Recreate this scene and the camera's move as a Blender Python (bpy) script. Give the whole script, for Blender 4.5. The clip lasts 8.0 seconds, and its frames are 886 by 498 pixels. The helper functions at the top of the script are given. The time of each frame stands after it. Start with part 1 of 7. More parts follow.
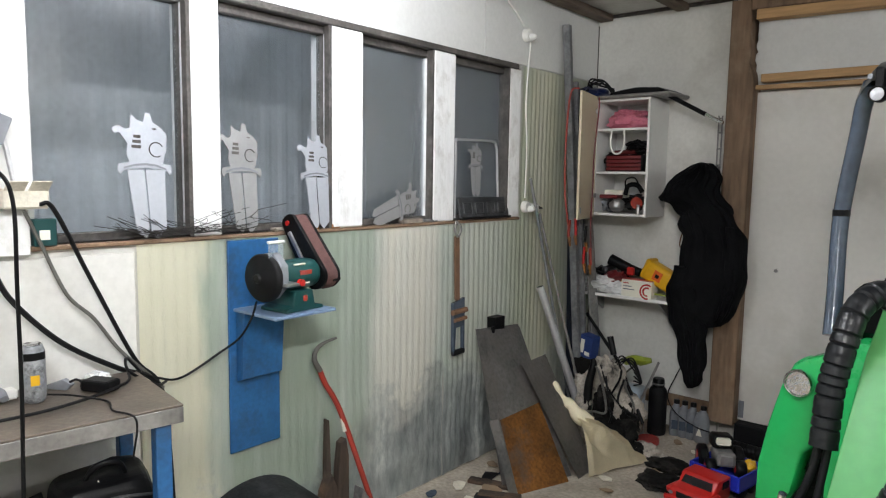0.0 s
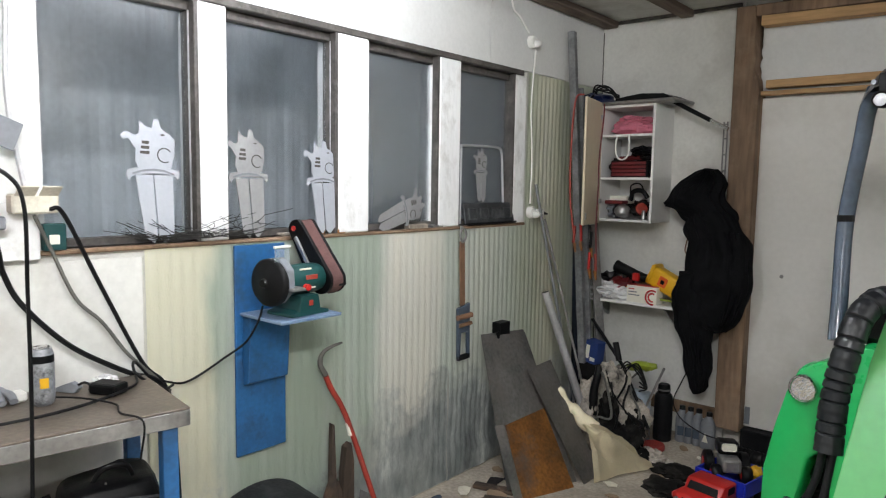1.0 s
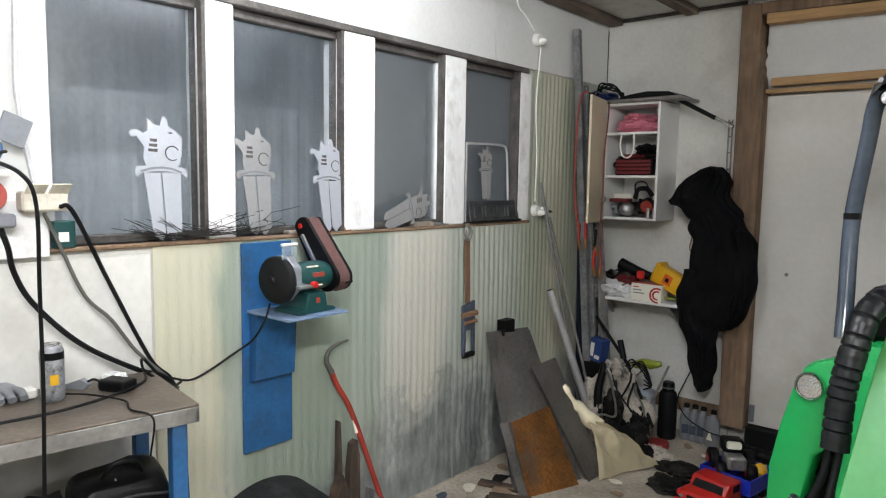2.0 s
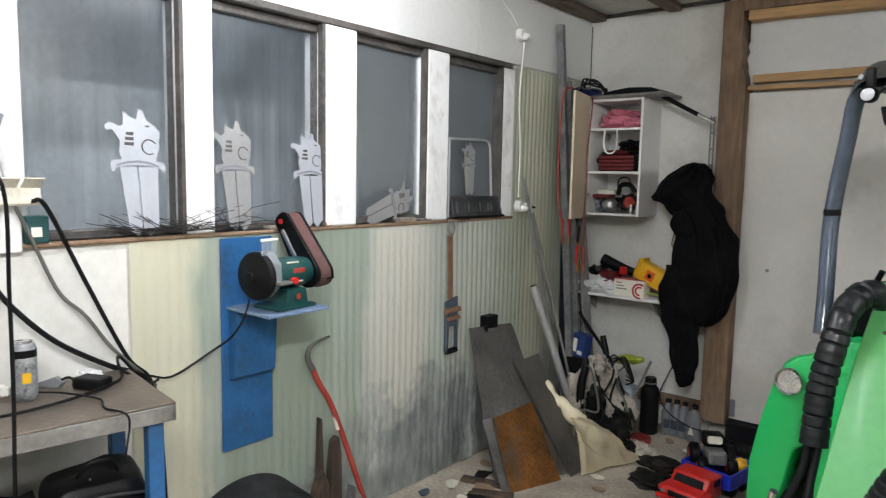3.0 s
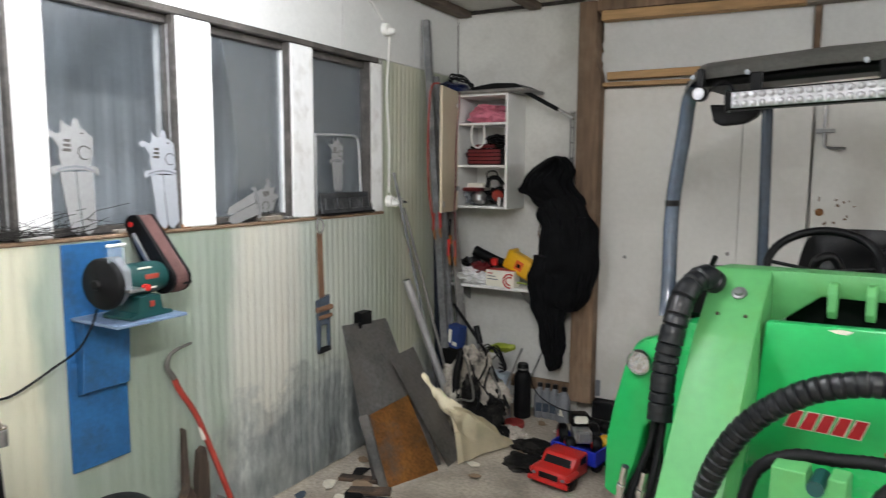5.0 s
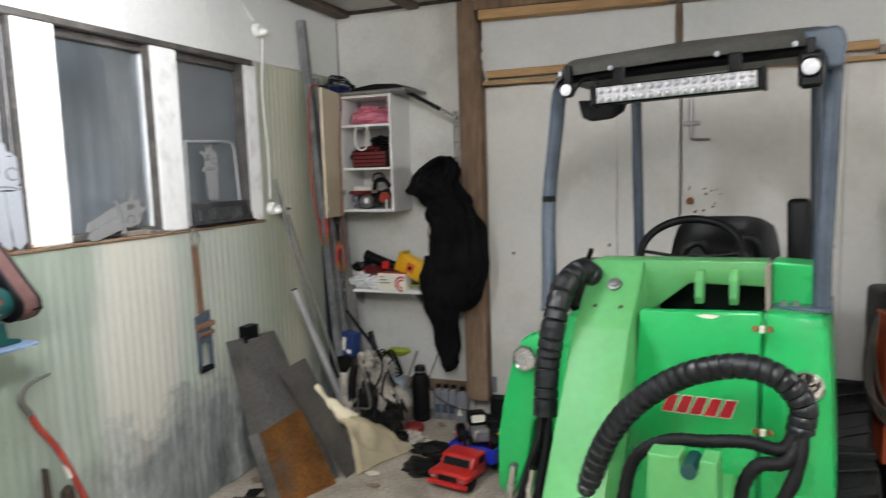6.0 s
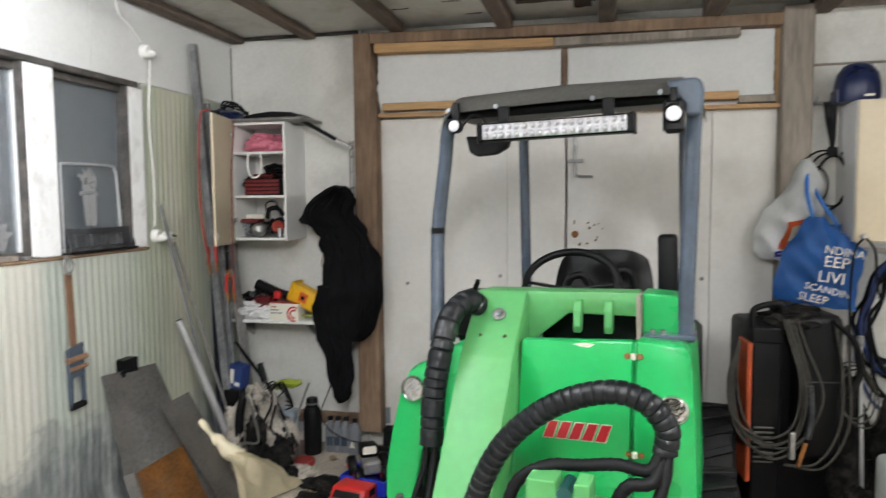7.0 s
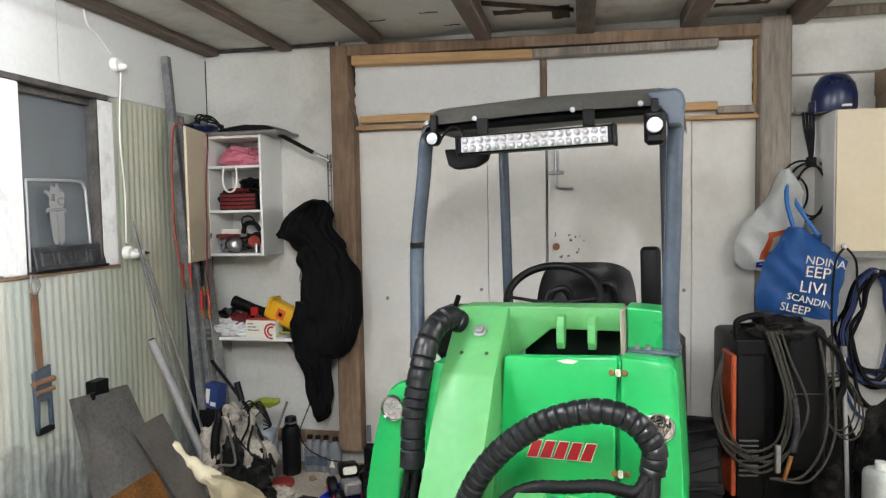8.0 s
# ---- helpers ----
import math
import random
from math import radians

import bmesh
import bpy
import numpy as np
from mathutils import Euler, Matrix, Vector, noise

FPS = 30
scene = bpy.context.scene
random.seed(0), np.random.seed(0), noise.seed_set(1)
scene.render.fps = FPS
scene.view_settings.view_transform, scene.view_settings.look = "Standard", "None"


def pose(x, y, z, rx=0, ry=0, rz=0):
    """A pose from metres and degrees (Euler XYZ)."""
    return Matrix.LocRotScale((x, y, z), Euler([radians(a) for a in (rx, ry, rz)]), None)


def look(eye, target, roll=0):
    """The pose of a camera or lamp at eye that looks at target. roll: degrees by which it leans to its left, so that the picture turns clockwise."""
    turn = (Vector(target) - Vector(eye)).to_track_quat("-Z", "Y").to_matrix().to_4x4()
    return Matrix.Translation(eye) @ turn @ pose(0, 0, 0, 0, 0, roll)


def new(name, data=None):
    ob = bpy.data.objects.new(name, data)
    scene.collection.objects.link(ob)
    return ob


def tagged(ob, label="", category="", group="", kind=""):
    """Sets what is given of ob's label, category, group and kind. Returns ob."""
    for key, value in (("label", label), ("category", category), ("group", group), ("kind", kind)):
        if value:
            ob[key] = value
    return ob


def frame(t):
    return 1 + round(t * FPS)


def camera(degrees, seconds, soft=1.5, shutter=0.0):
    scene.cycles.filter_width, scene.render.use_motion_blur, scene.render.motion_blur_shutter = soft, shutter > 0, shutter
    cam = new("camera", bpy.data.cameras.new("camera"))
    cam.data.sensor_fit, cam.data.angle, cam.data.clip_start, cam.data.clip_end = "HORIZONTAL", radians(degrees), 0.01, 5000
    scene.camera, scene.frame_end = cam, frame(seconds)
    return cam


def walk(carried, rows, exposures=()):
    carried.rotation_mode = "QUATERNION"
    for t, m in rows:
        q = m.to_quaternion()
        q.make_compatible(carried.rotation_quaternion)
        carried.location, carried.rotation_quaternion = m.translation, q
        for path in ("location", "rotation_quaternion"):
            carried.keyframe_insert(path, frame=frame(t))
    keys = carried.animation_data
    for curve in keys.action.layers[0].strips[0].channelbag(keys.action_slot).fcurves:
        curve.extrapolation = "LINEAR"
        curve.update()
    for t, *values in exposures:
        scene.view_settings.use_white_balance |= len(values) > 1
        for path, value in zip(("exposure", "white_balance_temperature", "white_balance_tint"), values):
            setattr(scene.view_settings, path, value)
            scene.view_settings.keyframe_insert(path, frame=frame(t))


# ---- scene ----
cam = camera(66.3, 8.0, soft=1.15, shutter=0.8)
PATH = [
    (0, (2.33, -4.444, 1.518), (1.053, -2.919, 1.308), 0.9),
    (0.5, (2.345, -4.444, 1.515), (1.059, -2.924, 1.322), 1.1),
    (1, (2.344, -4.453, 1.515), (1.052, -2.939, 1.323), 0.9),
    (1.5, (2.339, -4.474, 1.514), (1.041, -2.966, 1.317), 0.9),
    (3, (2.331, -4.448, 1.513), (1.07, -2.91, 1.303), 1.1),
    (3.5, (2.344, -4.439, 1.511), (1.13, -2.864, 1.294), 1.2),
    (4, (2.365, -4.423, 1.521), (1.221, -2.794, 1.324), 0.9),
    (5.3, (2.421, -4.368, 1.534), (1.493, -2.611, 1.299), -0.6),
    (5.5, (2.444, -4.337, 1.531), (1.558, -2.559, 1.296), -1.5),
    (6, (2.448, -4.297, 1.535), (1.72, -2.449, 1.307), -1.8),
    (6.5, (2.473, -4.277, 1.54), (1.868, -2.379, 1.361), -0.6),
    (7, (2.501, -4.307, 1.54), (2.048, -2.364, 1.393), -0.5),
    (7.5, (2.504, -4.254, 1.54), (2.111, -2.295, 1.456), -0.6),
    (8, (2.496, -4.244, 1.55), (2.096, -2.288, 1.436), -1.0),
]
walk(cam, [(t, look(eye, target, roll)) for t, eye, target, roll in PATH],
     exposures=[(0.0, -0.06), (4.0, 0.02), (5.5, 0.19), (6.2, 0.26), (7.2, 0.52), (8.0, 0.58)])

# ---- light: a dark night outside; the ceiling tubes inside glow by LAMP_A, LAMP_B and LAMP_C ----
LAMP_A, LAMP_B, LAMP_C = 235.0, 750.0, 190.0
LAMP_TINT, COOL_TINT = (0.955, 0.970, 0.990), (0.935, 0.966, 1.04)
FLOOR = -0.14
CEIL = 2.63
world = bpy.data.worlds.new("night")
scene.world = world
world.use_nodes = True
world.node_tree.nodes["Background"].inputs[0].default_value = (0.02, 0.028, 0.05, 1)
world.node_tree.nodes["Background"].inputs[1].default_value = 0.25


scene.view_settings.exposure = 0.0


# ---- materials ----
def ramp(nt, stops):
    n = nt.nodes.new("ShaderNodeValToRGB")
    el = n.color_ramp.elements
    while len(el) < len(stops):
        el.new(0.5)
    for e, (p, c) in zip(el, stops):
        e.position, e.color = p, (*c, 1)
    return n


def mat(name, base, rough=0.6, metal=0.0, vary=0.15, scale=4.0, fine=60.0, bump=0.15, stain=None, stain_amt=0.5, stain_scale=2.0,
        stretch=(1, 1, 1), per_object=0.0, coat=0.0, spec=0.5, bump_dist=0.01):
    """Noise-varied surface: broad tone variation, fine grain, optional stains, bump."""
    m = bpy.data.materials.new(name)
    m.use_nodes = True
    nt = m.node_tree
    b = nt.nodes["Principled BSDF"]
    tc = nt.nodes.new("ShaderNodeTexCoord")
    mp = nt.nodes.new("ShaderNodeMapping")
    mp.inputs["Scale"].default_value = stretch
    nt.links.new(tc.outputs["Object"], mp.inputs[0])
    n1 = nt.nodes.new("ShaderNodeTexNoise")
    n1.inputs["Scale"].default_value, n1.inputs["Detail"].default_value = scale, 5
    n2 = nt.nodes.new("ShaderNodeTexNoise")
    n2.inputs["Scale"].default_value, n2.inputs["Detail"].default_value = fine, 3
    nt.links.new(mp.outputs[0], n1.inputs[0])
    nt.links.new(mp.outputs[0], n2.inputs[0])
    lo = tuple(max(0, c * (1 - vary)) for c in base)
    hi = tuple(min(1, c * (1 + vary)) for c in base)
    r1 = ramp(nt, [(0.3, lo), (0.7, hi)])
    nt.links.new(n1.outputs[0], r1.inputs[0])
    out = r1.outputs[0]
    mx = nt.nodes.new("ShaderNodeMix")
    mx.data_type, mx.blend_type = "RGBA", "MULTIPLY"
    mx.inputs[0].default_value = 1.0
    g = 1 - vary
    r2 = ramp(nt, [(0.3, (g, g, g)), (0.65, (1, 1, 1))])
    nt.links.new(n2.outputs[0], r2.inputs[0])
    nt.links.new(out, mx.inputs[6])
    nt.links.new(r2.outputs[0], mx.inputs[7])
    out = mx.outputs[2]
    if stain:
        n3 = nt.nodes.new("ShaderNodeTexNoise")
        n3.inputs["Scale"].default_value, n3.inputs["Detail"].default_value, n3.inputs["Roughness"].default_value = stain_scale, 6, 0.65
        nt.links.new(tc.outputs["Object"], n3.inputs[0])
        r3 = ramp(nt, [(0.5, (0, 0, 0)), (0.68, (stain_amt,) * 3)])
        nt.links.new(n3.outputs[0], r3.inputs[0])
        m3 = nt.nodes.new("ShaderNodeMix")
        m3.data_type = "RGBA"
        nt.links.new(r3.outputs[0], m3.inputs[0])
        nt.links.new(out, m3.inputs[6])
        m3.inputs[7].default_value = (*stain, 1)
        out = m3.outputs[2]
    if per_object:
        oi = nt.nodes.new("ShaderNodeObjectInfo")
        r4 = ramp(nt, [(0, (1 - per_object,) * 3), (1, (1, 1, 1))])
        nt.links.new(oi.outputs["Random"], r4.inputs[0])
        m4 = nt.nodes.new("ShaderNodeMix")
        m4.data_type, m4.blend_type = "RGBA", "MULTIPLY"
        m4.inputs[0].default_value = 1
        nt.links.new(out, m4.inputs[6])
        nt.links.new(r4.outputs[0], m4.inputs[7])
        out = m4.outputs[2]
    nt.links.new(out, b.inputs["Base Color"])
    rr = nt.nodes.new("ShaderNodeMapRange")
    rr.inputs[3].default_value, rr.inputs[4].default_value = max(0.02, rough - 0.12), min(1, rough + 0.12)
    nt.links.new(n1.outputs[0], rr.inputs[0])
    nt.links.new(rr.outputs[0], b.inputs["Roughness"])
    b.inputs["Metallic"].default_value = metal
    b.inputs["Coat Weight"].default_value = coat
    b.inputs["Specular IOR Level"].default_value = spec
    if bump:
        bp = nt.nodes.new("ShaderNodeBump")
        bp.inputs["Strength"].default_value, bp.inputs["Distance"].default_value = bump, bump_dist
        nt.links.new(n2.outputs[0], bp.inputs["Height"])
        nt.links.new(bp.outputs[0], b.inputs["Normal"])
    return m


M_WALL = mat("white_board", (0.65, 0.64, 0.60), 0.75, vary=0.08, scale=1.5, fine=40, bump=0.1, stain=(0.42, 0.40, 0.36), stain_amt=0.65, stain_scale=1.6)
M_WALLUP = mat("white_paint_wall", (0.63, 0.63, 0.61), 0.6, vary=0.06, scale=2, fine=50, bump=0.08, stain=(0.6, 0.6, 0.56), stain_amt=0.3)
M_POSTW = mat("white_paint_wood", (0.82, 0.82, 0.81), 0.5, vary=0.05, scale=6, fine=50, bump=0.3, stain=(0.40, 0.37, 0.33), stain_amt=0.45, stain_scale=9, stretch=(1, 1, 0.3))
M_DOOR = mat("door_paint", (0.66, 0.64, 0.60), 0.55, vary=0.05, scale=1.2, fine=30, bump=0.06, stain=(0.45, 0.42, 0.37), stain_amt=0.5, stain_scale=1.3)
M_TIMBER = mat("old_timber", (0.20, 0.125, 0.075), 0.8, vary=0.4, scale=6, fine=45, bump=0.5, stretch=(1, 1, 0.12), stain=(0.30, 0.22, 0.15), stain_amt=0.5, stain_scale=3)
M_JOIST = mat("joist_timber", (0.15, 0.11, 0.085), 0.85, vary=0.35, scale=6, fine=45, bump=0.4, stretch=(1, 0.12, 1), stain=(0.26, 0.2, 0.15), stain_amt=0.4)
M_PINE = mat("fresh_pine", (0.45, 0.27, 0.12), 0.7, vary=0.25, scale=7, fine=60, bump=0.25, stretch=(0.1, 1, 1))
M_GREYWOOD = mat("grey_wood", (0.27, 0.23, 0.19), 0.8, vary=0.35, scale=8, fine=60, bump=0.4, stretch=(1, 1, 0.15))
M_CEIL = mat("ceiling_board", (0.62, 0.61, 0.57), 0.8, vary=0.08, scale=2, fine=30, bump=0.1, stain=(0.3, 0.27, 0.22), stain_amt=0.6, stain_scale=1.8)
M_FLOOR = mat("concrete", (0.40, 0.35, 0.285), 0.85, vary=0.3, scale=3, fine=50, bump=0.5, stain=(0.10, 0.085, 0.07), stain_amt=0.55, stain_scale=2.2)
M_GREEN = mat("green_paint", (0.012, 0.40, 0.10), 0.3, vary=0.08, scale=3, fine=30, bump=0.02, stain=(0.03, 0.30, 0.06), stain_amt=0.4, stain_scale=4, coat=0.12)
M_GREEN2 = mat("green_paint_boom", (0.085, 0.33, 0.105), 0.5, vary=0.08, scale=3, fine=30, bump=0.02, stain=(0.1, 0.28, 0.06), stain_amt=0.4, stain_scale=5, coat=0.04)
M_BLUEGREY = mat("bluegrey_paint", (0.055, 0.075, 0.105), 0.2, vary=0.15, scale=5, fine=40, bump=0.03, coat=0.4)
M_ROOFGREY = mat("dusty_roof_paint", (0.17, 0.165, 0.15), 0.4, vary=0.2, scale=4, fine=60, bump=0.08)
M_BLACK = mat("black_plastic", (0.004, 0.004, 0.0045), 0.42, vary=0.25, scale=5, fine=80, bump=0.08, spec=0.16)
M_RUBBER = mat("black_rubber", (0.006, 0.006, 0.007), 0.6, vary=0.25, scale=5, fine=60, bump=0.2, stain=(0.03, 0.028, 0.025), stain_amt=0.4, spec=0.18)
M_HOSE = mat("hose_guard", (0.007, 0.008, 0.010), 0.36, vary=0.2, scale=10, fine=60, bump=0.05, stain=(0.03, 0.03, 0.03), stain_amt=0.25, stain_scale=8, spec=0.36)
M_STEEL = mat("steel", (0.42, 0.42, 0.42), 0.4, 0.9, vary=0.2, scale=8, fine=60, bump=0.1)
M_CHROME = mat("chrome", (0.75, 0.75, 0.75), 0.12, 1.0, vary=0.05, bump=0)
M_GALV = mat("galvanised", (0.33, 0.35, 0.37), 0.5, 0.7, vary=0.2, scale=12, fine=60, bump=0.1)
M_OLDZINC = mat("old_zinc", (0.19, 0.195, 0.20), 0.55, 0.35, vary=0.35, scale=9, fine=60, bump=0.15, stain=(0.34, 0.34, 0.33), stain_amt=0.5, stain_scale=6)
M_PALEBLUE = mat("pale_blue_paint", (0.17, 0.24, 0.36), 0.5, vary=0.2, scale=9, fine=60, bump=0.1, stain=(0.05, 0.10, 0.2), stain_amt=0.6, stain_scale=9)
M_WELDHOSE = mat("dirty_welding_hose", (0.045, 0.041, 0.034), 0.65, vary=0.3, scale=12, bump=0, spec=0.25)
M_CANPRINT = mat("can_print", (0.34, 0.35, 0.37), 0.35, 0.4, vary=0.3, scale=20, fine=90, bump=0, stain=(0.008, 0.008, 0.01), stain_amt=1.0, stain_scale=26)
M_DARKSTEEL = mat("mill_scale_steel", (0.25, 0.243, 0.235), 0.42, 0.3, vary=0.35, scale=4, fine=50, bump=0.12, stain=(0.28, 0.25, 0.225), stain_amt=0.7, stain_scale=2.5)
M_RUST = mat("rusty_steel", (0.33, 0.135, 0.03), 0.85, 0.1, vary=0.4, scale=6, fine=60, bump=0.4, stain=(0.15, 0.125, 0.105), stain_amt=0.9, stain_scale=3.6)
M_JACKET = mat("black_cloth", (0.005, 0.0052, 0.006), 0.85, vary=0.3, scale=8, fine=120, bump=0.35, spec=0.09)
M_CABWHITE = mat("melamine_white", (0.72, 0.71, 0.69), 0.45, vary=0.04, scale=4, fine=30, bump=0.02)
M_CABBEIGE = mat("melamine_beige", (0.62, 0.53, 0.38), 0.45, vary=0.05, scale=3, fine=30, bump=0.03)
M_BLUE = mat("blue_paint", (0.018, 0.105, 0.27), 0.45, vary=0.2, scale=6, fine=50, bump=0.12, stain=(0.02, 0.04, 0.075), stain_amt=0.85, stain_scale=4.5)
M_REDP = mat("red_plastic", (0.45, 0.015, 0.012), 0.35, vary=0.1, bump=0.02)
M_BLUEP = mat("blue_plastic", (0.012, 0.03, 0.42), 0.35, vary=0.1, bump=0.02)
M_YELLOW = mat("yellow_plastic", (0.70, 0.38, 0.01), 0.4, vary=0.08, bump=0.02)
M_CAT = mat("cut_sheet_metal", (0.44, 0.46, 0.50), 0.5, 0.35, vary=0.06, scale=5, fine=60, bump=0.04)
# the same sheet metal as M_CAT, with shade put into the colour
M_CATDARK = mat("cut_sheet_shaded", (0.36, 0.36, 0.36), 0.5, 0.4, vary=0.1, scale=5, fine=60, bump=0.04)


def glow(name, color, strength):
    m = bpy.data.materials.new(name)
    m.use_nodes = True
    b = m.node_tree.nodes["Principled BSDF"]
    b.inputs["Base Color"].default_value = (*color, 1)
    b.inputs["Emission Color"].default_value = (*color, 1)
    b.inputs["Emission Strength"].default_value = strength
    return m


def dusty_glass(name="dusty_glass", thin=0.024, thick=0.055, rough=0.24):
    """Clear pane with a dry film of dust in cloudy patches."""
    m = bpy.data.materials.new(name)
    m.use_nodes = True
    nt = m.node_tree
    nt.nodes.remove(nt.nodes["Principled BSDF"])
    out = nt.nodes["Material Output"]
    tr, gl, df = (nt.nodes.new("ShaderNodeBsdf" + k) for k in ("Transparent", "Glossy", "Diffuse"))
    tr.inputs[0].default_value = (0.955, 0.972, 0.982, 1)
    gl.inputs["Roughness"].default_value = rough
    df.inputs[0].default_value = (0.56, 0.65, 0.72, 1)
    fr = nt.nodes.new("ShaderNodeFresnel")
    fr.inputs[0].default_value = 1.45
    m1, m2 = nt.nodes.new("ShaderNodeMixShader"), nt.nodes.new("ShaderNodeMixShader")
    nt.links.new(fr.outputs[0], m1.inputs[0])
    nt.links.new(tr.outputs[0], m1.inputs[1])
    nt.links.new(gl.outputs[0], m1.inputs[2])
    tc = nt.nodes.new("ShaderNodeTexCoord")
    no, sp = nt.nodes.new("ShaderNodeTexNoise"), nt.nodes.new("ShaderNodeTexNoise")
    no.inputs["Scale"].default_value, no.inputs["Detail"].default_value = 5, 6
    sp.inputs["Scale"].default_value, sp.inputs["Detail"].default_value = 95, 2
    nt.links.new(tc.outputs["Object"], no.inputs[0])
    nt.links.new(tc.outputs["Object"], sp.inputs[0])
    r = ramp(nt, [(0.35, (thin,) * 3), (0.75, (thick,) * 3)])
    r2 = ramp(nt, [(0.735, (0,) * 3), (0.765, (0.5,) * 3)])
    nt.links.new(no.outputs[0], r.inputs[0])
    nt.links.new(sp.outputs[0], r2.inputs[0])
    ad = nt.nodes.new("ShaderNodeMath")
    nt.links.new(r.outputs[0], ad.inputs[0])
    nt.links.new(r2.outputs[0], ad.inputs[1])
    nt.links.new(ad.outputs[0], m2.inputs[0])
    nt.links.new(m1.outputs[0], m2.inputs[1])
    nt.links.new(df.outputs[0], m2.inputs[2])
    nt.links.new(m2.outputs[0], out.inputs[0])
    return m


def worn_sheet():
    """Corrugated sheet: pale green and cream sprayed paint, worn to grey metal low down."""
    m = bpy.data.materials.new("worn_corrugated_paint")
    m.use_nodes = True
    nt = m.node_tree
    b = nt.nodes["Principled BSDF"]
    tc = nt.nodes.new("ShaderNodeTexCoord")
    def noise_of(scale, stretch, detail=6, rough=0.6):
        mp, n = nt.nodes.new("ShaderNodeMapping"), nt.nodes.new("ShaderNodeTexNoise")
        mp.inputs["Scale"].default_value = stretch
        n.inputs["Scale"].default_value, n.inputs["Detail"].default_value, n.inputs["Roughness"].default_value = scale, detail, rough
        nt.links.new(tc.outputs["Object"], mp.inputs[0])
        nt.links.new(mp.outputs[0], n.inputs[0])
        return n
    def mixed(fac, a, c):
        x = nt.nodes.new("ShaderNodeMix")
        x.data_type = "RGBA"
        for s, v in ((0, fac), (6, a), (7, c)):
            if isinstance(v, tuple):
                x.inputs[s].default_value = (*v, 1)
            else:
                nt.links.new(v, x.inputs[s])
        return x.outputs[2]
    sx = nt.nodes.new("ShaderNodeSeparateXYZ")
    nt.links.new(tc.outputs["Object"], sx.inputs[0])
    bands = noise_of(2.4, (1, 1.0, 0.35), 5)
    def math2(op, a, b, c=None):
        n = nt.nodes.new("ShaderNodeMath")
        n.operation = op
        for k, v in enumerate((a, b) if c is None else (a, b, c)):
            if isinstance(v, float):
                n.inputs[k].default_value = v
            else:
                nt.links.new(v, n.inputs[k])
        return n.outputs[0]
    # along the wall, 0 at the near end and 1 in the corner, edges of the sprayed fields wandering a little
    along = math2("MULTIPLY_ADD", sx.outputs[1], 0.294, 1.0)
    wander = math2("MULTIPLY_ADD", bands.outputs[0], 0.14, -0.07)
    along2 = math2("ADD", along, wander)
    CREAM, SAGE, OLIVE, CHALK = (0.80, 0.78, 0.64), (0.47, 0.54, 0.45), (0.60, 0.63, 0.50), (0.86, 0.84, 0.76)
    fields = ramp(nt, [(0.02, CREAM), (0.085, CREAM), (0.11, SAGE), (0.33, SAGE), (0.37, CHALK), (0.47, CHALK), (0.51, (0.62, 0.67, 0.60)), (0.60, (0.74, 0.76, 0.68)), (0.68, (0.66, 0.70, 0.61)), (0.74, OLIVE), (0.80, CREAM), (0.88, OLIVE), (0.98, (0.46, 0.50, 0.40))])
    nt.links.new(along2, fields.inputs[0])
    col = fields.outputs[0]
    streak = noise_of(9, (1, 1, 0.06), 4)
    rs = ramp(nt, [(0.45, (0, 0, 0)), (0.75, (0.55,) * 3)])
    nt.links.new(streak.outputs[0], rs.inputs[0])
    col = mixed(rs.outputs[0], col, (0.74, 0.76, 0.72))
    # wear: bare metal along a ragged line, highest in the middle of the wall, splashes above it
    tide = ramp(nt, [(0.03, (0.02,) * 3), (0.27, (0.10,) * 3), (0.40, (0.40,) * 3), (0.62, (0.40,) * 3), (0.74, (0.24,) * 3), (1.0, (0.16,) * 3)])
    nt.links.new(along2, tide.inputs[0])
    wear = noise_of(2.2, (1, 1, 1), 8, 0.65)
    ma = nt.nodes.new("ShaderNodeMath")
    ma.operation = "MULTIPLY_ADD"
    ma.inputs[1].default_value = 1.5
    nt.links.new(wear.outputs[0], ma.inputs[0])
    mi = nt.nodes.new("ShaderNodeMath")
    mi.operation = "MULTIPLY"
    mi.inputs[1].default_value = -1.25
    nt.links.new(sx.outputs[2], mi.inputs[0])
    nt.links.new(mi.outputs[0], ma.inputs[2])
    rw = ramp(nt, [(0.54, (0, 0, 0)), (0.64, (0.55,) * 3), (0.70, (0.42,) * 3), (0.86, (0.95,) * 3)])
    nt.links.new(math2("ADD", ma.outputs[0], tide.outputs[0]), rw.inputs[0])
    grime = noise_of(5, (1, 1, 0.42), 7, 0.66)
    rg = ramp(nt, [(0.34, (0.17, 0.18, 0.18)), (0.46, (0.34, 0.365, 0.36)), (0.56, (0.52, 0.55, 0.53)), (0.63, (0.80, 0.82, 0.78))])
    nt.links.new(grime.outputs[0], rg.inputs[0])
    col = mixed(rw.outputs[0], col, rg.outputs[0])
    nt.links.new(col, b.inputs["Base Color"])
    b.inputs["Roughness"].default_value = 0.42
    bp = nt.nodes.new("ShaderNodeBump")
    bp.inputs["Strength"].default_value, bp.inputs["Distance"].default_value = 0.5, 0.03
    nt.links.new(grime.outputs[0], bp.inputs["Height"])
    nt.links.new(bp.outputs[0], b.inputs["Normal"])
    return m


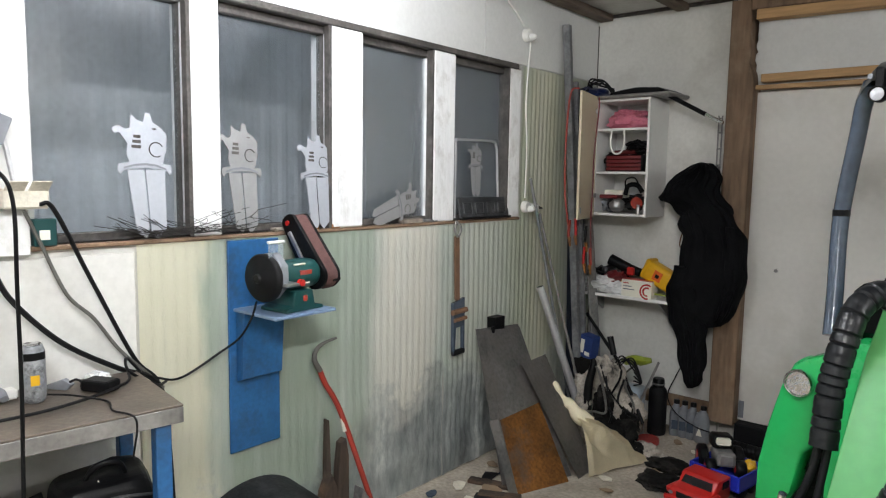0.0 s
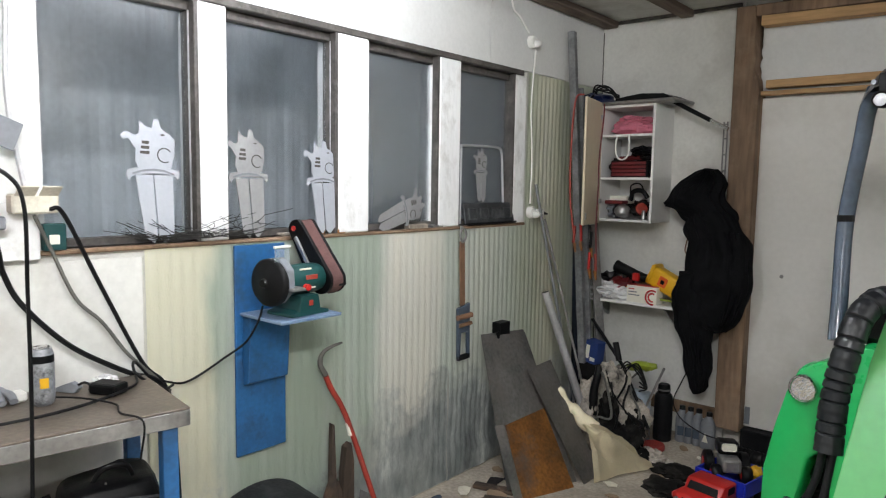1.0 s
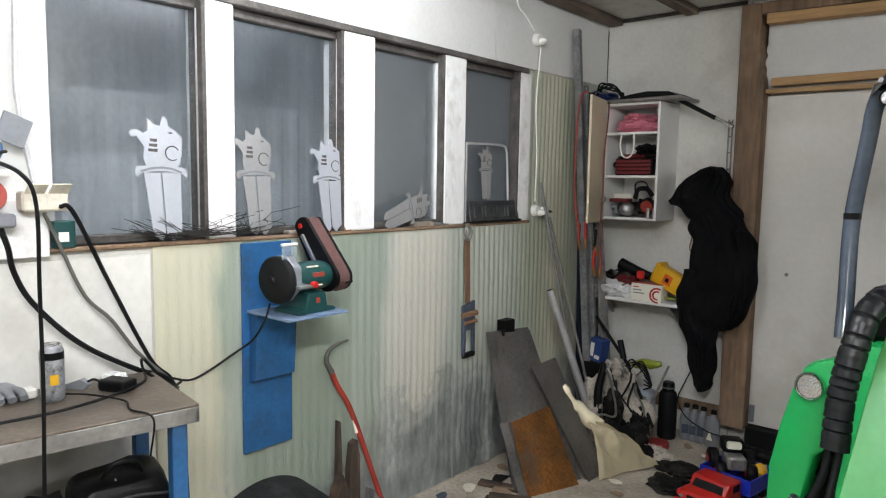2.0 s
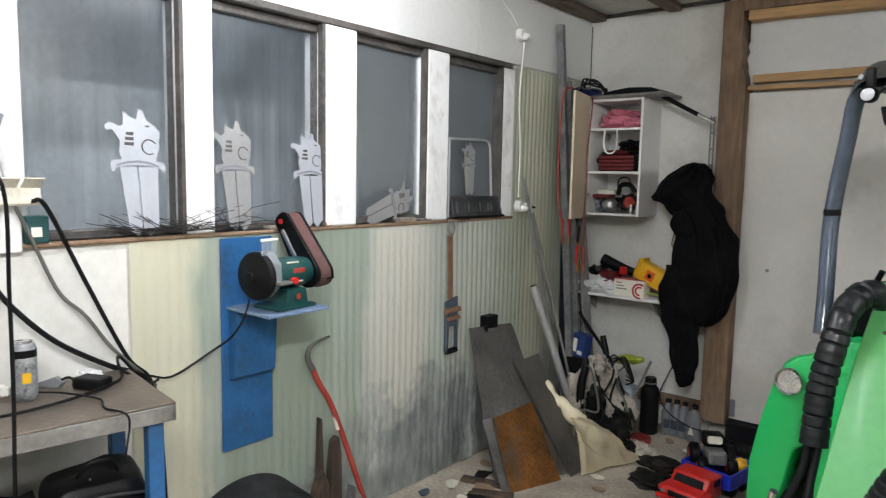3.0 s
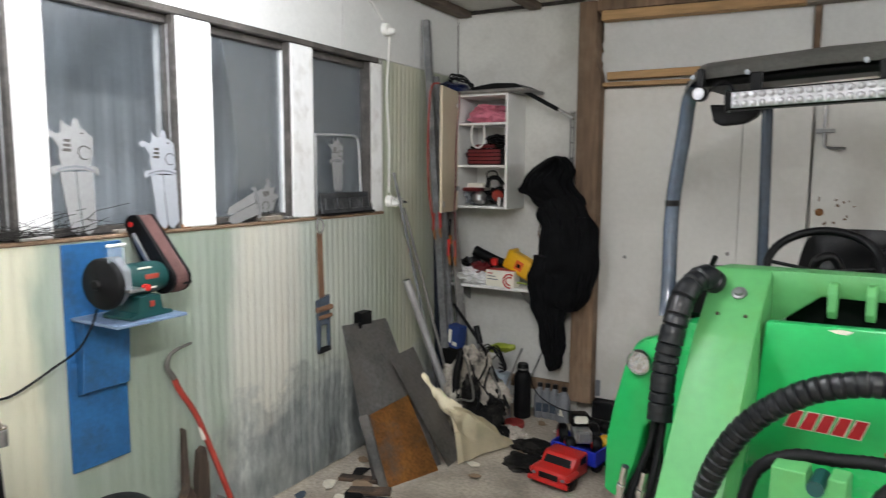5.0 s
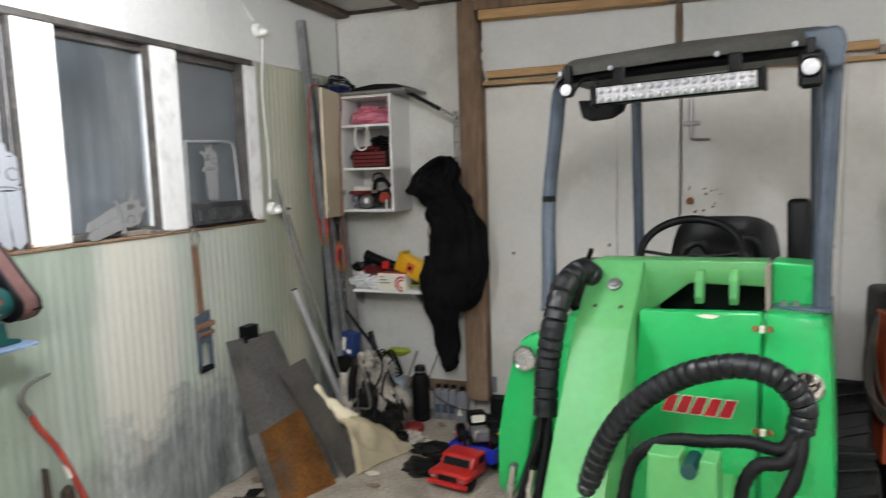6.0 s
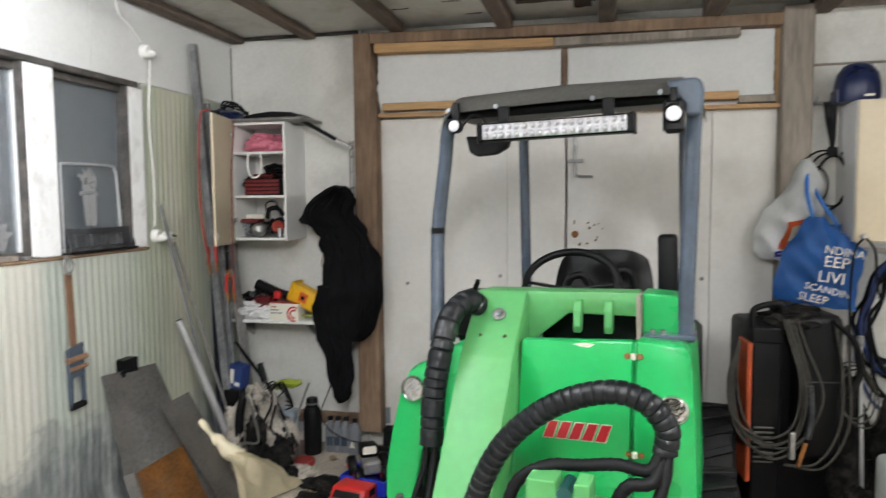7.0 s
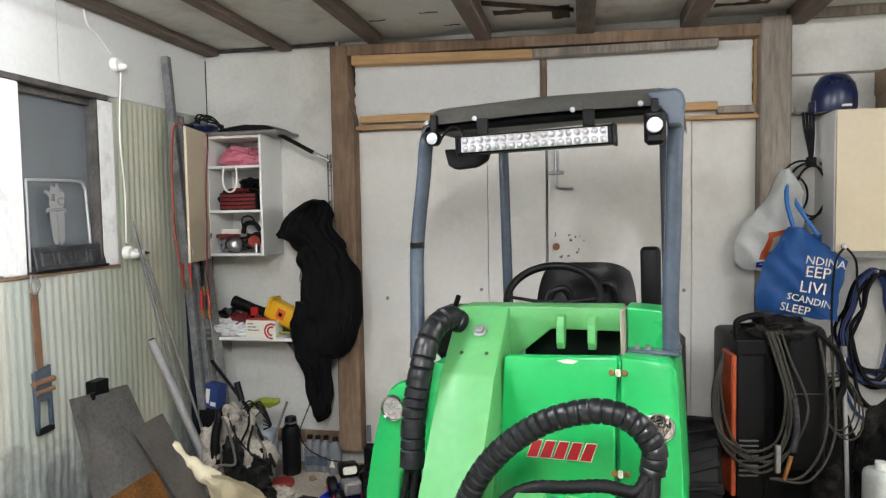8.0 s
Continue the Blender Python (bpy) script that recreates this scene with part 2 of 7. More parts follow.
M_LAMPGLASS = mat("faceted_lamp", (0.86, 0.87, 0.88), 0.08, 1.0, vary=0.1, scale=30, fine=40, bump=0.25, bump_dist=0.01)
M_BLUEMATTE = mat("bluegrey_worn", (0.07, 0.095, 0.13), 0.5, vary=0.15, bump=0.05)
M_MAROON = mat("dark_red_plastic", (0.13, 0.012, 0.014), 0.4, vary=0.2, bump=0.03)
M_GLASS = dusty_glass()
M_SHIELD = dusty_glass("scratched_shield", 0.22, 0.5, 0.1)
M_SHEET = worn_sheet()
M_FENCE = mat("zinc_fence", (0.80, 0.84, 0.88), 0.6, 0.0, vary=0.15, scale=1.5, fine=40, bump=0.05)
M_FRAMEDARK = mat("dark_window_frame", (0.075, 0.068, 0.062), 0.65, vary=0.35, scale=8, fine=60, bump=0.25, stain=(0.2, 0.18, 0.165), stain_amt=0.4, stain_scale=9, spec=0.3)
M_ALU = mat("aluminium_strip", (0.55, 0.55, 0.56), 0.4, 0.6, vary=0.15, scale=8, bump=0.05)
M_WIRE = mat("dark_wire", (0.022, 0.02, 0.018), 0.6, vary=0.2, bump=0, spec=0.25)
M_CORD = mat("black_cord", (0.005, 0.005, 0.0055), 0.55, vary=0.2, bump=0, spec=0.16)
M_GREYCORD = mat("grey_cord", (0.10, 0.096, 0.085), 0.6, vary=0.15, bump=0)
M_WHITEP = mat("white_plastic", (0.75, 0.74, 0.70), 0.4, vary=0.05, bump=0.02)
M_GREYP = mat("grey_plastic", (0.19, 0.20, 0.22), 0.5, vary=0.12, bump=0.03, stain=(0.1, 0.1, 0.1), stain_amt=0.4)
M_TEAL = mat("dark_green_casting", (0.007, 0.052, 0.050), 0.4, vary=0.12, bump=0.05)
M_BELT = mat("sanding_belt", (0.115, 0.055, 0.05), 0.95, vary=0.25, scale=10, fine=150, bump=0.3)
M_ORANGE = mat("orange_plastic", (0.62, 0.10, 0.015), 0.4, vary=0.1, bump=0.02)
M_ORANGEDULL = mat("faded_orange_paint", (0.42, 0.07, 0.02), 0.5, vary=0.2, scale=7, bump=0.05, stain=(0.1, 0.03, 0.015), stain_amt=0.6, stain_scale=7)
M_PINK = mat("pink_cloth", (0.62, 0.19, 0.26), 0.85, vary=0.12, scale=9, fine=80, bump=0.2)
M_CANVAS = mat("beige_canvas", (0.86, 0.77, 0.55), 0.9, vary=0.1, scale=5, fine=160, bump=0.2, stain=(0.45, 0.38, 0.26), stain_amt=0.4, stain_scale=5)
M_CAMO = mat("grey_camouflage", (0.42, 0.375, 0.32), 0.9, vary=0.3, scale=6, fine=80, bump=0.2, stain=(0.008, 0.008, 0.008), stain_amt=1.0, stain_scale=13)
M_DARKCLOTH = mat("dark_cloth", (0.010, 0.0095, 0.009), 0.95, vary=0.35, scale=6, fine=90, bump=0.3, stain=(0.09, 0.08, 0.07), stain_amt=0.4, stain_scale=6, spec=0.1)
M_WORNBLACK = mat("worn_black_plastic", (0.035, 0.037, 0.04), 0.45, vary=0.4, scale=14, fine=70, bump=0.2, stain=(0.12, 0.12, 0.12), stain_amt=0.4, stain_scale=12, spec=0.3)
M_INK = mat("deep_blue_paint", (0.010, 0.014, 0.024), 0.6, vary=0.3, scale=6, fine=60, bump=0.1, spec=0.2)
M_CHAR = mat("dark_split_timber", (0.055, 0.036, 0.024), 0.85, vary=0.55, scale=9, fine=60, bump=0.5, stretch=(1, 1, 0.12), stain=(0.15, 0.085, 0.05), stain_amt=0.6, stain_scale=5)
M_LIME = mat("lime_plastic", (0.24, 0.29, 0.025), 0.4, vary=0.1, bump=0.02)
M_CARD = mat("brown_cardboard", (0.25, 0.175, 0.11), 0.85, vary=0.15, scale=4, fine=80, bump=0.1)
M_CREAM = mat("cream_plaster", (0.66, 0.62, 0.52), 0.8, vary=0.15, scale=6, fine=80, bump=0.2)
M_CLEAR = mat("crinkled_plastic", (0.68, 0.68, 0.68), 0.25, vary=0.12, scale=9, fine=40, bump=0.5, spec=0.7)
M_NAVY = mat("navy_shell", (0.007, 0.014, 0.06), 0.3, vary=0.12, bump=0.02)
M_BLUEBAG = mat("blue_woven_bag", (0.03, 0.15, 0.46), 0.5, vary=0.12, scale=7, fine=120, bump=0.2)
M_WHITEBAG = mat("white_plastic_bag", (0.80, 0.81, 0.80), 0.35, vary=0.06, scale=7, fine=60, bump=0.2)
M_SEAT = mat("seat_vinyl", (0.004, 0.004, 0.0045), 0.33, vary=0.2, scale=6, fine=120, bump=0.12, spec=0.3)
M_BLUEHOSE = mat("blue_hose", (0.014, 0.03, 0.11), 0.45, vary=0.15, bump=0)
M_CANVASROPE = mat("brown_strap", (0.19, 0.10, 0.055), 0.85, vary=0.25, scale=12, fine=140, bump=0.25)
M_REDBAR = mat("red_bar_paint", (0.33, 0.035, 0.02), 0.45, vary=0.2, scale=8, bump=0.05, stain=(0.1, 0.07, 0.06), stain_amt=0.5, stain_scale=8)
M_LOGO = mat("red_decal", (0.42, 0.012, 0.02), 0.4, vary=0.08, bump=0)
M_CREAMINK = mat("cream_print", (0.75, 0.72, 0.62), 0.5, vary=0.03, bump=0)
M_REFLECT = mat("lamp_reflector", (0.50, 0.50, 0.52), 0.38, 0.7, vary=0.1, scale=60, fine=90, bump=0.3)
M_WET = mat("bench_steel_top", (0.135, 0.108, 0.085), 0.45, 0.3, vary=0.3, scale=5, fine=60, bump=0.12, stain=(0.055, 0.042, 0.032), stain_amt=0.7, stain_scale=4)


# ---- mesh helpers ----
def mesh_of(bm, name, material, smooth=False, materials=None):
    me = bpy.data.meshes.new(name)
    bm.normal_update()
    bm.to_mesh(me)
    bm.free()
    for m in (materials or [material]):
        me.materials.append(m)
    if smooth:
        me.shade_smooth()
    return me


def thing(name, label, category, m=None, group=""):
    """An empty at the base of a thing; its parts hang under it."""
    ob = new(name)
    ob.empty_display_size = 0.05
    ob.matrix_world = m if m is not None else Matrix()
    return tagged(ob, label, category, group)


def part(name, bm, material, parent=None, label="", smooth=False, m=None, auto=None):
    ob = new(name, mesh_of(bm, name, material, smooth))
    if smooth and auto is None:
        auto = 48
    if auto is not None:
        ob.data.set_sharp_from_angle(angle=radians(auto))
    if parent is not None:
        ob.parent = parent
    if m is not None:
        ob.matrix_basis = m
    if label:
        tagged(ob, label)
    return ob


def solo(name, bm, material, label, category, m=None, smooth=False, group="", kind="", auto=None):
    return tagged(part(name, bm, material, None, "", smooth, m, auto), label, category, group, kind)


def box(x0, x1, y0, y1, z0, z1, bevel=0.0, bm=None, seg=1):
    bm = bm or bmesh.new()
    r = bmesh.ops.create_cube(bm, size=1.0)
    vs = r["verts"]
    for v in vs:
        v.co = Vector(((x0 + x1) / 2 + v.co.x * (x1 - x0), (y0 + y1) / 2 + v.co.y * (y1 - y0), (z0 + z1) / 2 + v.co.z * (z1 - z0)))
    if bevel:
        es = list({e for v in vs for e in v.link_edges})
        bmesh.ops.bevel(bm, geom=es, offset=bevel, segments=seg, affect="EDGES", profile=0.5)
    return bm


def cyl(p0, p1, r0, r1=None, seg=16, bm=None, cap=True):
    bm = bm or bmesh.new()
    p0, p1 = Vector(p0), Vector(p1)
    d = p1 - p0
    q = d.to_track_quat("Z", "Y").to_matrix().to_4x4()
    bmesh.ops.create_cone(bm, cap_ends=cap, segments=seg, radius1=r0, radius2=r0 if r1 is None else r1, depth=d.length,
                          matrix=Matrix.Translation((p0 + p1) / 2) @ q)
    return bm


def spline(points, n=8):
    """A Catmull-Rom run through points."""
    P = [Vector(p) for p in points]
    P = [2 * P[0] - P[1]] + P + [2 * P[-1] - P[-2]]
    out = []
    for i in range(1, len(P) - 2):
        a, b, c, d = P[i - 1:i + 3]
        for k in range(n):
            t = k / n
            out.append(0.5 * ((2 * b) + (c - a) * t + (2 * a - 5 * b + 4 * c - d) * t * t + (3 * b - a - 3 * c + d) * t ** 3))
    out.append(P[-2])
    return out


def tube(path, r, seg=8, bm=None, closed=False):
    """A round tube along path; r is one radius, or a function of 0..1."""
    bm = bm or bmesh.new()
    path = [Vector(p) for p in path]
    n = len(path)
    up = None
    rings = []
    for i, p in enumerate(path):
        d = (path[min(i + 1, n - 1)] - path[max(i - 1, 0)]).normalized()
        if up is None:
            up = Vector((0, 0, 1)) if abs(d.z) < 0.9 else Vector((1, 0, 0))
        s = d.cross(up).normalized()
        up = s.cross(d).normalized()
        rr = r(i / (n - 1)) if callable(r) else r
        rings.append([bm.verts.new(p + rr * (s * math.cos(2 * math.pi * k / seg) + up * math.sin(2 * math.pi * k / seg))) for k in range(seg)])
    for a, b in zip(rings, rings[1:]):
        for k in range(seg):
            bm.faces.new((a[k], a[(k + 1) % seg], b[(k + 1) % seg], b[k]))
    bm.faces.new(rings[0][::-1])
    bm.faces.new(rings[-1])
    return bm


def prism(outline, depth, axis="y", bm=None, bevel=0.0):
    """A flat outline of (u, w) pairs pushed out by depth: axis y gives (u, 0..depth, w); x gives (0..depth, u, w); z gives (u, w, 0..depth)."""
    bm = bm or bmesh.new()
    def at(u, w, d):
        return {"y": (u, d, w), "x": (d, u, w), "z": (u, w, d)}[axis]
    a = [bm.verts.new(at(u, w, 0)) for u, w in outline]
    b = [bm.verts.new(at(u, w, depth)) for u, w in outline]
    n = len(a)
    faces = [bm.faces.new(a), bm.faces.new(b[::-1])]
    for i in range(n):
        faces.append(bm.faces.new((a[i], b[i], b[(i + 1) % n], a[(i + 1) % n])))
    bmesh.ops.recalc_face_normals(bm, faces=faces)
    if bevel:
        es = list({e for f in faces for e in f.edges})
        bmesh.ops.bevel(bm, geom=es, offset=bevel, segments=2, affect="EDGES", profile=0.5)
    return bm


def lathe(profile, seg=20, bm=None, m=None):
    """Turns (radius, height) pairs round z."""
    bm = bm or bmesh.new()
    m = m or Matrix()
    rings = []
    for r, z in profile:
        if r < 1e-5:
            rings.append([bm.verts.new(m @ Vector((0, 0, z)))])
        else:
            rings.append([bm.verts.new(m @ Vector((r * math.cos(2 * math.pi * k / seg), r * math.sin(2 * math.pi * k / seg), z))) for k in range(seg)])
    fs = []
    for a, b in zip(rings, rings[1:]):
        for k in range(seg):
            j = (k + 1) % seg
            if len(a) == 1 and len(b) == 1:
                continue
            if len(a) == 1:
                fs.append(bm.faces.new((a[0], b[k], b[j])))
            elif len(b) == 1:
                fs.append(bm.faces.new((a[k], a[j], b[0])))
            else:
                fs.append(bm.faces.new((a[k], a[j], b[j], b[k])))
    if len(rings[0]) > 1:
        fs.append(bm.faces.new(rings[0][::-1]))
    if len(rings[-1]) > 1:
        fs.append(bm.faces.new(rings[-1]))
    bmesh.ops.recalc_face_normals(bm, faces=fs)
    return bm


def grid_surface(fn, nu, nv, thick=0.0, bm=None):
    """A sheet from fn(u, v) with u, v in 0..1; thick gives it a back."""
    bm = bm or bmesh.new()
    V = [[bm.verts.new(fn(i / nu, j / nv)) for j in range(nv + 1)] for i in range(nu + 1)]
    fs = [bm.faces.new((V[i][j], V[i + 1][j], V[i + 1][j + 1], V[i][j + 1])) for i in range(nu) for j in range(nv)]
    if thick:
        bmesh.ops.solidify(bm, geom=fs, thickness=thick)
    return bm


def structure(name, bm, material, label="", category="", smooth=False, parent=None):
    ob = part(name, bm, material, parent, "", smooth)
    return tagged(ob, label, category, kind="structure")


def words(name, text, size, material, parent, m, depth=0.001):
    """Printed words in the built-in font, as a thin mesh."""
    cu = bpy.data.curves.new(name, "FONT")
    cu.body, cu.size, cu.extrude, cu.resolution_u = text, size, depth, 2
    tmp = bpy.data.objects.new(name, cu)
    me = bpy.data.meshes.new_from_object(tmp)
    bpy.data.objects.remove(tmp)
    me.materials.clear()
    me.materials.append(material)
    ob = new(name, me)
    ob.parent = parent
    ob.matrix_basis = m
    return ob


def loft(rings, seg=20, wob=0.0, freq=6.0, seed=0.0, folds=0.0):
    """Closed skin over (centre, rx, ry) rings laid in the xy plane; folds gives long creases that run down it."""
    bm = bmesh.new()
    R = []
    for c, rx, ry in rings:
        c = Vector(c)
        ring = []
        for k in range(seg):
            a = 2 * math.pi * k / seg
            p = c + Vector((rx * math.cos(a), ry * math.sin(a), 0))
            if wob:
                p += wob * noise.noise_vector(p * freq + Vector((seed, seed, 0)))
            if folds:
                crease = 1 - 2 * abs(noise.noise(Vector((3.2 * math.cos(a) + 2.4 * c.z, 3.2 * math.sin(a) + seed, 2.2 * c.z))))
                p += folds * (crease - 0.45) * Vector((math.cos(a) * 0.5, math.sin(a), 0))
            ring.append(bm.verts.new(p))
        R.append(ring)
    for a, b in zip(R, R[1:]):
        for k in range(seg):
            bm.faces.new((a[k], a[(k + 1) % seg], b[(k + 1) % seg], b[k]))
    bm.faces.new(R[0][::-1])
    bm.faces.new(R[-1])
    bmesh.ops.recalc_face_normals(bm, faces=bm.faces[:])
    return bm


def lump(c, r, seed=0.0, amount=0.25, freq=2.0, sub=3):
    """A crumpled rounded heap."""
    bm = bmesh.new()
    bmesh.ops.create_icosphere(bm, subdivisions=sub, radius=1.0)
    for v in bm.verts:
        d = 1 + amount * noise.noise(v.co * freq + Vector((seed, 0, seed))) + 0.4 * amount * noise.noise(v.co * freq * 3 + Vector((seed, 5, 0)))
        v.co = Vector((c[0] + v.co.x * r[0] * d, c[1] + v.co.y * r[1] * d, c[2] + v.co.z * r[2] * d))
    return bm


def cord(name, pts, r, material, label, category="cable", n=8, seg=6):
    return solo(name, tube(spline(pts, n), r, seg), material, label, category, smooth=True)

# ---- the large structure: window wall x = 0, door wall y = 0 ----
SX, NY = 6.2, -7.6          # the far side wall and the wall behind the camera
SILL, HEAD = 1.285, 2.165   # window sill and head heights
structure("floor", box(-0.3, SX + 0.2, NY - 0.2, 0.3, FLOOR - 0.2, FLOOR), M_FLOOR, "dusty oil-stained concrete garage floor", "floor")
structure("ceiling", box(-0.2, SX + 0.2, NY - 0.2, 0.2, CEIL + 0.02, CEIL + 0.12), M_CEIL, "stained white ceiling boards", "ceiling")
structure("wall_south", box(-0.2, SX + 0.2, NY - 0.15, NY, FLOOR, CEIL + 0.1), M_WALL, "plain white board wall", "wall")
structure("wall_east", box(SX, SX + 0.15, NY, 0.0, FLOOR, CEIL + 0.1), M_WALL, "plain white board wall", "wall")

# window wall: lower part, upper part, and the ends beside the window band
W0, W1 = -3.65, -1.08
structure("wall_west_lower", box(-0.16, -0.002, NY, 0.0, FLOOR, SILL), M_WALL, "white board wall under the windows", "wall")
structure("wall_west_upper", box(-0.16, 0.0, NY, 0.0, HEAD + 0.03, CEIL + 0.02), M_WALLUP, "bright white painted wall above the windows", "wall")
structure("wall_west_near", box(-0.16, 0.0, NY, W0 + 0.005, SILL, HEAD + 0.03), M_WALLUP, "white painted wall beside the windows", "wall")
structure("wall_west_far", box(-0.16, -0.01, W1 + 0.14, 0.0, SILL, HEAD + 0.03), M_WALL, "white board wall in the corner", "wall")

# door wall
structure("wall_north_left", box(-0.16, 0.96, 0.0, 0.14, FLOOR, CEIL + 0.02), M_WALL, "scuffed white board wall in the corner", "wall")
structure("wall_north_right", box(3.61, SX + 0.15, 0.0, 0.14, FLOOR, CEIL + 0.02), M_WALL, "white board wall with a joint", "wall")
structure("wall_north_back", box(0.96, 3.61, 0.03, 0.14, FLOOR, CEIL + 0.02), M_WALL, "dark backing behind the doors", "wall")

# ceiling joists and the wall beam over the doors
def joist(x, w, z):
    bm = box(x - w / 2, x + w / 2, NY + 0.05, -0.020 if x < 0.95 or x > 3.6 else -0.122, z, CEIL + 0.018, 0.006)
    return structure("ceiling_joist", bm, M_JOIST, "rough dark timber ceiling joist", "joist")


for jx, jw, jz in ((0.075, 0.10, 2.605), (0.605, 0.085, 2.605), (1.245, 0.09, 2.59), (1.925, 0.095, 2.567), (2.525, 0.10, 2.565), (3.105, 0.105, 2.562), (3.69, 0.105, 2.562), (4.4, 0.1, 2.565), (5.0, 0.1, 2.565), (5.6, 0.1, 2.565)):
    joist(jx, jw, jz)


def torn_board(x0, x1, y0, y1, seed):
    """A torn sliver of ceiling board, frayed at its edge."""
    rnd = random.Random(seed)
    n = 9
    low = [(x0 + (x1 - x0) * i / n, y0 + rnd.uniform(-0.035, 0.035)) for i in range(n + 1)]
    up = [(x1 - (x1 - x0) * i / n, y1 + rnd.uniform(-0.012, 0.012)) for i in range(n + 1)]
    bm = prism(low + up, 0.006, "z")
    bmesh.ops.translate(bm, verts=bm.verts, vec=(0, 0, CEIL + 0.0135))
    return structure("torn_ceiling_edge", bm, M_CHAR, "frayed edge of a torn ceiling board", "ceiling board")


torn_board(2.02, 2.44, -0.42, -0.36, 3)
structure("ceiling_lath", prism([(1.985, -0.64), (2.46, -0.385), (2.462, -0.355), (1.983, -0.605)], 0.02, "z", bevel=0.003), M_CHAR, "dark broken lath under the ceiling board", "lath").location = (0, 0, CEIL - 0.001)
torn_board(2.34, 2.44, -0.36, -0.20, 4)
torn_board(3.22, 3.5, -0.26, -0.20, 5)
for sx, sy in ((1.62, -0.50), (1.70, -0.22), (2.82, -0.45), (1.3, -0.42), (3.4, -0.6)):
    rs = random.Random(int(sx * 100))
    structure("ceiling_crack", prism([(sx + i * 0.02, sy + rs.uniform(-0.008, 0.008)) for i in range(6)] + [(sx + 0.1 - i * 0.02, sy + 0.012 + rs.uniform(-0.006, 0.006)) for i in range(6)], 0.003, "z"),
              M_FRAMEDARK, "dark crack in a ceiling board", "ceiling crack").location = (0, 0, CEIL + 0.0165)

def sloped(x0, x1, y0, y1, left, right, bevel=0.004):
    """A timber whose height changes along x: left and right are (bottom, top)."""
    bm = prism([(x0, left[0]), (x1, right[0]), (x1, right[1]), (x0, left[1])], y1 - y0, "y", bevel=bevel)
    bmesh.ops.translate(bm, verts=bm.verts, vec=(0, y0, 0))
    return bm


post_bm = prism([(0.943, 0.0), (1.095, 0.0), (1.095, 2.11), (1.088, 2.16), (1.066, 2.22), (1.072, 2.29), (1.060, 2.40), (1.064, 2.47), (1.052, CEIL - 0.035), (0.945, CEIL - 0.035)], 0.16, "y", bevel=0.006)
bmesh.ops.translate(post_bm, verts=post_bm.verts, vec=(0, -0.13, 0))
structure("door_post_left", post_bm, M_TIMBER, "stained brown timber door post, split and notched at the top", "post")
structure("door_post_right", box(3.486, 3.646, -0.125, 0.03, FLOOR, CEIL - 0.03, 0.008), M_GREYWOOD, "weathered grey timber door post", "post")
structure("door_beam", sloped(1.054, 3.485, -0.12, 0.03, (2.530, 2.598), (2.494, 2.562), 0.006), M_TIMBER, "rough timber beam over the doors", "beam")
# dark strip stands in for the shade of the gap; no batten here
structure("ceiling_gap_strip", box(0.0, 0.94, -0.018, 0.0, 2.626, CEIL + 0.018, 0.003), M_FRAMEDARK, "thin dark strip for the gap under the ceiling", "batten")
structure("wall_plate_right", box(3.647, SX, -0.03, 0.0, 2.592, CEIL + 0.018, 0.004), M_GREYWOOD, "thin dark ceiling batten", "batten")
structure("batten_pine_upper", sloped(1.09, 2.216, -0.136, -0.05, (2.468, 2.526), (2.446, 2.497)), M_PINE, "fresh pine batten under the beam", "batten")
structure("batten_old_upper", sloped(2.219, 3.262, -0.131, -0.05, (2.447, 2.497), (2.448, 2.492)), M_GREYWOOD, "old grey batten under the beam", "batten")
structure("batten_pine_lower", box(1.125, 2.05, -0.10, -0.032, 2.108, 2.155, 0.004), M_PINE, "fresh pine batten over the doors", "batten")
structure("batten_pine_short", box(2.55, 3.262, -0.10, -0.032, 2.098, 2.144, 0.004), M_PINE, "fresh pine batten over the doors", "batten")
structure("batten_old_lower", box(3.264, 3.466, -0.085, -0.032, 2.076, 2.118, 0.004), M_GREYWOOD, "splintered old batten over the doors", "batten")
structure("door_stop_rail", sloped(1.096, 3.484, -0.09, -0.032, (2.069, 2.094), (2.042, 2.066), 0.003), M_PINE, "thin timber rail over the doors", "rail")


def torn_panel(name, x0, x1, z0, z1, ragged, seed):
    """An insulation board whose edge on the given side is crumbled."""
    rnd = random.Random(seed)
    n = 16
    side = [(rnd.uniform(-0.008, 0.010), z0 + (z1 - z0) * k / n) for k in range(1, n)]
    if ragged < 0:
        pts = [(x0, z0), (x1, z0), (x1, z1), (x0, z1)] + [(x0 + d, z) for d, z in side[::-1]]
    else:
        pts = [(x0, z0), (x1, z0)] + [(x1 + d * 0.5, z) for d, z in side] + [(x1, z1), (x0, z1)]
    bm = prism(pts, 0.05, "y", bevel=0.003)
    bmesh.ops.translate(bm, verts=bm.verts, vec=(0, -0.031, 0))
    return structure(name, bm, M_WALLUP, "white insulation panel over the door, edges crumbled", "panel")


torn_panel("transom_panel_left", 1.075, 2.257, 2.096, 2.50, -1, 3)
torn_panel("transom_panel_right", 2.295, 3.462, 2.075, 2.53, 1, 8)
structure("transom_stud", box(2.260, 2.292, -0.042, 0.02, 2.092, 2.50), M_TIMBER, "timber stud between the panels", "stud")
structure("transom_jamb", box(3.466, 3.484, -0.040, 0.02, 2.07, 2.525), M_PINE, "timber jamb beside the panel", "jamb")


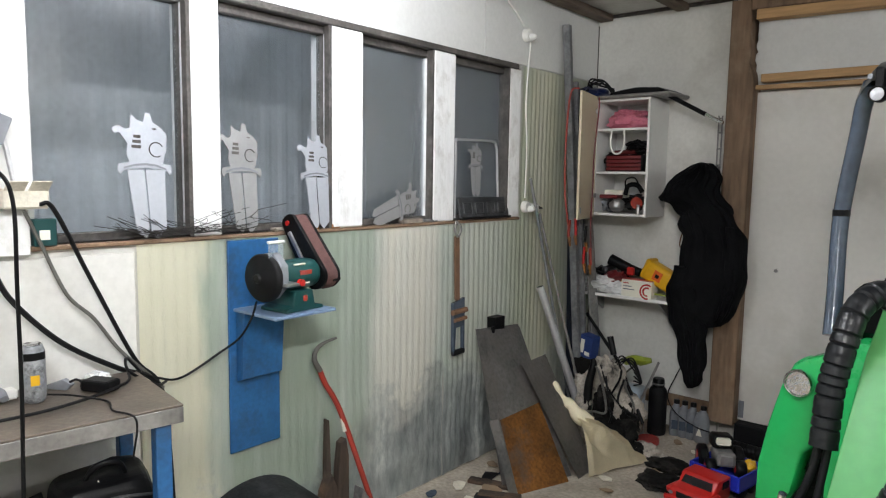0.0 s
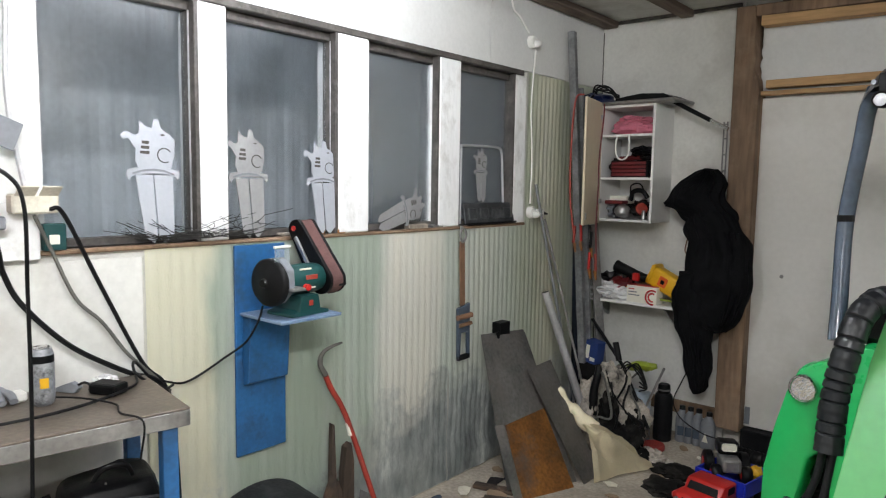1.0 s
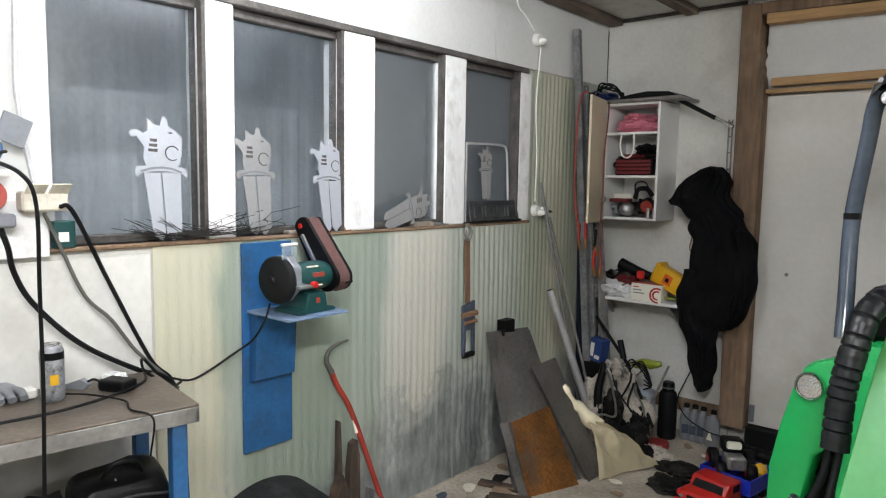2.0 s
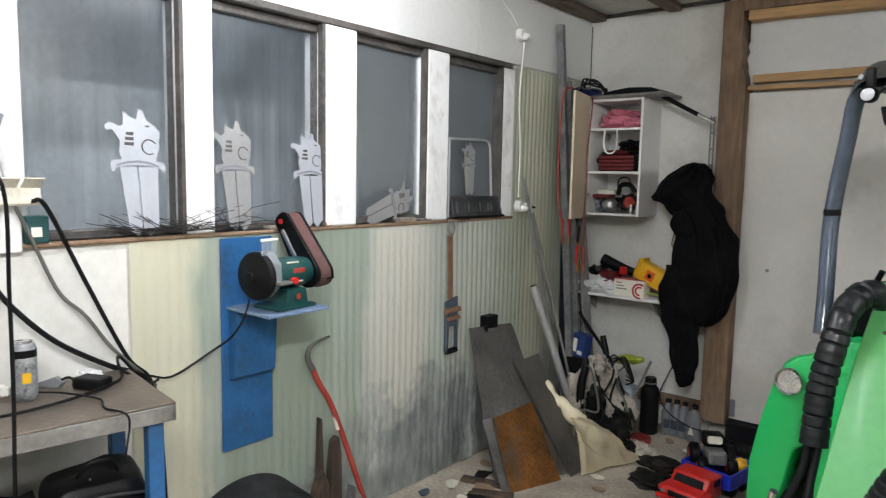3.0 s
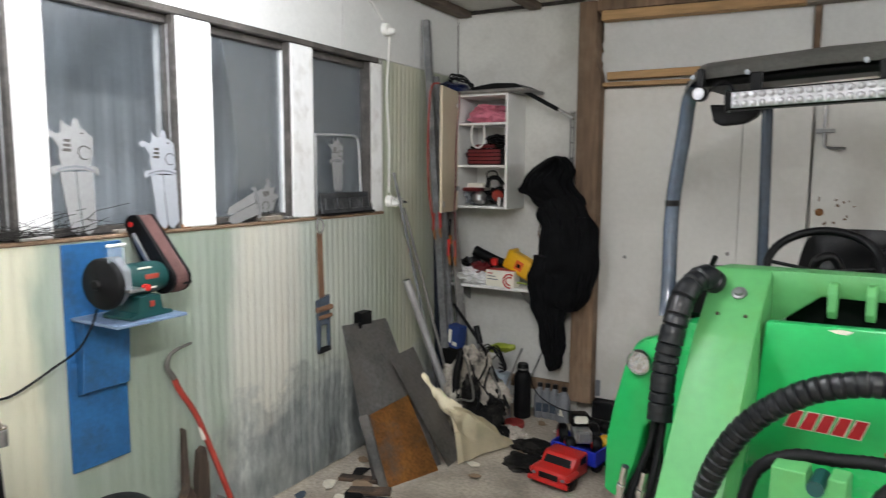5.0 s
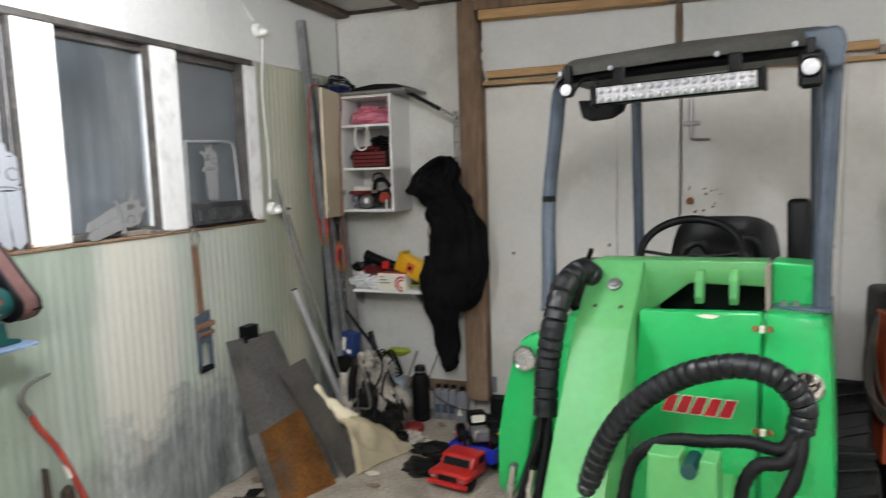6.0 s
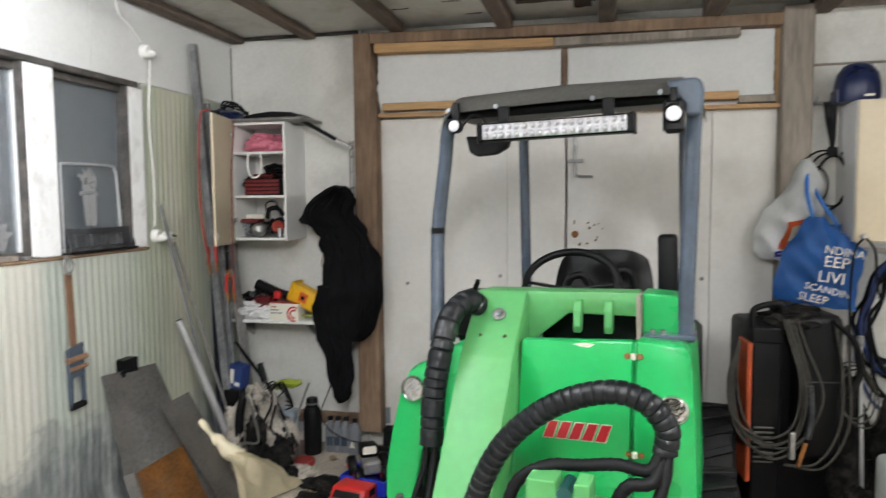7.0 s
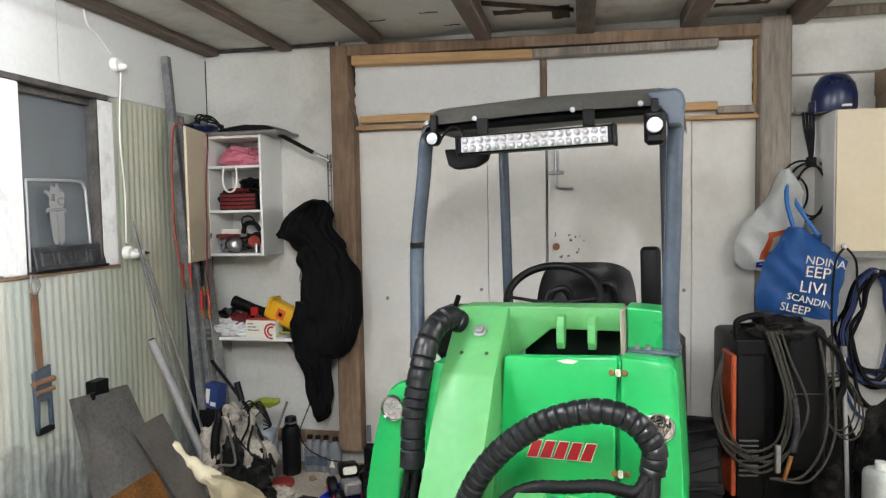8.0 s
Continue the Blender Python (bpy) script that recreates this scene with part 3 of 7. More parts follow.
# the pair of tall doors, each of two boards
def garage_door(name, xs, label):
    d = tagged(new(name), label, "door", kind="structure")
    for a, b in zip(xs, xs[1:]):
        part("door_board", box(a + 0.0015, b - 0.0015, -0.03, 0.02, 0.02, 2.058, 0.002), M_DOOR, d)
    return d


door_l = garage_door("door_1", (1.088, 1.925, 2.284), "off-white painted garage door leaf, closed")
door_r = garage_door("door_2", (2.296, 3.132, 3.484), "off-white painted garage door leaf with rusty latch, closed")
part("slide_bolt", tube(spline([(2.345, -0.05, 1.93), (2.345, -0.05, 1.72), (2.36, -0.052, 1.675), (2.45, -0.055, 1.668)], 5), 0.008, 8), M_STEEL, door_r, "bent steel slide bolt", True)
part("bolt_guide", box(2.302, 2.395, -0.058, -0.031, 1.755, 1.778, 0.003), M_STEEL, door_r)
part("keyhole_plate", lathe([(0, 0), (0.022, 0), (0.022, 0.006), (0.010, 0.010), (0, 0.010)], 14, m=pose(2.345, -0.031, 1.315, 90)), M_RUST, door_r, "rusty round lock rosette")
for hx, hz in ((1.262, 0.987), (1.877, 1.047), (3.090, 1.051)):
    part("bolt_head", lathe([(0, 0), (0.012, 0), (0.010, 0.006), (0, 0.008)], 10, m=pose(hx, -0.031, hz, 90)), M_DARKSTEEL, door_l if hx < 2.2 else door_r)
rr = random.Random(7)
for k in range(14):
    x, z = rr.uniform(2.20, 2.52), rr.uniform(1.24, 1.42)
    if abs(x - 2.29) < 0.02:
        continue
    w = rr.uniform(0.006, 0.03)
    part("rust_chip", prism([(x, z), (x + w, z + rr.uniform(-0.008, 0.01)), (x + w * 0.9, z + 0.012), (x + w * 0.2, z + 0.010 + rr.uniform(0, 0.01))], 0.0012, "y"), M_TIMBER,
         door_l if x < 2.28 else door_r, m=pose(0, -0.0325, 0))
structure("door_sill", box(1.097, 3.484, -0.10, 0.028, FLOOR, 0.015, 0.006), M_RUBBER, "black rubber-edged door sill", "sill")
structure("baseboard", box(0.0, 0.942, -0.02, 0.0, 0.0, 0.085, 0.003), M_TIMBER, "brown timber baseboard", "baseboard")
structure("vent_plate", box(1.098, 1.130, -0.038, -0.031, 0.035, 0.145, 0.002), M_GREYP, "small grey plate on the door", "plate")
structure("wall_joint_right", box(3.648, SX, -0.006, 0.0, 2.275, 2.29, 0.002), M_GREYWOOD, "joint strip between wall boards", "trim")
structure("corner_strip", box(0.0, 0.012, -0.012, 0.0, FLOOR, 2.585), M_FRAMEDARK, "dark gap in the corner", "trim")
structure("upper_board_lip", box(0.0, 0.010, -1.335, -0.012, 2.197, 2.63), M_WALLUP, "white board above the corrugated sheet", "wall board")
structure("upper_board_long", box(0.0, 0.010, -6.0, -1.34, 2.185, 2.63), M_WALLUP, "white board above the windows", "wall board")


# corrugated cladding, sheet by sheet, dented low down
cladding = tagged(new("wall_cladding"), "pale green corrugated sheets, dented and worn", "cladding", kind="structure")


def corrugated(y0, y1, z0, z1, seed, dent, ridge):
    def f(u, v):
        y, z = y0 + (y1 - y0) * u, z0 + (z1 - z0) * v
        fall = max(0.0, 1 - max(0, z - FLOOR) / 0.75)
        d = dent * fall * (noise.noise(Vector((y * 3.1, z * 3.7, seed))) + 0.5 * noise.noise(Vector((y * 8, z * 9, seed))))
        d += 0.006 * noise.noise(Vector((y * 2.3, z * 1.6, seed + 9)))
        return (0.014 + ridge * math.sin(2 * math.pi * y / 0.046) * (1 + 0.6 * noise.noise(Vector((y * 1.7, z * 1.1, seed + 3)))) * (1 - 0.35 * fall) + max(d, -0.009), y, z)
    n = max(12, int((y1 - y0) / 0.0075))
    bm = grid_surface(f, n, 36, 0.0012)
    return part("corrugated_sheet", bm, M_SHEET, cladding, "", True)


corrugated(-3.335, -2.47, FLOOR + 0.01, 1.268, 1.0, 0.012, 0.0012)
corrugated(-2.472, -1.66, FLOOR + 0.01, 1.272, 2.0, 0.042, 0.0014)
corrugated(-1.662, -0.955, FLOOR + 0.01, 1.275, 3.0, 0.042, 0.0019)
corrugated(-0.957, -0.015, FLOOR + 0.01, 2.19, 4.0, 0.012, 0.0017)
structure("wall_board_left", box(-0.002, 0.010, -6.0, -3.34, FLOOR, 1.245, 0.002), M_WALL, "smeared white wall board under the window", "wall board")


# windows: opening, frame, pane, sill, and the white posts between
def window(name, y0, y1):
    w = tagged(new(name), "tall fixed window, dusty glass, dark wooden frame", "window", kind="structure")
    for a, b, c, d in ((y0, y0 + 0.03, SILL, HEAD), (y1 - 0.03, y1, SILL, HEAD), (y0 + 0.03, y1 - 0.03, SILL, SILL + 0.03), (y0 + 0.03, y1 - 0.03, HEAD - 0.035, HEAD)):
        part("window_frame", box(-0.082, -0.030, a, b, c, d, 0.003), M_FRAMEDARK, w)
    part("glazing_bead", box(-0.029, -0.023, y1 - 0.032, y1 - 0.025, SILL + 0.03, HEAD - 0.035), M_ALU, w, "worn aluminium bead")
    pane = part("pane", box(-0.060, -0.056, y0 + 0.028, y1 - 0.028, SILL + 0.028, HEAD - 0.03), M_GLASS, w)
    pane.visible_shadow = False
    return w


WINDOWS = ((-3.67, -3.102), (-3.0, -2.43), (-2.265, -1.71), (-1.59, -1.05))
for k, (a, b) in enumerate(WINDOWS):
    window("window_%d" % (k + 1), a, b)
structure("window_head", box(-0.16, 0.018, -3.67, -1.0, HEAD, HEAD + 0.03, 0.004), M_FRAMEDARK, "grey timber window head", "trim")
structure("window_sill", box(-0.16, 0.022, -3.67, -0.96, SILL - 0.016, SILL, 0.004), M_TIMBER, "worn bare timber window sill", "sill")
for a, b, proud in ((-3.112, -2.995, 0.012), (-2.444, -2.261, 0.014), (-1.761, -1.589, 0.012), (-1.078, -0.957, 0.008)):
    structure("window_post", box(-0.14, proud, a, b, SILL, HEAD, 0.006), M_POSTW, "white painted timber window post, scuffed", "post")
for a in (-3.1125, -2.4445, -1.7615, -1.0785):
    structure("window_jamb", box(-0.029, 0.010, a - 0.017, a, SILL, HEAD, 0.002), M_FRAMEDARK, "bare timber window jamb", "jamb")

# outside: a corrugated metal wall close by, and the yard
RIB = 0.125
profile = []
for k in range(88):
    y = -9 + RIB * k
    profile += [(-1.221, y), (-1.222, y + 0.045), (-1.212, y + 0.07), (-1.211, y + 0.098)]
fence = bmesh.new()
low, top = ([fence.verts.new((x, y, z)) for x, y in profile] for z in (FLOOR - 0.3, 3.2))
for k in range(len(profile) - 1):
    fence.faces.new((low[k], low[k + 1], top[k + 1], top[k]))
bmesh.ops.solidify(fence, geom=fence.faces[:], thickness=0.002)
structure("backdrop_fence", fence, M_FENCE, "ribbed grey metal wall outside the windows", "fence")
structure("ground", box(-60, 60, -60, 60, FLOOR - 0.5, FLOOR - 0.3), M_FLOOR, "dark yard ground outside", "ground")


# ceiling tube lamps, out of view above and behind the walk
def tube_lamp(x, y, length, mat_on):
    t = thing("fluorescent_lamp", "white ceiling lamp with one bare glowing tube, out of view", "lamp", pose(x, y, CEIL - 0.065), "ceiling lamps")
    part("housing", box(-0.045, 0.045, -length / 2 - 0.03, length / 2 + 0.03, 0.0, 0.085, 0.006), M_WHITEP, t)
    part("tube", cyl((0, -length / 2, -0.045), (0, length / 2, -0.045), 0.014, seg=12), mat_on, t, "glowing fluorescent tube", True)
    for s in (-1, 1):
        part("lamp_holder", box(-0.016, 0.016, s * length / 2 - 0.015, s * length / 2 + 0.015, -0.064, 0.0, 0.003), M_WHITEP, t)
    return t


tube_lamp(0.88, -2.85, 1.2, glow("tube_glow_a", COOL_TINT, LAMP_A))
tube_lamp(2.5, -4.65, 1.5, glow("tube_glow_b", LAMP_TINT, LAMP_B))
# added fill from the right, softens the canopy's shadow on the doors
tube_lamp(4.4, -2.6, 1.5, glow("fill_glow_c", LAMP_TINT, LAMP_C))

# ---- the compact loader ----
loader = thing("compact_loader", "bright green articulated mini loader with canopy, black hoses", "loader", pose(2.21, -1.85, 0, 0, -1.3, -9))
G0 = FLOOR   # the ground in its own frame

# front body, flap, side columns
fender_outline = [(-0.40, 0.895), (-0.445, 0.862), (-0.485, 0.775), (-0.525, 0.63), (-0.56, 0.46), (-0.568, 0.24), (-0.50, 0.21), (-0.435, 0.38), (-0.40, 0.54), (-0.33, 0.60), (-0.29, 0.935)]
part("fender", prism(fender_outline, 0.13, "y", bevel=0.014), M_GREEN, loader, m=pose(0, 0.03, 0), auto=40, smooth=True)
body_outline = [(-0.33, 0.60), (-0.33, 0.16), (0.62, 0.16), (0.645, 0.45), (0.64, 0.62), (0.628, 0.88), (0.615, 1.025), (0.44, 1.03), (0.40, 0.98), (-0.26, 0.98)]
part("front_body", prism(body_outline, 0.50, "y", bevel=0.014), M_GREEN, loader, m=pose(0, 0.05, 0), auto=40, smooth=True)
part("flap", prism([(0.05, 1.035), (0.437, 1.045), (0.424, 0.78), (0.412, 0.40), (0.40, 0.20), (-0.02, 0.18), (0.0, 0.52), (0.03, 0.80)], 0.05, "y", bevel=0.010), M_GREEN, loader, m=pose(0, -0.05, 0), auto=40, smooth=True)
part("side_column", prism([(0.447, 1.045), (0.60, 1.035), (0.622, 1.0), (0.632, 0.80), (0.642, 0.45), (0.63, 0.16), (0.42, 0.18), (0.432, 0.78)], 0.10, "y", bevel=0.012), M_GREEN, loader, m=pose(0, -0.04, 0), auto=40, smooth=True)
for hz in (0.995, 0.655):
    hinge = part("hinge", box(0.430, 0.446, -0.062, -0.048, hz - 0.012, hz + 0.012, 0.003), M_CREAM, loader, "small worn hinge")
    for hx in (0.417, 0.459):
        part("hinge_screw", lathe([(0, 0), (0.011, 0), (0.009, 0.004), (0, 0.005)], 10, m=pose(hx, -0.0505, hz, 90)), M_RUST, hinge, "rusty screw head")
# decal: slanted red blocks with a pale edge
for k in range(5):
    x = 0.13 + k * 0.046
    sl = 0.010
    part("decal_edge", prism([(x - sl - 0.0025, 0.6855), (x + 0.0385 - sl, 0.6855), (x + 0.0405 + sl, 0.7505), (x + 0.0035 + sl, 0.7505)], 0.0012, "y"), M_CREAMINK, loader, m=pose(0, -0.0518, 0))
    part("decal_block", prism([(x - sl, 0.688), (x + 0.036 - sl, 0.688 - 0.003 * k * 0), (x + 0.038 + sl, 0.748), (x + 0.006 + sl, 0.748)], 0.0015, "y"), M_LOGO, loader, m=pose(0, -0.0525, 0))
part("paint_chip", prism([(0.235, 1.028), (0.26, 1.02), (0.29, 1.018), (0.31, 1.03), (0.27, 1.034)], 0.001, "y"), M_CREAMINK, loader, m=pose(0, -0.0515, 0))

# boom: raised cross head, arm running forward and down, lugs
part("boom_head", prism([(-0.15, 1.19), (0.44, 1.19), (0.436, 1.105), (0.19, 1.11), (0.03, 0.985), (-0.20, 0.97)], 0.12, "y", bevel=0.006), M_GREEN2, loader, m=pose(0, 0.10, 0), auto=40, smooth=True)
arm = prism([(0.22, 1.185), (0.10, 1.19), (-0.12, 0.98), (-0.42, 0.56), (-0.72, 0.10), (-0.72, -0.02), (-0.60, -0.02), (-0.30, 0.44), (0.00, 0.86), (0.22, 1.02)], 0.20, "x", bevel=0.008)
part("boom_arm", arm, M_GREEN2, loader, m=pose(-0.165, 0, 0), auto=40, smooth=True)
for lx in (0.215, 0.325):
    part("lug", prism([(0.10, 1.165), (0.075, 1.16), (0.055, 1.13), (0.05, 1.07), (0.06, 1.045), (0.08, 1.05), (0.105, 1.11)], 0.028, "x", bevel=0.004), M_GREEN2, loader, m=pose(lx, 0, 0))
part("boom_bolt", lathe([(0, 0), (0.026, 0), (0.026, 0.005), (0.016, 0.006), (0.014, 0.016), (0, 0.018)], 18, m=pose(-0.052, 0.010, 1.112, 44)), M_STEEL, loader, "bare steel pivot bolt", True)
for bx, bz in ((-0.105, 1.045), (-0.012, 1.045)):
    part("bolt_hole", lathe([(0, 0), (0.0075, 0), (0.006, 0.003), (0, 0.003)], 10, m=pose(bx, -0.056, bz, 44)), M_CHAR, loader)
part("head_block", prism([(0.452, 1.19), (0.57, 1.18), (0.605, 1.12), (0.60, 1.035), (0.452, 1.035)], 0.14, "y", bevel=0.008), M_GREEN, loader, m=pose(0, 0.12, 0))
part("rail_edge", box(0.436, 0.450, 0.06, 0.2, 1.03, 1.185, 0.002), M_GREYWOOD, loader, "worn bare edge")
# black sheet put behind the gap for the shade of the cavity
part("gap_shade_plate", box(0.05, 0.436, 0.26, 0.27, 0.98, 1.12), M_BLACK, loader)

# coupling bracket low in front
brk = part("coupling_bracket", prism([(0.19, 0.735), (0.275, 0.735), (0.278, 0.70), (0.325, 0.70), (0.328, 0.735), (0.372, 0.735), (0.375, 0.45), (0.18, 0.45)], 0.09, "y", bevel=0.005), M_GREEN2, loader, m=pose(0, -0.54, 0))
part("bracket_stem", box(0.2, 0.36, -0.50, -0.05, 0.32, 0.5, 0.01), M_GREEN2, loader)
part("bracket_pin", cyl((0.30, -0.545, 0.70), (0.30, -0.44, 0.70), 0.022, seg=14), M_TEAL, loader, "green coupling knob")


def guard(path, r, pitch, name, label):
    """A hose in spiral plastic guard: overlapping turns with narrow grooves."""
    P = spline(path, 26)
    L = [0.0]
    for a, b in zip(P, P[1:]):
        L.append(L[-1] + (b - a).length)
    total = L[-1]
    n = int(total / 0.006)
    Q = []
    j = 0
    for i in range(n + 1):
        s = total * i / n
        while j < len(L) - 2 and L[j + 1] < s:
            j += 1
        f = (s - L[j]) / max(1e-6, L[j + 1] - L[j])
        Q.append(P[j].lerp(P[j + 1], f))
    def rad(u):
        ph = (u * total / pitch) % 1.0
        return r * (0.86 if ph < 0.12 else 0.97 + 0.05 * ph)
    return part(name, tube(Q, rad, 16), M_HOSE, loader, label, True, auto=35)


guard([(-0.135, 0.04, 1.135), (-0.165, -0.02, 1.165), (-0.20, -0.10, 1.12), (-0.215, -0.16, 1.02), (-0.235, -0.20, 0.86), (-0.238, -0.23, 0.68)], 0.043, 0.034, "hose_guard", "black spiral hose guard")
guard([(-0.05, -0.42, 0.40), (-0.005, -0.41, 0.61), (0.09, -0.40, 0.785), (0.24, -0.40, 0.91), (0.40, -0.40, 0.965), (0.505, -0.38, 0.94), (0.565, -0.37, 0.865), (0.560, -0.37, 0.79)], 0.037, 0.030, "hose_guard", "black spiral hose guard")
for k, dx in enumerate((-0.016, 0.016)):
    part("hose", tube(spline([(-0.238 + dx, -0.23, 0.69), (-0.245 + dx, -0.25, 0.60), (-0.262 + dx * 1.6, -0.28, 0.50), (-0.29 + dx * 2, -0.33, 0.34)], 8), 0.012, 10), M_RUBBER, loader, "", True)
    part("hose_fitting", lathe([(0.013, 0), (0.013, 0.05), (0.017, 0.052), (0.017, 0.075), (0.013, 0.077), (0.013, 0.15), (0, 0.15)], 10,
                               m=pose(-0.302 + dx * 2.2, -0.34, 0.40, 10, 14, 0)), M_CHROME, loader, "chrome hose fitting", True)
for k, pts in enumerate((
        [(0.555, -0.37, 0.81), (0.52, -0.40, 0.745), (0.43, -0.41, 0.755), (0.33, -0.42, 0.745), (0.22, -0.45, 0.74), (0.13, -0.46, 0.67), (0.09, -0.47, 0.50)],
        [(0.56, -0.36, 0.80), (0.53, -0.42, 0.72), (0.46, -0.43, 0.70), (0.42, -0.44, 0.62), (0.41, -0.44, 0.45)],
        [(0.57, -0.37, 0.80), (0.55, -0.42, 0.68), (0.50, -0.44, 0.56), (0.49, -0.45, 0.42)])):
    part("hose", tube(spline(pts, 10), lambda u: 0.019 + 0.0015 * math.sin(u * 160), 10), M_RUBBER, loader, "black wrapped hydraulic hose", True)


def headlight(x, y, z, r):
    h = part("headlight", lathe([(0, 0.06), (r * 1.16, 0.05), (r * 1.16, -0.008), (r * 1.02, -0.014), (r * 0.98, 0.0), (r * 0.98, 0.03), (0, 0.04)], 28, m=pose(0, 0, 0, -90)), M_CHROME, loader, "round chrome headlight", True)
    h.matrix_basis = pose(x, y, z)
    part("reflector", lathe([(r * 0.97, -0.004), (r * 0.7, 0.018), (r * 0.25, 0.034), (0, 0.034)], 24, m=pose(0, 0, 0, -90)), M_LAMPGLASS, h, "", True)
    part("bulb", lathe([(0, -0.004), (0.009, 0.0), (0.010, 0.02), (0, 0.034)], 12, m=pose(0, 0, 0, -90)), M_WHITEP, h, "", True)
    return h


headlight(-0.415, 0.015, 0.803, 0.044)
headlight(0.562, -0.045, 0.818, 0.045)
part("lamp_pod", lathe([(0, -0.03), (0.03, -0.026), (0.062, 0.0), (0.066, 0.06), (0.05, 0.12), (0, 0.13)], 20, m=pose(-0.405, 0.075, 0.822, -90)), M_GREEN, loader, "", True)

# canopy frame: bent tubes, roof, lamps
part("front_pillar", tube(spline([(-0.345, 0.10, 0.98), (-0.353, 0.14, 1.12), (-0.362, 0.19, 1.41), (-0.325, 0.20, 1.70), (-0.305, 0.18, 1.80), (-0.27, 0.14, 1.87)], 8), 0.0285, 18), M_BLUEGREY, loader, "", True)
part("front_pillar", tube(spline([(0.598, 0.12, 1.02), (0.600, 0.13, 1.20), (0.612, 0.16, 1.45), (0.622, 0.17, 1.70), (0.628, 0.16, 1.82), (0.620, 0.13, 1.89)], 8), 0.0285, 18), M_BLUEGREY, loader, "", True)
for z, x in ((1.42, -0.362),):
    part("tube_collar", cyl((x, 0.19, z - 0.012), (x, 0.19, z + 0.012), 0.0296, seg=18), M_BLACK, loader)
part("base_plate", box(0.455, 0.632, 0.06, 0.20, 1.032, 1.05, 0.004), M_BLUEGREY, loader)
for bx in (0.49, 0.525):
    part("plate_bolt", cyl((bx, 0.075, 1.05), (bx, 0.075, 1.066), 0.011, seg=6), M_STEEL, loader)
part("rear_pillar", tube([(-0.235, 1.08, 0.6), (-0.235, 1.08, 1.86)], 0.026, 14), M_BLUEGREY, loader, "", True)
part("rear_pillar", tube([(0.555, 1.08, 0.6), (0.555, 1.08, 1.86)], 0.026, 14), M_BLUEGREY, loader, "", True)


def roof_at(u, v):
    """u across, v front to back; edges roll down."""
    x = -0.305 + (0.655 + 0.305) * u
    y = 0.085 + 1.05 * v
    edge = max(0.0, abs(u - 0.5) * 2 - 0.86) / 0.14
    front = max(0.0, 1 - v / 0.10)
    return (x, y, 1.95 - 0.075 * edge ** 2 - 0.075 * front ** 1.6 + 0.012 * (1 - abs(u - 0.5) * 2))


part("roof", grid_surface(roof_at, 40, 24, 0.012), M_ROOFGREY, loader, "dusty dark grey canopy roof", True)
part("roof_cross_tube", tube([(-0.27, 0.15, 1.875), (0.63, 0.15, 1.875)], 0.02, 12), M_BLACK, loader, "", True)
part("roof_corner", prism([(0.604, 1.805), (0.652, 1.80), (0.664, 1.88), (0.655, 1.915), (0.635, 1.93), (0.54, 1.925), (0.56, 1.89), (0.598, 1.84)], 0.05, "y", bevel=0.010), M_BLUEMATTE, loader, m=pose(0, 0.085, 0))
for bx in (-0.26, -0.07, 0.29, 0.52):
    part("roof_bolt", cyl((bx, 0.083, 1.888), (bx, 0.098, 1.888), 0.009, seg=8), M_GALV, loader)
bar = part("light_bar", box(-0.115, 0.435, 0.01, 0.075, 1.752, 1.818, 0.005), M_BLACK, loader, "black double-row LED light bar")
part("reflector_strip", box(-0.098, 0.418, 0.004, 0.0115, 1.758, 1.812, 0.002), M_REFLECT, bar, "clear LED lens strip")
cup = lathe([(0.0118, 0.0), (0.009, 0.004), (0.004, 0.007), (0, 0.007)], 10, m=pose(0, 0, 0, 90))
cup_me = mesh_of(cup, "led_cup", M_REFLECT, True)
eye_me = mesh_of(lathe([(0, 0), (0.0032, 0.0), (0.0025, 0.0022), (0, 0.003)], 8, m=pose(0, 0, 0, 90)), "led_eye", M_GREYP, True)
for i in range(18):
    for j in range(2):
        for me, nm, yy in ((cup_me, "led_cup", 0.0035), (eye_me, "led_chip", 0.003)):
            o = new(nm, me)
            o.parent = bar
            o.matrix_basis = pose(-0.083 + i * 0.0286, yy, 1.771 + j * 0.028)
for bx in (-0.03, 0.35):
    part("bar_bracket", box(bx - 0.02, bx + 0.02, 0.045, 0.06, 1.81, 1.88, 0.003), M_BLACK, loader)
for bx in (-0.117, 0.437):
    part("bar_end", box(bx - 0.006, bx + 0.006, 0.008, 0.08, 1.748, 1.822, 0.004), M_BLACK, bar)


def work_lamp(x, z, r):
    w = part("work_lamp", lathe([(0, 0.055), (r * 0.7, 0.05), (r, 0.03), (r, -0.01), (r * 0.9, -0.013), (r * 0.85, -0.004), (0, 0.0)], 20, m=pose(0, 0, 0, -90)), M_BLACK, loader, "small round work lamp", True)
    w.matrix_basis = pose(x, 0.05, z)
    part("lens", lathe([(0, -0.009), (r * 0.8, -0.006), (r * 0.8, -0.003), (0, -0.003)], 18, m=pose(0, 0, 0, -90)), M_REFLECT, w, "clear round lens", True)
    part("lamp_foot", box(-0.012, 0.012, 0.01, 0.04, r * 0.9, 0.09, 0.003), M_BLACK, w)


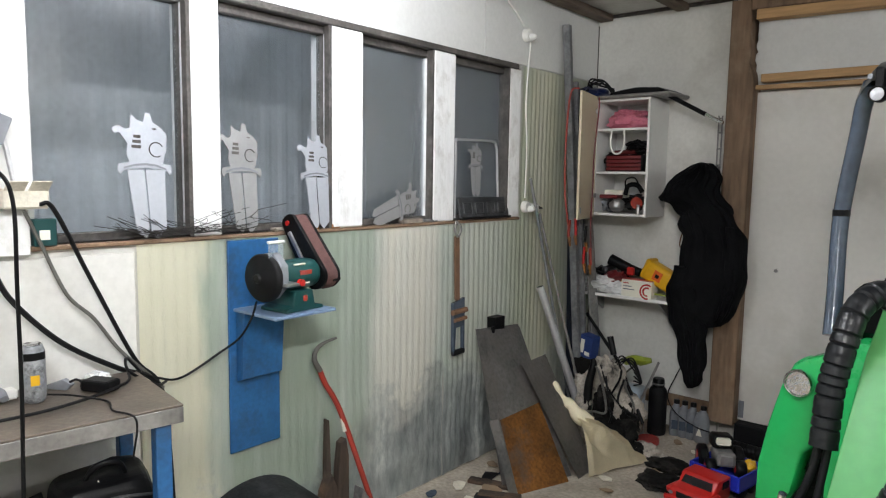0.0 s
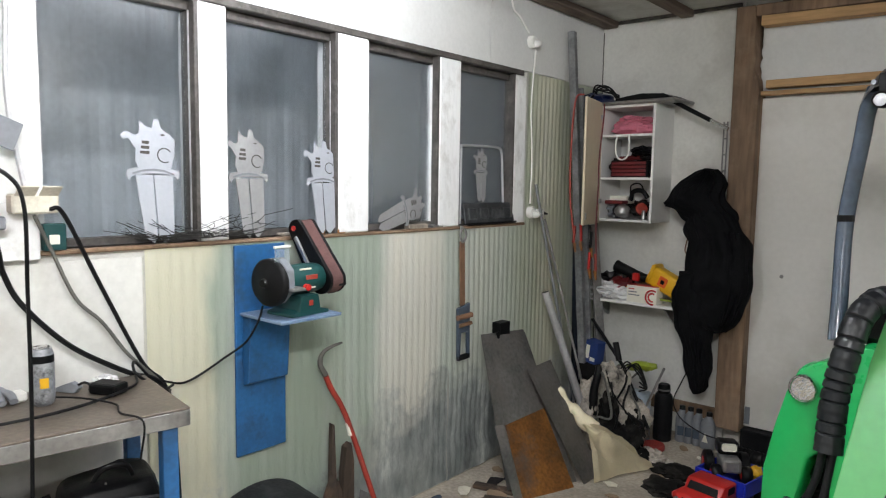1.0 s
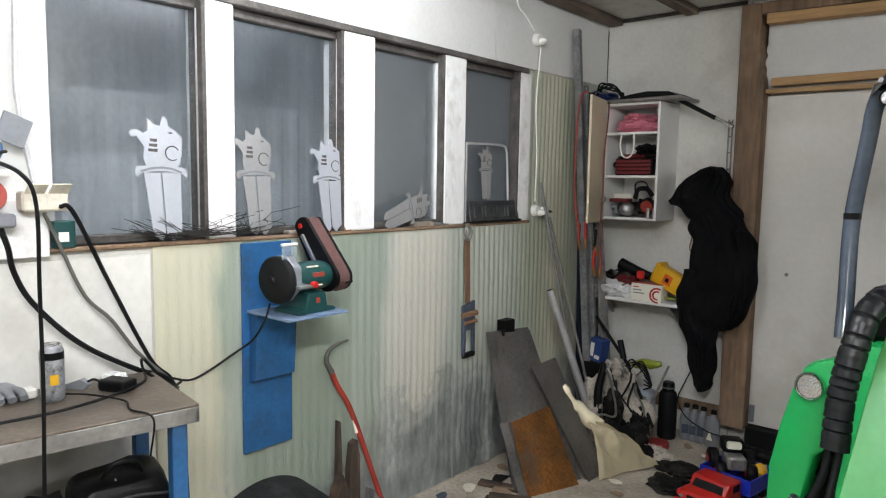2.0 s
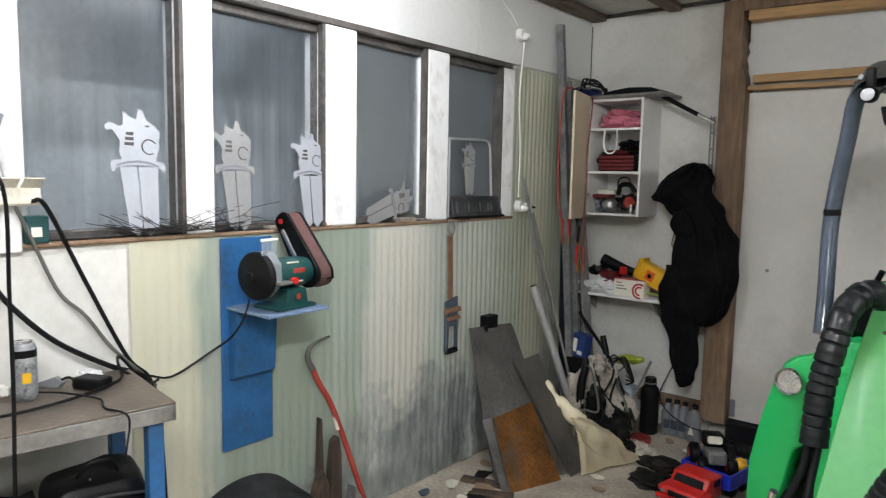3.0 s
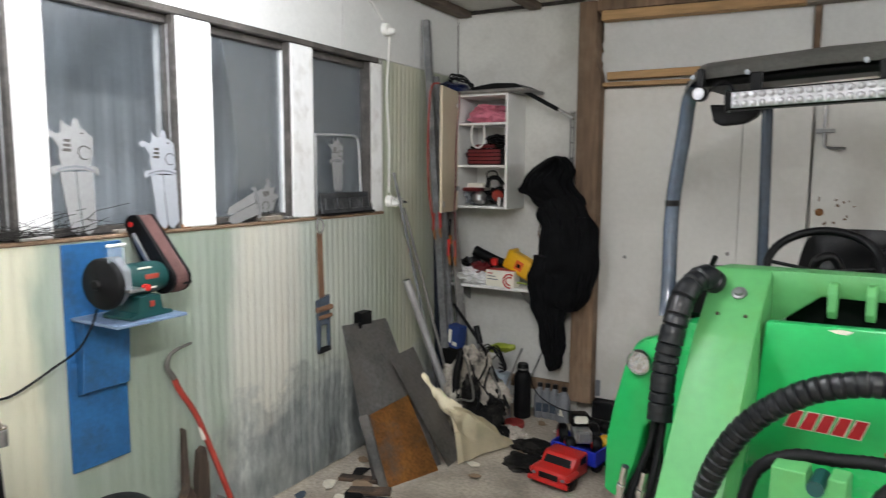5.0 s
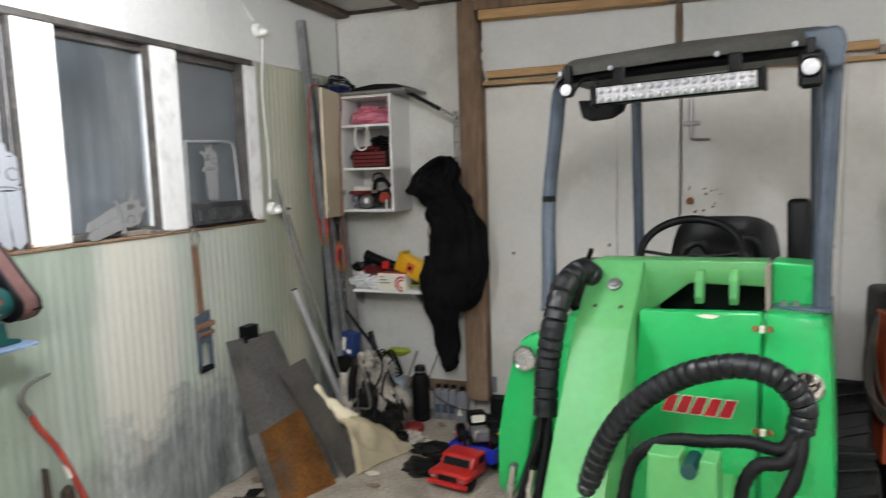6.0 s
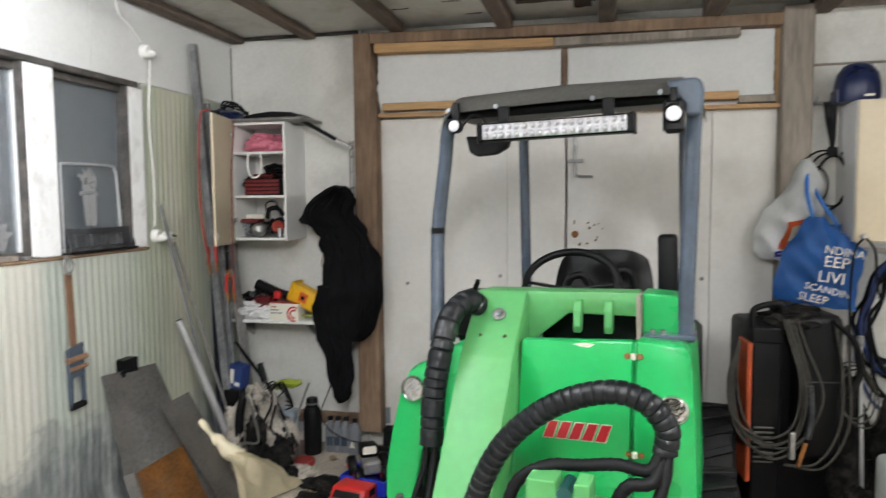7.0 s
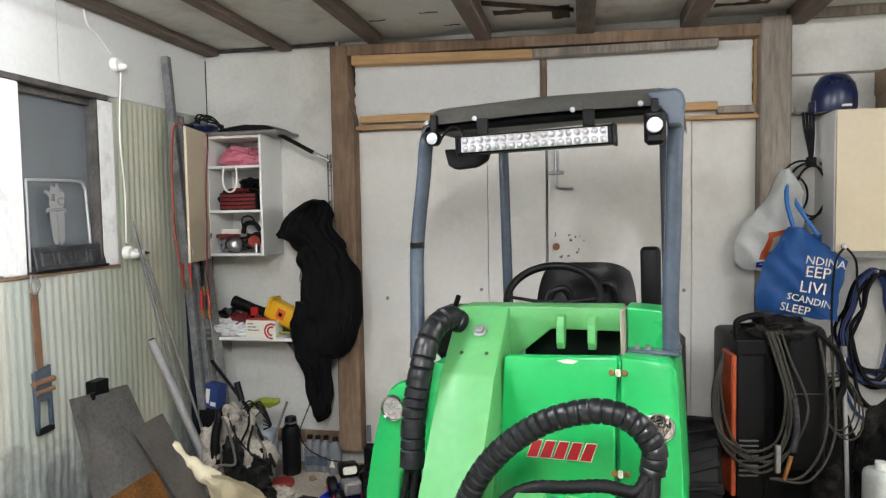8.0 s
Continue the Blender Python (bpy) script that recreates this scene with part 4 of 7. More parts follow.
work_lamp(-0.225, 1.822, 0.027)
work_lamp(0.566, 1.808, 0.032)
part("lamp_mount", box(0.53, 0.60, 0.055, 0.11, 1.745, 1.86, 0.012), M_BLACK, loader)
part("mirror", prism([(-0.215, 1.79), (-0.03, 1.775), (-0.045, 1.735), (-0.09, 1.712), (-0.17, 1.708), (-0.20, 1.725)], 0.035, "y", bevel=0.008), M_BLACK, loader, "black plastic mirror housing", m=pose(0, 0.14, 0))
part("lamp_wire", tube(spline([(-0.225, 0.09, 1.80), (-0.17, 0.09, 1.86), (-0.13, 0.10, 1.85), (-0.11, 0.09, 1.81)], 8), 0.005, 6), M_CORD, loader, "", True)

# seat, wheel, armrest, deck
part("steering_wheel", tube([Vector((0.14 + 0.19 * math.cos(a), 0.36 + 0.085 * math.sin(a) + 0.02, 1.185 + 0.125 * math.sin(a))) for a in [2 * math.pi * k / 40 for k in range(41)]], 0.016, 10), M_BLACK, loader, "black steering wheel", True)
for a in (0.0, 3.1, 4.7):
    part("wheel_spoke", tube([(0.14, 0.39, 1.16), (0.14 + 0.185 * math.cos(a), 0.38 + 0.085 * math.sin(a), 1.185 + 0.12 * math.sin(a))], 0.007, 8), M_BLACK, loader)
part("wheel_column", tube([(0.14, 0.39, 1.17), (0.14, 0.30, 0.9)], 0.03, 12), M_BLACK, loader, "", True)
def back_at(u, v):
    a = (u - 0.5) * 2
    w = 0.235 * (1 - 0.32 * max(0, v - 0.35) ** 2)
    return (0.19 + a * w, 0.80 - 0.05 * a * a * -1 + 0.10 * v + 0.012 * math.sin(v * 9) * (1 - a * a), 0.93 + 0.36 * v - 0.05 * a ** 4 * (v ** 3))
part("seat_backrest", grid_surface(back_at, 22, 16, 0.07), M_SEAT, loader, "black vinyl seat back", True)
part("seat_cushion", box(-0.03, 0.41, 0.42, 0.86, 0.84, 0.96, 0.04, seg=3), M_SEAT, loader, "", True)
part("seat_wing", tube(spline([(0.04, 0.76, 1.07), (0.06, 0.74, 1.16), (0.12, 0.75, 1.18), (0.16, 0.77, 1.10)], 6), 0.018, 8), M_SEAT, loader, "", True)
part("seat_wing", tube(spline([(0.36, 0.76, 1.07), (0.34, 0.74, 1.19), (0.29, 0.75, 1.20), (0.25, 0.77, 1.10)], 6), 0.018, 8), M_SEAT, loader, "", True)
part("seat_side_pad", box(0.468, 0.548, 0.56, 0.62, 0.95, 1.375, 0.02, seg=3), M_BLACK, loader, "tall black side pad", True)
part("deck", box(-0.42, 0.62, 0.55, 1.55, 0.30, 0.86, 0.03), M_BLACK, loader, "black engine deck")
part("lever", tube(spline([(-0.22, 0.16, 1.0), (-0.20, 0.14, 1.15), (-0.17, 0.12, 1.225)], 6), 0.010, 8), M_BLACK, loader)
part("side_box", box(-0.30, -0.17, 0.14, 0.34, 0.97, 1.17, 0.03), M_BLACK, loader, "black hose box")


def wheel(x, y):
    w = part("wheel", lathe([(0.13, -0.10), (0.22, -0.12), (0.28, -0.10), (0.30, -0.05), (0.30, 0.05), (0.28, 0.10), (0.22, 0.12), (0.13, 0.10)], 36, m=pose(0, 0, 0, 0, 90, 0)), M_RUBBER, loader, "black rubber tyre", True)
    w.matrix_basis = pose(x, y, G0 + 0.30)
    part("rim", lathe([(0, -0.06), (0.11, -0.07), (0.135, -0.10), (0.135, 0.10), (0.11, 0.07), (0, 0.06)], 24, m=pose(0, 0, 0, 0, 90, 0)), M_GREYP, w, "", True)
    lug = box(-0.11, 0.11, -0.018, 0.018, 0.285, 0.312, 0.004)
    lm = mesh_of(lug, "tread_lug", M_RUBBER)
    for k in range(18):
        o = new("tread_lug", lm)
        o.parent = w
        o.matrix_basis = pose(0, 0, 0, k * 20, 0, 0) @ pose(0, 0, 0, 0, 0, 20)


for wx, wy in ((-0.40, 0.36), (0.66, 0.36), (-0.40, 1.25), (0.66, 1.25)):
    wheel(wx, wy)

# ---- along the window wall ----
# cut sheet-metal ornaments: a crested head on a column
def ornament(m, s, material, label, group="cut metal ornaments"):
    """s: height of the whole; stands on its foot, faces +y in its own plane yz."""
    o = thing("metal_ornament", label, "ornament", m, group)
    u = s / 0.45
    head = [(-0.055, 0.27), (-0.065, 0.30), (-0.058, 0.335), (-0.085, 0.375), (-0.105, 0.37), (-0.112, 0.385), (-0.09, 0.40), (-0.06, 0.385), (-0.045, 0.395), (-0.042, 0.44), (-0.02, 0.42),
            (0.002, 0.415), (0.012, 0.45), (0.03, 0.445), (0.036, 0.415), (0.062, 0.40), (0.088, 0.375), (0.086, 0.35), (0.08, 0.335), (0.086, 0.32), (0.075, 0.30), (0.07, 0.275), (0.04, 0.262)]
    part("head", prism([(a * u, b * u) for a, b in head], 0.003, "x"), material, o)
    for k in range(3):
        part("slot", prism([((-0.045 + 0.004 * k) * u, (0.322 + 0.018 * k) * u), ((-0.012) * u, (0.320 + 0.018 * k) * u), (-0.010 * u, (0.332 + 0.018 * k) * u), ((-0.045 + 0.004 * k) * u, (0.332 + 0.018 * k) * u)], 0.001, "x"), M_FRAMEDARK, o, m=pose(0.0032, 0, 0))
    ring = [Vector((0.0034, (0.045 + 0.026 * math.cos(a)) * u, (0.318 + 0.026 * math.sin(a)) * u)) for a in [0.5 + k * 0.28 for k in range(18)]]
    part("cheek_line", tube(ring, 0.0022 * u, 6), M_FRAMEDARK, o)
    guard_bar = [(-0.10, 0.245), (-0.095, 0.265), (-0.05, 0.272), (0.0, 0.276), (0.05, 0.272), (0.095, 0.262), (0.10, 0.242), (0.09, 0.225), (0.082, 0.240), (0.04, 0.250), (0.0, 0.253), (-0.04, 0.250), (-0.08, 0.243), (-0.09, 0.225)]
    part("collar", prism([(a * u, b * u) for a, b in guard_bar], 0.003, "x"), material, o, m=pose(0.001, 0, 0))
    slot = [(-0.078, 0.247), (-0.04, 0.257), (0.0, 0.261), (0.04, 0.257), (0.078, 0.245), (0.078, 0.251), (0.04, 0.265), (0.0, 0.269), (-0.04, 0.265), (-0.078, 0.254)]
    part("collar_slot", prism([(a * u, b * u) for a, b in slot], 0.001, "x"), M_GREYP, o, m=pose(0.0042, 0, 0))
    part("eye_slot", prism([(0.030 * u, 0.392 * u), (0.042 * u, 0.396 * u), (0.052 * u, 0.392 * u), (0.042 * u, 0.388 * u)], 0.001, "x"), M_FRAMEDARK, o, m=pose(0.0032, 0, 0))
    part("blade", prism([(-0.066 * u, 0.245 * u), (-0.004 * u, 0.245 * u), (0.003 * u, 0.02 * u), (-0.010 * u, 0.0), (-0.042 * u, 0.022 * u)], 0.003, "x"), material, o)
    part("blade", prism([(0.0 * u, 0.245 * u), (0.072 * u, 0.245 * u), (0.066 * u, 0.03 * u), (0.030 * u, -0.004), (0.008 * u, 0.02 * u)], 0.003, "x"), material, o, m=pose(0.0015, 0, 0))
    return o


ornament(pose(0.010, -3.285, SILL + 0.004, 0, -4, 0), 0.44, M_CAT, "brushed sheet-metal crested head ornament leaning on the window")
ornament(pose(0.008, -2.894, SILL + 0.004, 0, -4, 4), 0.43, M_CATDARK, "sheet-metal crested head ornament leaning on the window, shade in its colour")
ornament(pose(0.014, -2.527, SILL + 0.004, 0, -4, 0), 0.405, M_CAT, "brushed sheet-metal crested head ornament leaning on the window")
ornament(pose(-0.012, -1.372, SILL + 0.13, 0, -1, 0), 0.30, M_CATDARK, "small sheet-metal crested head ornament in the window, shade in its colour")
lying = ornament(pose(0.002, -2.14, SILL + 0.045, 62, 0, 0) @ pose(0, 0, 0, 0, -4, 0), 0.36, M_CATDARK, "sheet-metal ornament lying tilted on the sill, shade in its colour")
lying.matrix_world = pose(0.012, -2.20, SILL + 0.038, -74, 0, 3)

# small pane frame and black moulded plate in the last window
pf = thing("pane_frame", "small white-edged pane leaning in the window", "frame", pose(-0.018, -1.545, SILL))
part("frame_edge", tube(spline([(0, 0.0, 0.44), (0, 0.32, 0.445), (0, 0.372, 0.42), (0, 0.385, 0.36), (0, 0.41, 0.02)], 6), 0.007, 8), M_ALU, pf, "", True)
part("frame_edge", tube([(0, 0.0, 0.44), (0, 0.0, 0.01)], 0.006, 8), M_ALU, pf, "", True)
mp = thing("moulded_plate", "black moulded plastic plate propped on the sill", "plate", pose(0.004, -1.30, SILL, 0, -9, 0))
part("plate", box(0, 0.012, -0.235, 0.235, 0.0, 0.125, 0.004), M_WORNBLACK, mp)
for k in range(4):
    part("embossed_pad", box(0.012, 0.018, -0.205 + k * 0.108, -0.125 + k * 0.108, 0.03, 0.095, 0.006), M_WORNBLACK, mp)
part("plate_foot", box(0, 0.03, -0.235, 0.235, 0.0, 0.012, 0.003), M_BLACK, mp)

# tangle of thin wire on the sill
wire = bmesh.new()
wr = random.Random(5)
for k in range(34):
    y0 = wr.uniform(-3.35, -3.05)
    pts = []
    up = wr.uniform(0.0, 0.10)
    for j in range(6):
        f = j / 5
        pts.append((0.02 + wr.uniform(-0.04, 0.035), y0 - 0.12 + f * wr.uniform(0.25, 0.5), SILL + 0.008 + (abs(f - 0.45) ** 1.6) * up * 2.4 + wr.uniform(0, 0.02)))
    tube(spline(pts, 4), 0.0012, 4, wire)
solo("wire_tangle", wire, M_WIRE, "loose tangle of thin dark binding wire on the sill", "wire", kind="stuff")
# scraps on the sill
for k, (yy, ll, mm) in enumerate(((-2.75, 0.16, M_GREYWOOD), (-2.62, 0.10, M_RUST), (-1.98, 0.14, M_GREYWOOD), (-1.8, 0.08, M_DARKSTEEL), (-2.45, 0.05, M_RUST))):
    solo("sill_scrap", box(-0.03, 0.012, yy, yy + ll, SILL, SILL + 0.014 + 0.004 * (k % 3), 0.003), mm, "small offcut lying on the window sill", "scrap", group="sill scraps")

# sockets with surface cable
def socket(y, z, label):
    s = thing("wall_socket", label, "socket", pose(0.011, y, z))
    part("socket_box", lathe([(0, 0.036), (0.030, 0.034), (0.036, 0.026), (0.038, 0.0), (0, 0)], 20, m=pose(0, 0, 0, 0, 90, 0)), M_WHITEP, s, "", True)
    part("plug", lathe([(0, 0.075), (0.012, 0.07), (0.020, 0.05), (0.022, 0.034), (0, 0.034)], 14, m=pose(0, 0.01, -0.012, 0, 90, 0)), M_WHITEP, s, "", True)
    return s


socket(-0.935, 2.372, "white round wall socket with a plug")
lowsock = socket(-0.90, 1.345, "white round wall socket with an adapter")
part("adapter", box(0.0, 0.05, 0.03, 0.10, -0.03, 0.02, 0.008), M_WHITEP, lowsock)
part("adapter_pin", cyl((0.03, 0.10, -0.005), (0.03, 0.165, -0.012), 0.014, 0.004, 10), M_BLACK, lowsock)
cord("white_cable", [(0.03, -0.905, 2.33), (0.022, -0.925, 2.0), (0.026, -0.91, 1.7), (0.03, -0.92, 1.40)], 0.0055, M_WHITEP, "white cable running down the wall")
cord("white_cable", [(0.016, -1.16, 2.625), (0.018, -1.13, 2.53), (0.02, -1.06, 2.49), (0.022, -0.97, 2.42)], 0.006, M_WHITEP, "white cable running to the ceiling")

# grinder on its blue bracket
bk = thing("grinder_bracket", "blue painted steel wall bracket, scratched", "bracket", pose(0.02, -2.87, 0))
part("back_plate", box(0.0, 0.012, -0.118, 0.118, 0.41, 1.262, 0.003), M_BLUE, bk)
part("shelf_plate", box(0.012, 0.285, -0.10, 0.19, 0.985, 0.997, 0.002), M_PALEBLUE, bk, "pale blue shelf plate")
part("gusset_box", prism([(0.012, 0.70), (0.05, 0.715), (0.07, 0.985), (0.012, 0.985)], 0.19, "y", bevel=0.003), M_BLUE, bk, m=pose(0, -0.088, 0))
gr = thing("bench_grinder", "dark green bench grinder with disc and belt sander", "grinder", pose(0.195, -2.815, 0.998, 0, 0, 4) @ Matrix.Diagonal((1, 1, 0.93, 1)))
part("foot", prism([(-0.09, 0.0), (0.10, 0.0), (0.098, 0.014), (0.055, 0.024), (0.045, 0.085), (-0.045, 0.085), (-0.055, 0.024), (-0.088, 0.014)], 0.15, "x", bevel=0.004), M_TEAL, gr, m=pose(-0.075, 0, 0))
part("motor", lathe([(0.0, -0.10), (0.045, -0.10), (0.058, -0.085), (0.064, -0.06), (0.064, 0.07), (0.058, 0.10), (0.045, 0.125), (0, 0.125)], 28, m=pose(0, 0, 0.145, -90)), M_TEAL, gr, "", True)
part("switch", box(0.078, 0.084, -0.011, 0.011, 0.042, 0.066, 0.003), M_REDBAR, gr, "red switch")
part("label_plate", box(0.058, 0.0655, -0.01, 0.05, 0.148, 0.168, 0.002), M_REDBAR, gr, "red label band")
part("label_plate", box(0.046, 0.052, -0.03, 0.03, 0.188, 0.196, 0.002), M_CREAM, gr, "cream label strip")
part("label_bars", box(0.0645, 0.0675, -0.02, 0.035, 0.112, 0.118), M_CREAMINK, gr)
dk = part("grinding_disc", lathe([(0, -0.028), (0.018, -0.028), (0.028, -0.02), (0.09, -0.014), (0.098, -0.006), (0.098, 0.012), (0, 0.014)], 40, m=pose(0, -0.135, 0.145, -90)), M_CORD, gr, "black disc guard", True)
part("disc_hub", lathe([(0, -0.012), (0.016, -0.012), (0.022, 0.0), (0.03, 0.008), (0, 0.012)], 20, m=pose(0, -0.158, 0.145, -90)), M_BLACK, gr, "", True)
part("disc_guard", prism([(-0.075, 0.12), (-0.02, 0.06), (0.06, 0.07), (0.075, 0.16), (0.05, 0.24), (-0.02, 0.25), (-0.07, 0.20)], 0.035, "x", bevel=0.006), M_GREYP, gr, "grey wheel guard", m=pose(0.02, -0.125, 0) @ pose(0, 0, 0, 0, 0, 90))
part("eye_shield", box(0.04, 0.046, -0.145, -0.075, 0.195, 0.295, 0.002), M_SHIELD, gr, "clear plastic eye shield")
part("tool_rest", box(0.055, 0.125, -0.125, -0.06, 0.118, 0.130, 0.003), M_STEEL, gr, "steel tool rest")
part("shield_clip", box(0.038, 0.05, -0.15, -0.07, 0.286, 0.298, 0.003), M_WHITEP, gr)
part("rest_knob", lathe([(0, 0), (0.014, 0), (0.014, 0.018), (0, 0.02)], 10, m=pose(0.11, -0.055, 0.13, 0, 90, 0)), M_REDP, gr)
bl = part("belt_arm", prism([(-0.045, -0.055), (0.045, -0.055), (0.06, 0.0), (0.04, 0.30), (0.02, 0.335), (-0.02, 0.335), (-0.04, 0.30), (-0.06, 0.0)], 0.045, "y", bevel=0.006), M_BLACK, gr, "black belt sander arm")
bl.matrix_basis = pose(0.02, 0.150, 0.125, 0, -34, 0) @ Matrix.Diagonal((0.92, 1, 0.88, 1))
loop = [(0.064 * math.cos(a), 0.064 * math.sin(a)) for a in [math.pi + math.pi * k / 12 for k in range(13)]] + [(0.042 * math.cos(a), 0.31 + 0.032 * math.sin(a)) for a in [math.pi * k / 10 for k in range(11)]]
part("sanding_belt", prism(loop, 0.055, "y", bevel=0.002), M_BELT, bl, "brown sanding belt", m=pose(0.004, -0.03, 0))
part("belt_cover", prism([(a * 1.06, b * 1.01) for a, b in loop], 0.018, "y", bevel=0.003), M_BLACK, bl, "", m=pose(0.004, -0.05, 0))
part("belt_cover", prism([(a * 1.04, b * 1.01) for a, b in loop], 0.012, "y", bevel=0.003), M_BLACK, bl, "", m=pose(0.004, 0.0265, 0))
part("tension_bar", box(-0.02, 0.0, -0.062, -0.052, 0.02, 0.26, 0.002), M_STEEL, bl)
part("belt_knob", lathe([(0, 0), (0.013, 0), (0.013, 0.004), (0, 0.005)], 12, m=pose(0.0, -0.052, 0.305, 90)), M_REDP, bl, "red round badge")
cord("black_thin_cable", [(0.13, -2.93, 1.03), (0.17, -2.98, 0.98), (0.12, -3.0, 0.90), (0.06, -3.05, 0.84), (0.05, -3.2, 0.775), (0.07, -3.3, 0.80), (0.12, -3.42, 0.86), (0.25, -3.5, 0.862), (0.33, -3.75, 0.86), (0.3, -4.1, 0.862)], 0.0045, M_CORD, "thin black grinder cord")

# strap with ratchet
st = thing("ratchet_strap", "brown webbing strap with blue ratchet hanging on the wall", "strap", pose(0.03, -1.545, 0, 2))
part("hook", tube(spline([(0, 0.0, 1.285), (0.012, -0.02, 1.265), (0.012, -0.025, 1.23), (0.01, 0.0, 1.20), (0.012, 0.025, 1.23), (0.012, 0.02, 1.26), (0, 0.0, 1.285)], 5), 0.006, 8), M_DARKSTEEL, st, "", True)
part("webbing", box(0.0, 0.008, -0.021, 0.021, 0.85, 1.205, 0.002), M_CANVASROPE, st)
part("ratchet_frame", prism([(-0.05, 0.84), (0.05, 0.86), (0.045, 0.56), (0.03, 0.55), (0.03, 0.70), (-0.028, 0.70), (-0.04, 0.55), (-0.055, 0.56)], 0.02, "x", bevel=0.003), M_BLUEGREY, st, "worn blue ratchet")
part("ratchet_drum", cyl((0.02, -0.06, 0.79), (0.02, 0.06, 0.79), 0.015, seg=12), M_CANVASROPE, st, "", True)
part("ratchet_drum", cyl((0.022, -0.05, 0.745), (0.022, 0.055, 0.745), 0.011, seg=12), M_CANVASROPE, st, "", True)
part("ratchet_handle", box(0.0, 0.022, -0.055, 0.048, 0.545, 0.575, 0.005), M_RUBBER, st)

# red wrecking bar and wood against the wall
wb = thing("wrecking_bar", "red painted wrecking bar leaning on the wall, bare claw", "crowbar", pose(0, 0, 0))
part("shaft", tube(spline([(0.055, -2.555, 0.66), (0.06, -2.53, 0.60), (0.08, -2.46, 0.46), (0.15, -2.385, 0.15), (0.21, -2.32, FLOOR + 0.01)], 8), 0.0125, 10), M_REDBAR, wb, "", True)
part("claw", tube(spline([(0.055, -2.557, 0.665), (0.053, -2.585, 0.72), (0.052, -2.57, 0.765), (0.05, -2.52, 0.785), (0.04, -2.45, 0.79)], 8), lambda u: 0.014 * (1 - 0.6 * u), 8), M_GREYCORD, wb, "bare steel claw", True)
part("sticker", cyl((0.083, -2.452, 0.43), (0.095, -2.442, 0.37), 0.0132, seg=10), M_CREAMINK, wb)
wd = thing("timber_offcuts", "split dark timber offcuts leaning on the wall", "timber", pose(0, 0, 0))
part("offcut", prism([(-2.50, FLOOR), (-2.42, FLOOR), (-2.425, 0.25), (-2.44, 0.335), (-2.47, 0.32), (-2.485, 0.2)], 0.04, "x", bevel=0.004), M_CHAR, wd, m=pose(0.06, 0, 0))
part("offcut", prism([(-2.63, FLOOR), (-2.52, FLOOR), (-2.53, 0.15), (-2.56, 0.22), (-2.60, 0.14)], 0.05, "x", bevel=0.004), M_CHAR, wd, m=pose(0.09, 0, 0))
part("offcut", prism([(-2.545, FLOOR), (-2.49, FLOOR), (-2.515, 0.43), (-2.53, 0.44)], 0.025, "x", bevel=0.003), M_CHAR, wd, m=pose(0.045, 0, 0))
part("offcut", prism([(-2.46, FLOOR), (-2.36, FLOOR), (-2.38, 0.06), (-2.42, 0.12)], 0.06, "x", bevel=0.004), M_DARKSTEEL, wd, m=pose(0.13, 0, 0))


# dark curved tub under the bracket
def tub_at(u, v):
    a = math.pi * (0.05 + 0.9 * u)
    return (0.06 + 0.40 * v, -2.92 - 0.30 * math.cos(a) + 0.03 * v, FLOOR + 0.005 + (0.43 - 0.08 * v) * math.sin(a) ** 0.6)


solo("mudguard", grid_surface(tub_at, 24, 10, 0.01), M_WORNBLACK, "dark curved rubber mudguard standing on the floor", "mudguard", smooth=True)

# work bench with its clutter
BM = pose(0.525, -3.455, 0, 0, 0, -9)
wbn = thing("work_bench", "steel-topped work bench with blue legs", "workbench", BM)
part("bench_top", box(-0.44, 0.0, -0.95, 0.0, 0.842, 0.85, 0.002), M_WET, wbn, "worn brown steel top")
part("apron", box(-0.012, 0.0, -0.95, 0.0, 0.795, 0.842, 0.002), M_STEEL, wbn, "steel edge strip")
part("apron", box(-0.44, -0.0, -0.012, 0.0, 0.797, 0.842, 0.002), M_STEEL, wbn)
for lx, ly in ((-0.062, -0.075), (-0.43, -0.075), (-0.062, -0.93), (-0.43, -0.93)):
    part("leg", box(lx, lx + 0.045, ly, ly + 0.045, FLOOR, 0.84, 0.003), M_BLUE, wbn, "blue square tube leg")
part("lower_shelf", box(-0.42, -0.03, -0.93, -0.05, 0.40, 0.415, 0.002), M_DARKSTEEL, wbn)
can = thing("drink_can", "tall black and grey drink can with yellow print", "can", pose(0.195, -3.735, 0.8505))
part("can_body", lathe([(0.024, 0.0), (0.031, 0.008), (0.033, 0.02), (0.033, 0.150), (0.027, 0.168), (0, 0.168)], 24), M_CANPRINT, can, "", True)
part("can_lid", lathe([(0.026, 0.168), (0.028, 0.171), (0.026, 0.172), (0.022, 0.169), (0, 0.169)], 24), M_CHROME, can, "", True)
for k, (a0, z0, z1, mm) in enumerate(((-30, 0.055, 0.085, M_YELLOW), (-60, 0.128, 0.15, M_BLACK), (-20, 0.128, 0.15, M_BLACK), (20, 0.128, 0.15, M_BLACK))):
    part("print_patch", grid_surface(lambda u, v, a0=a0, z0=z0, z1=z1: (0.0334 * math.cos(radians(a0 + 40 * u)), 0.0334 * math.sin(radians(a0 + 40 * u)), z0 + (z1 - z0) * v), 6, 1), mm, can)
solo("power_adapter", box(-0.05, 0.05, -0.032, 0.032, 0, 0.036, 0.009, seg=2), M_BLACK, "black power adapter on the bench", "adapter", pose(0.225, -3.56, 0.8505, 0, 0, 25))
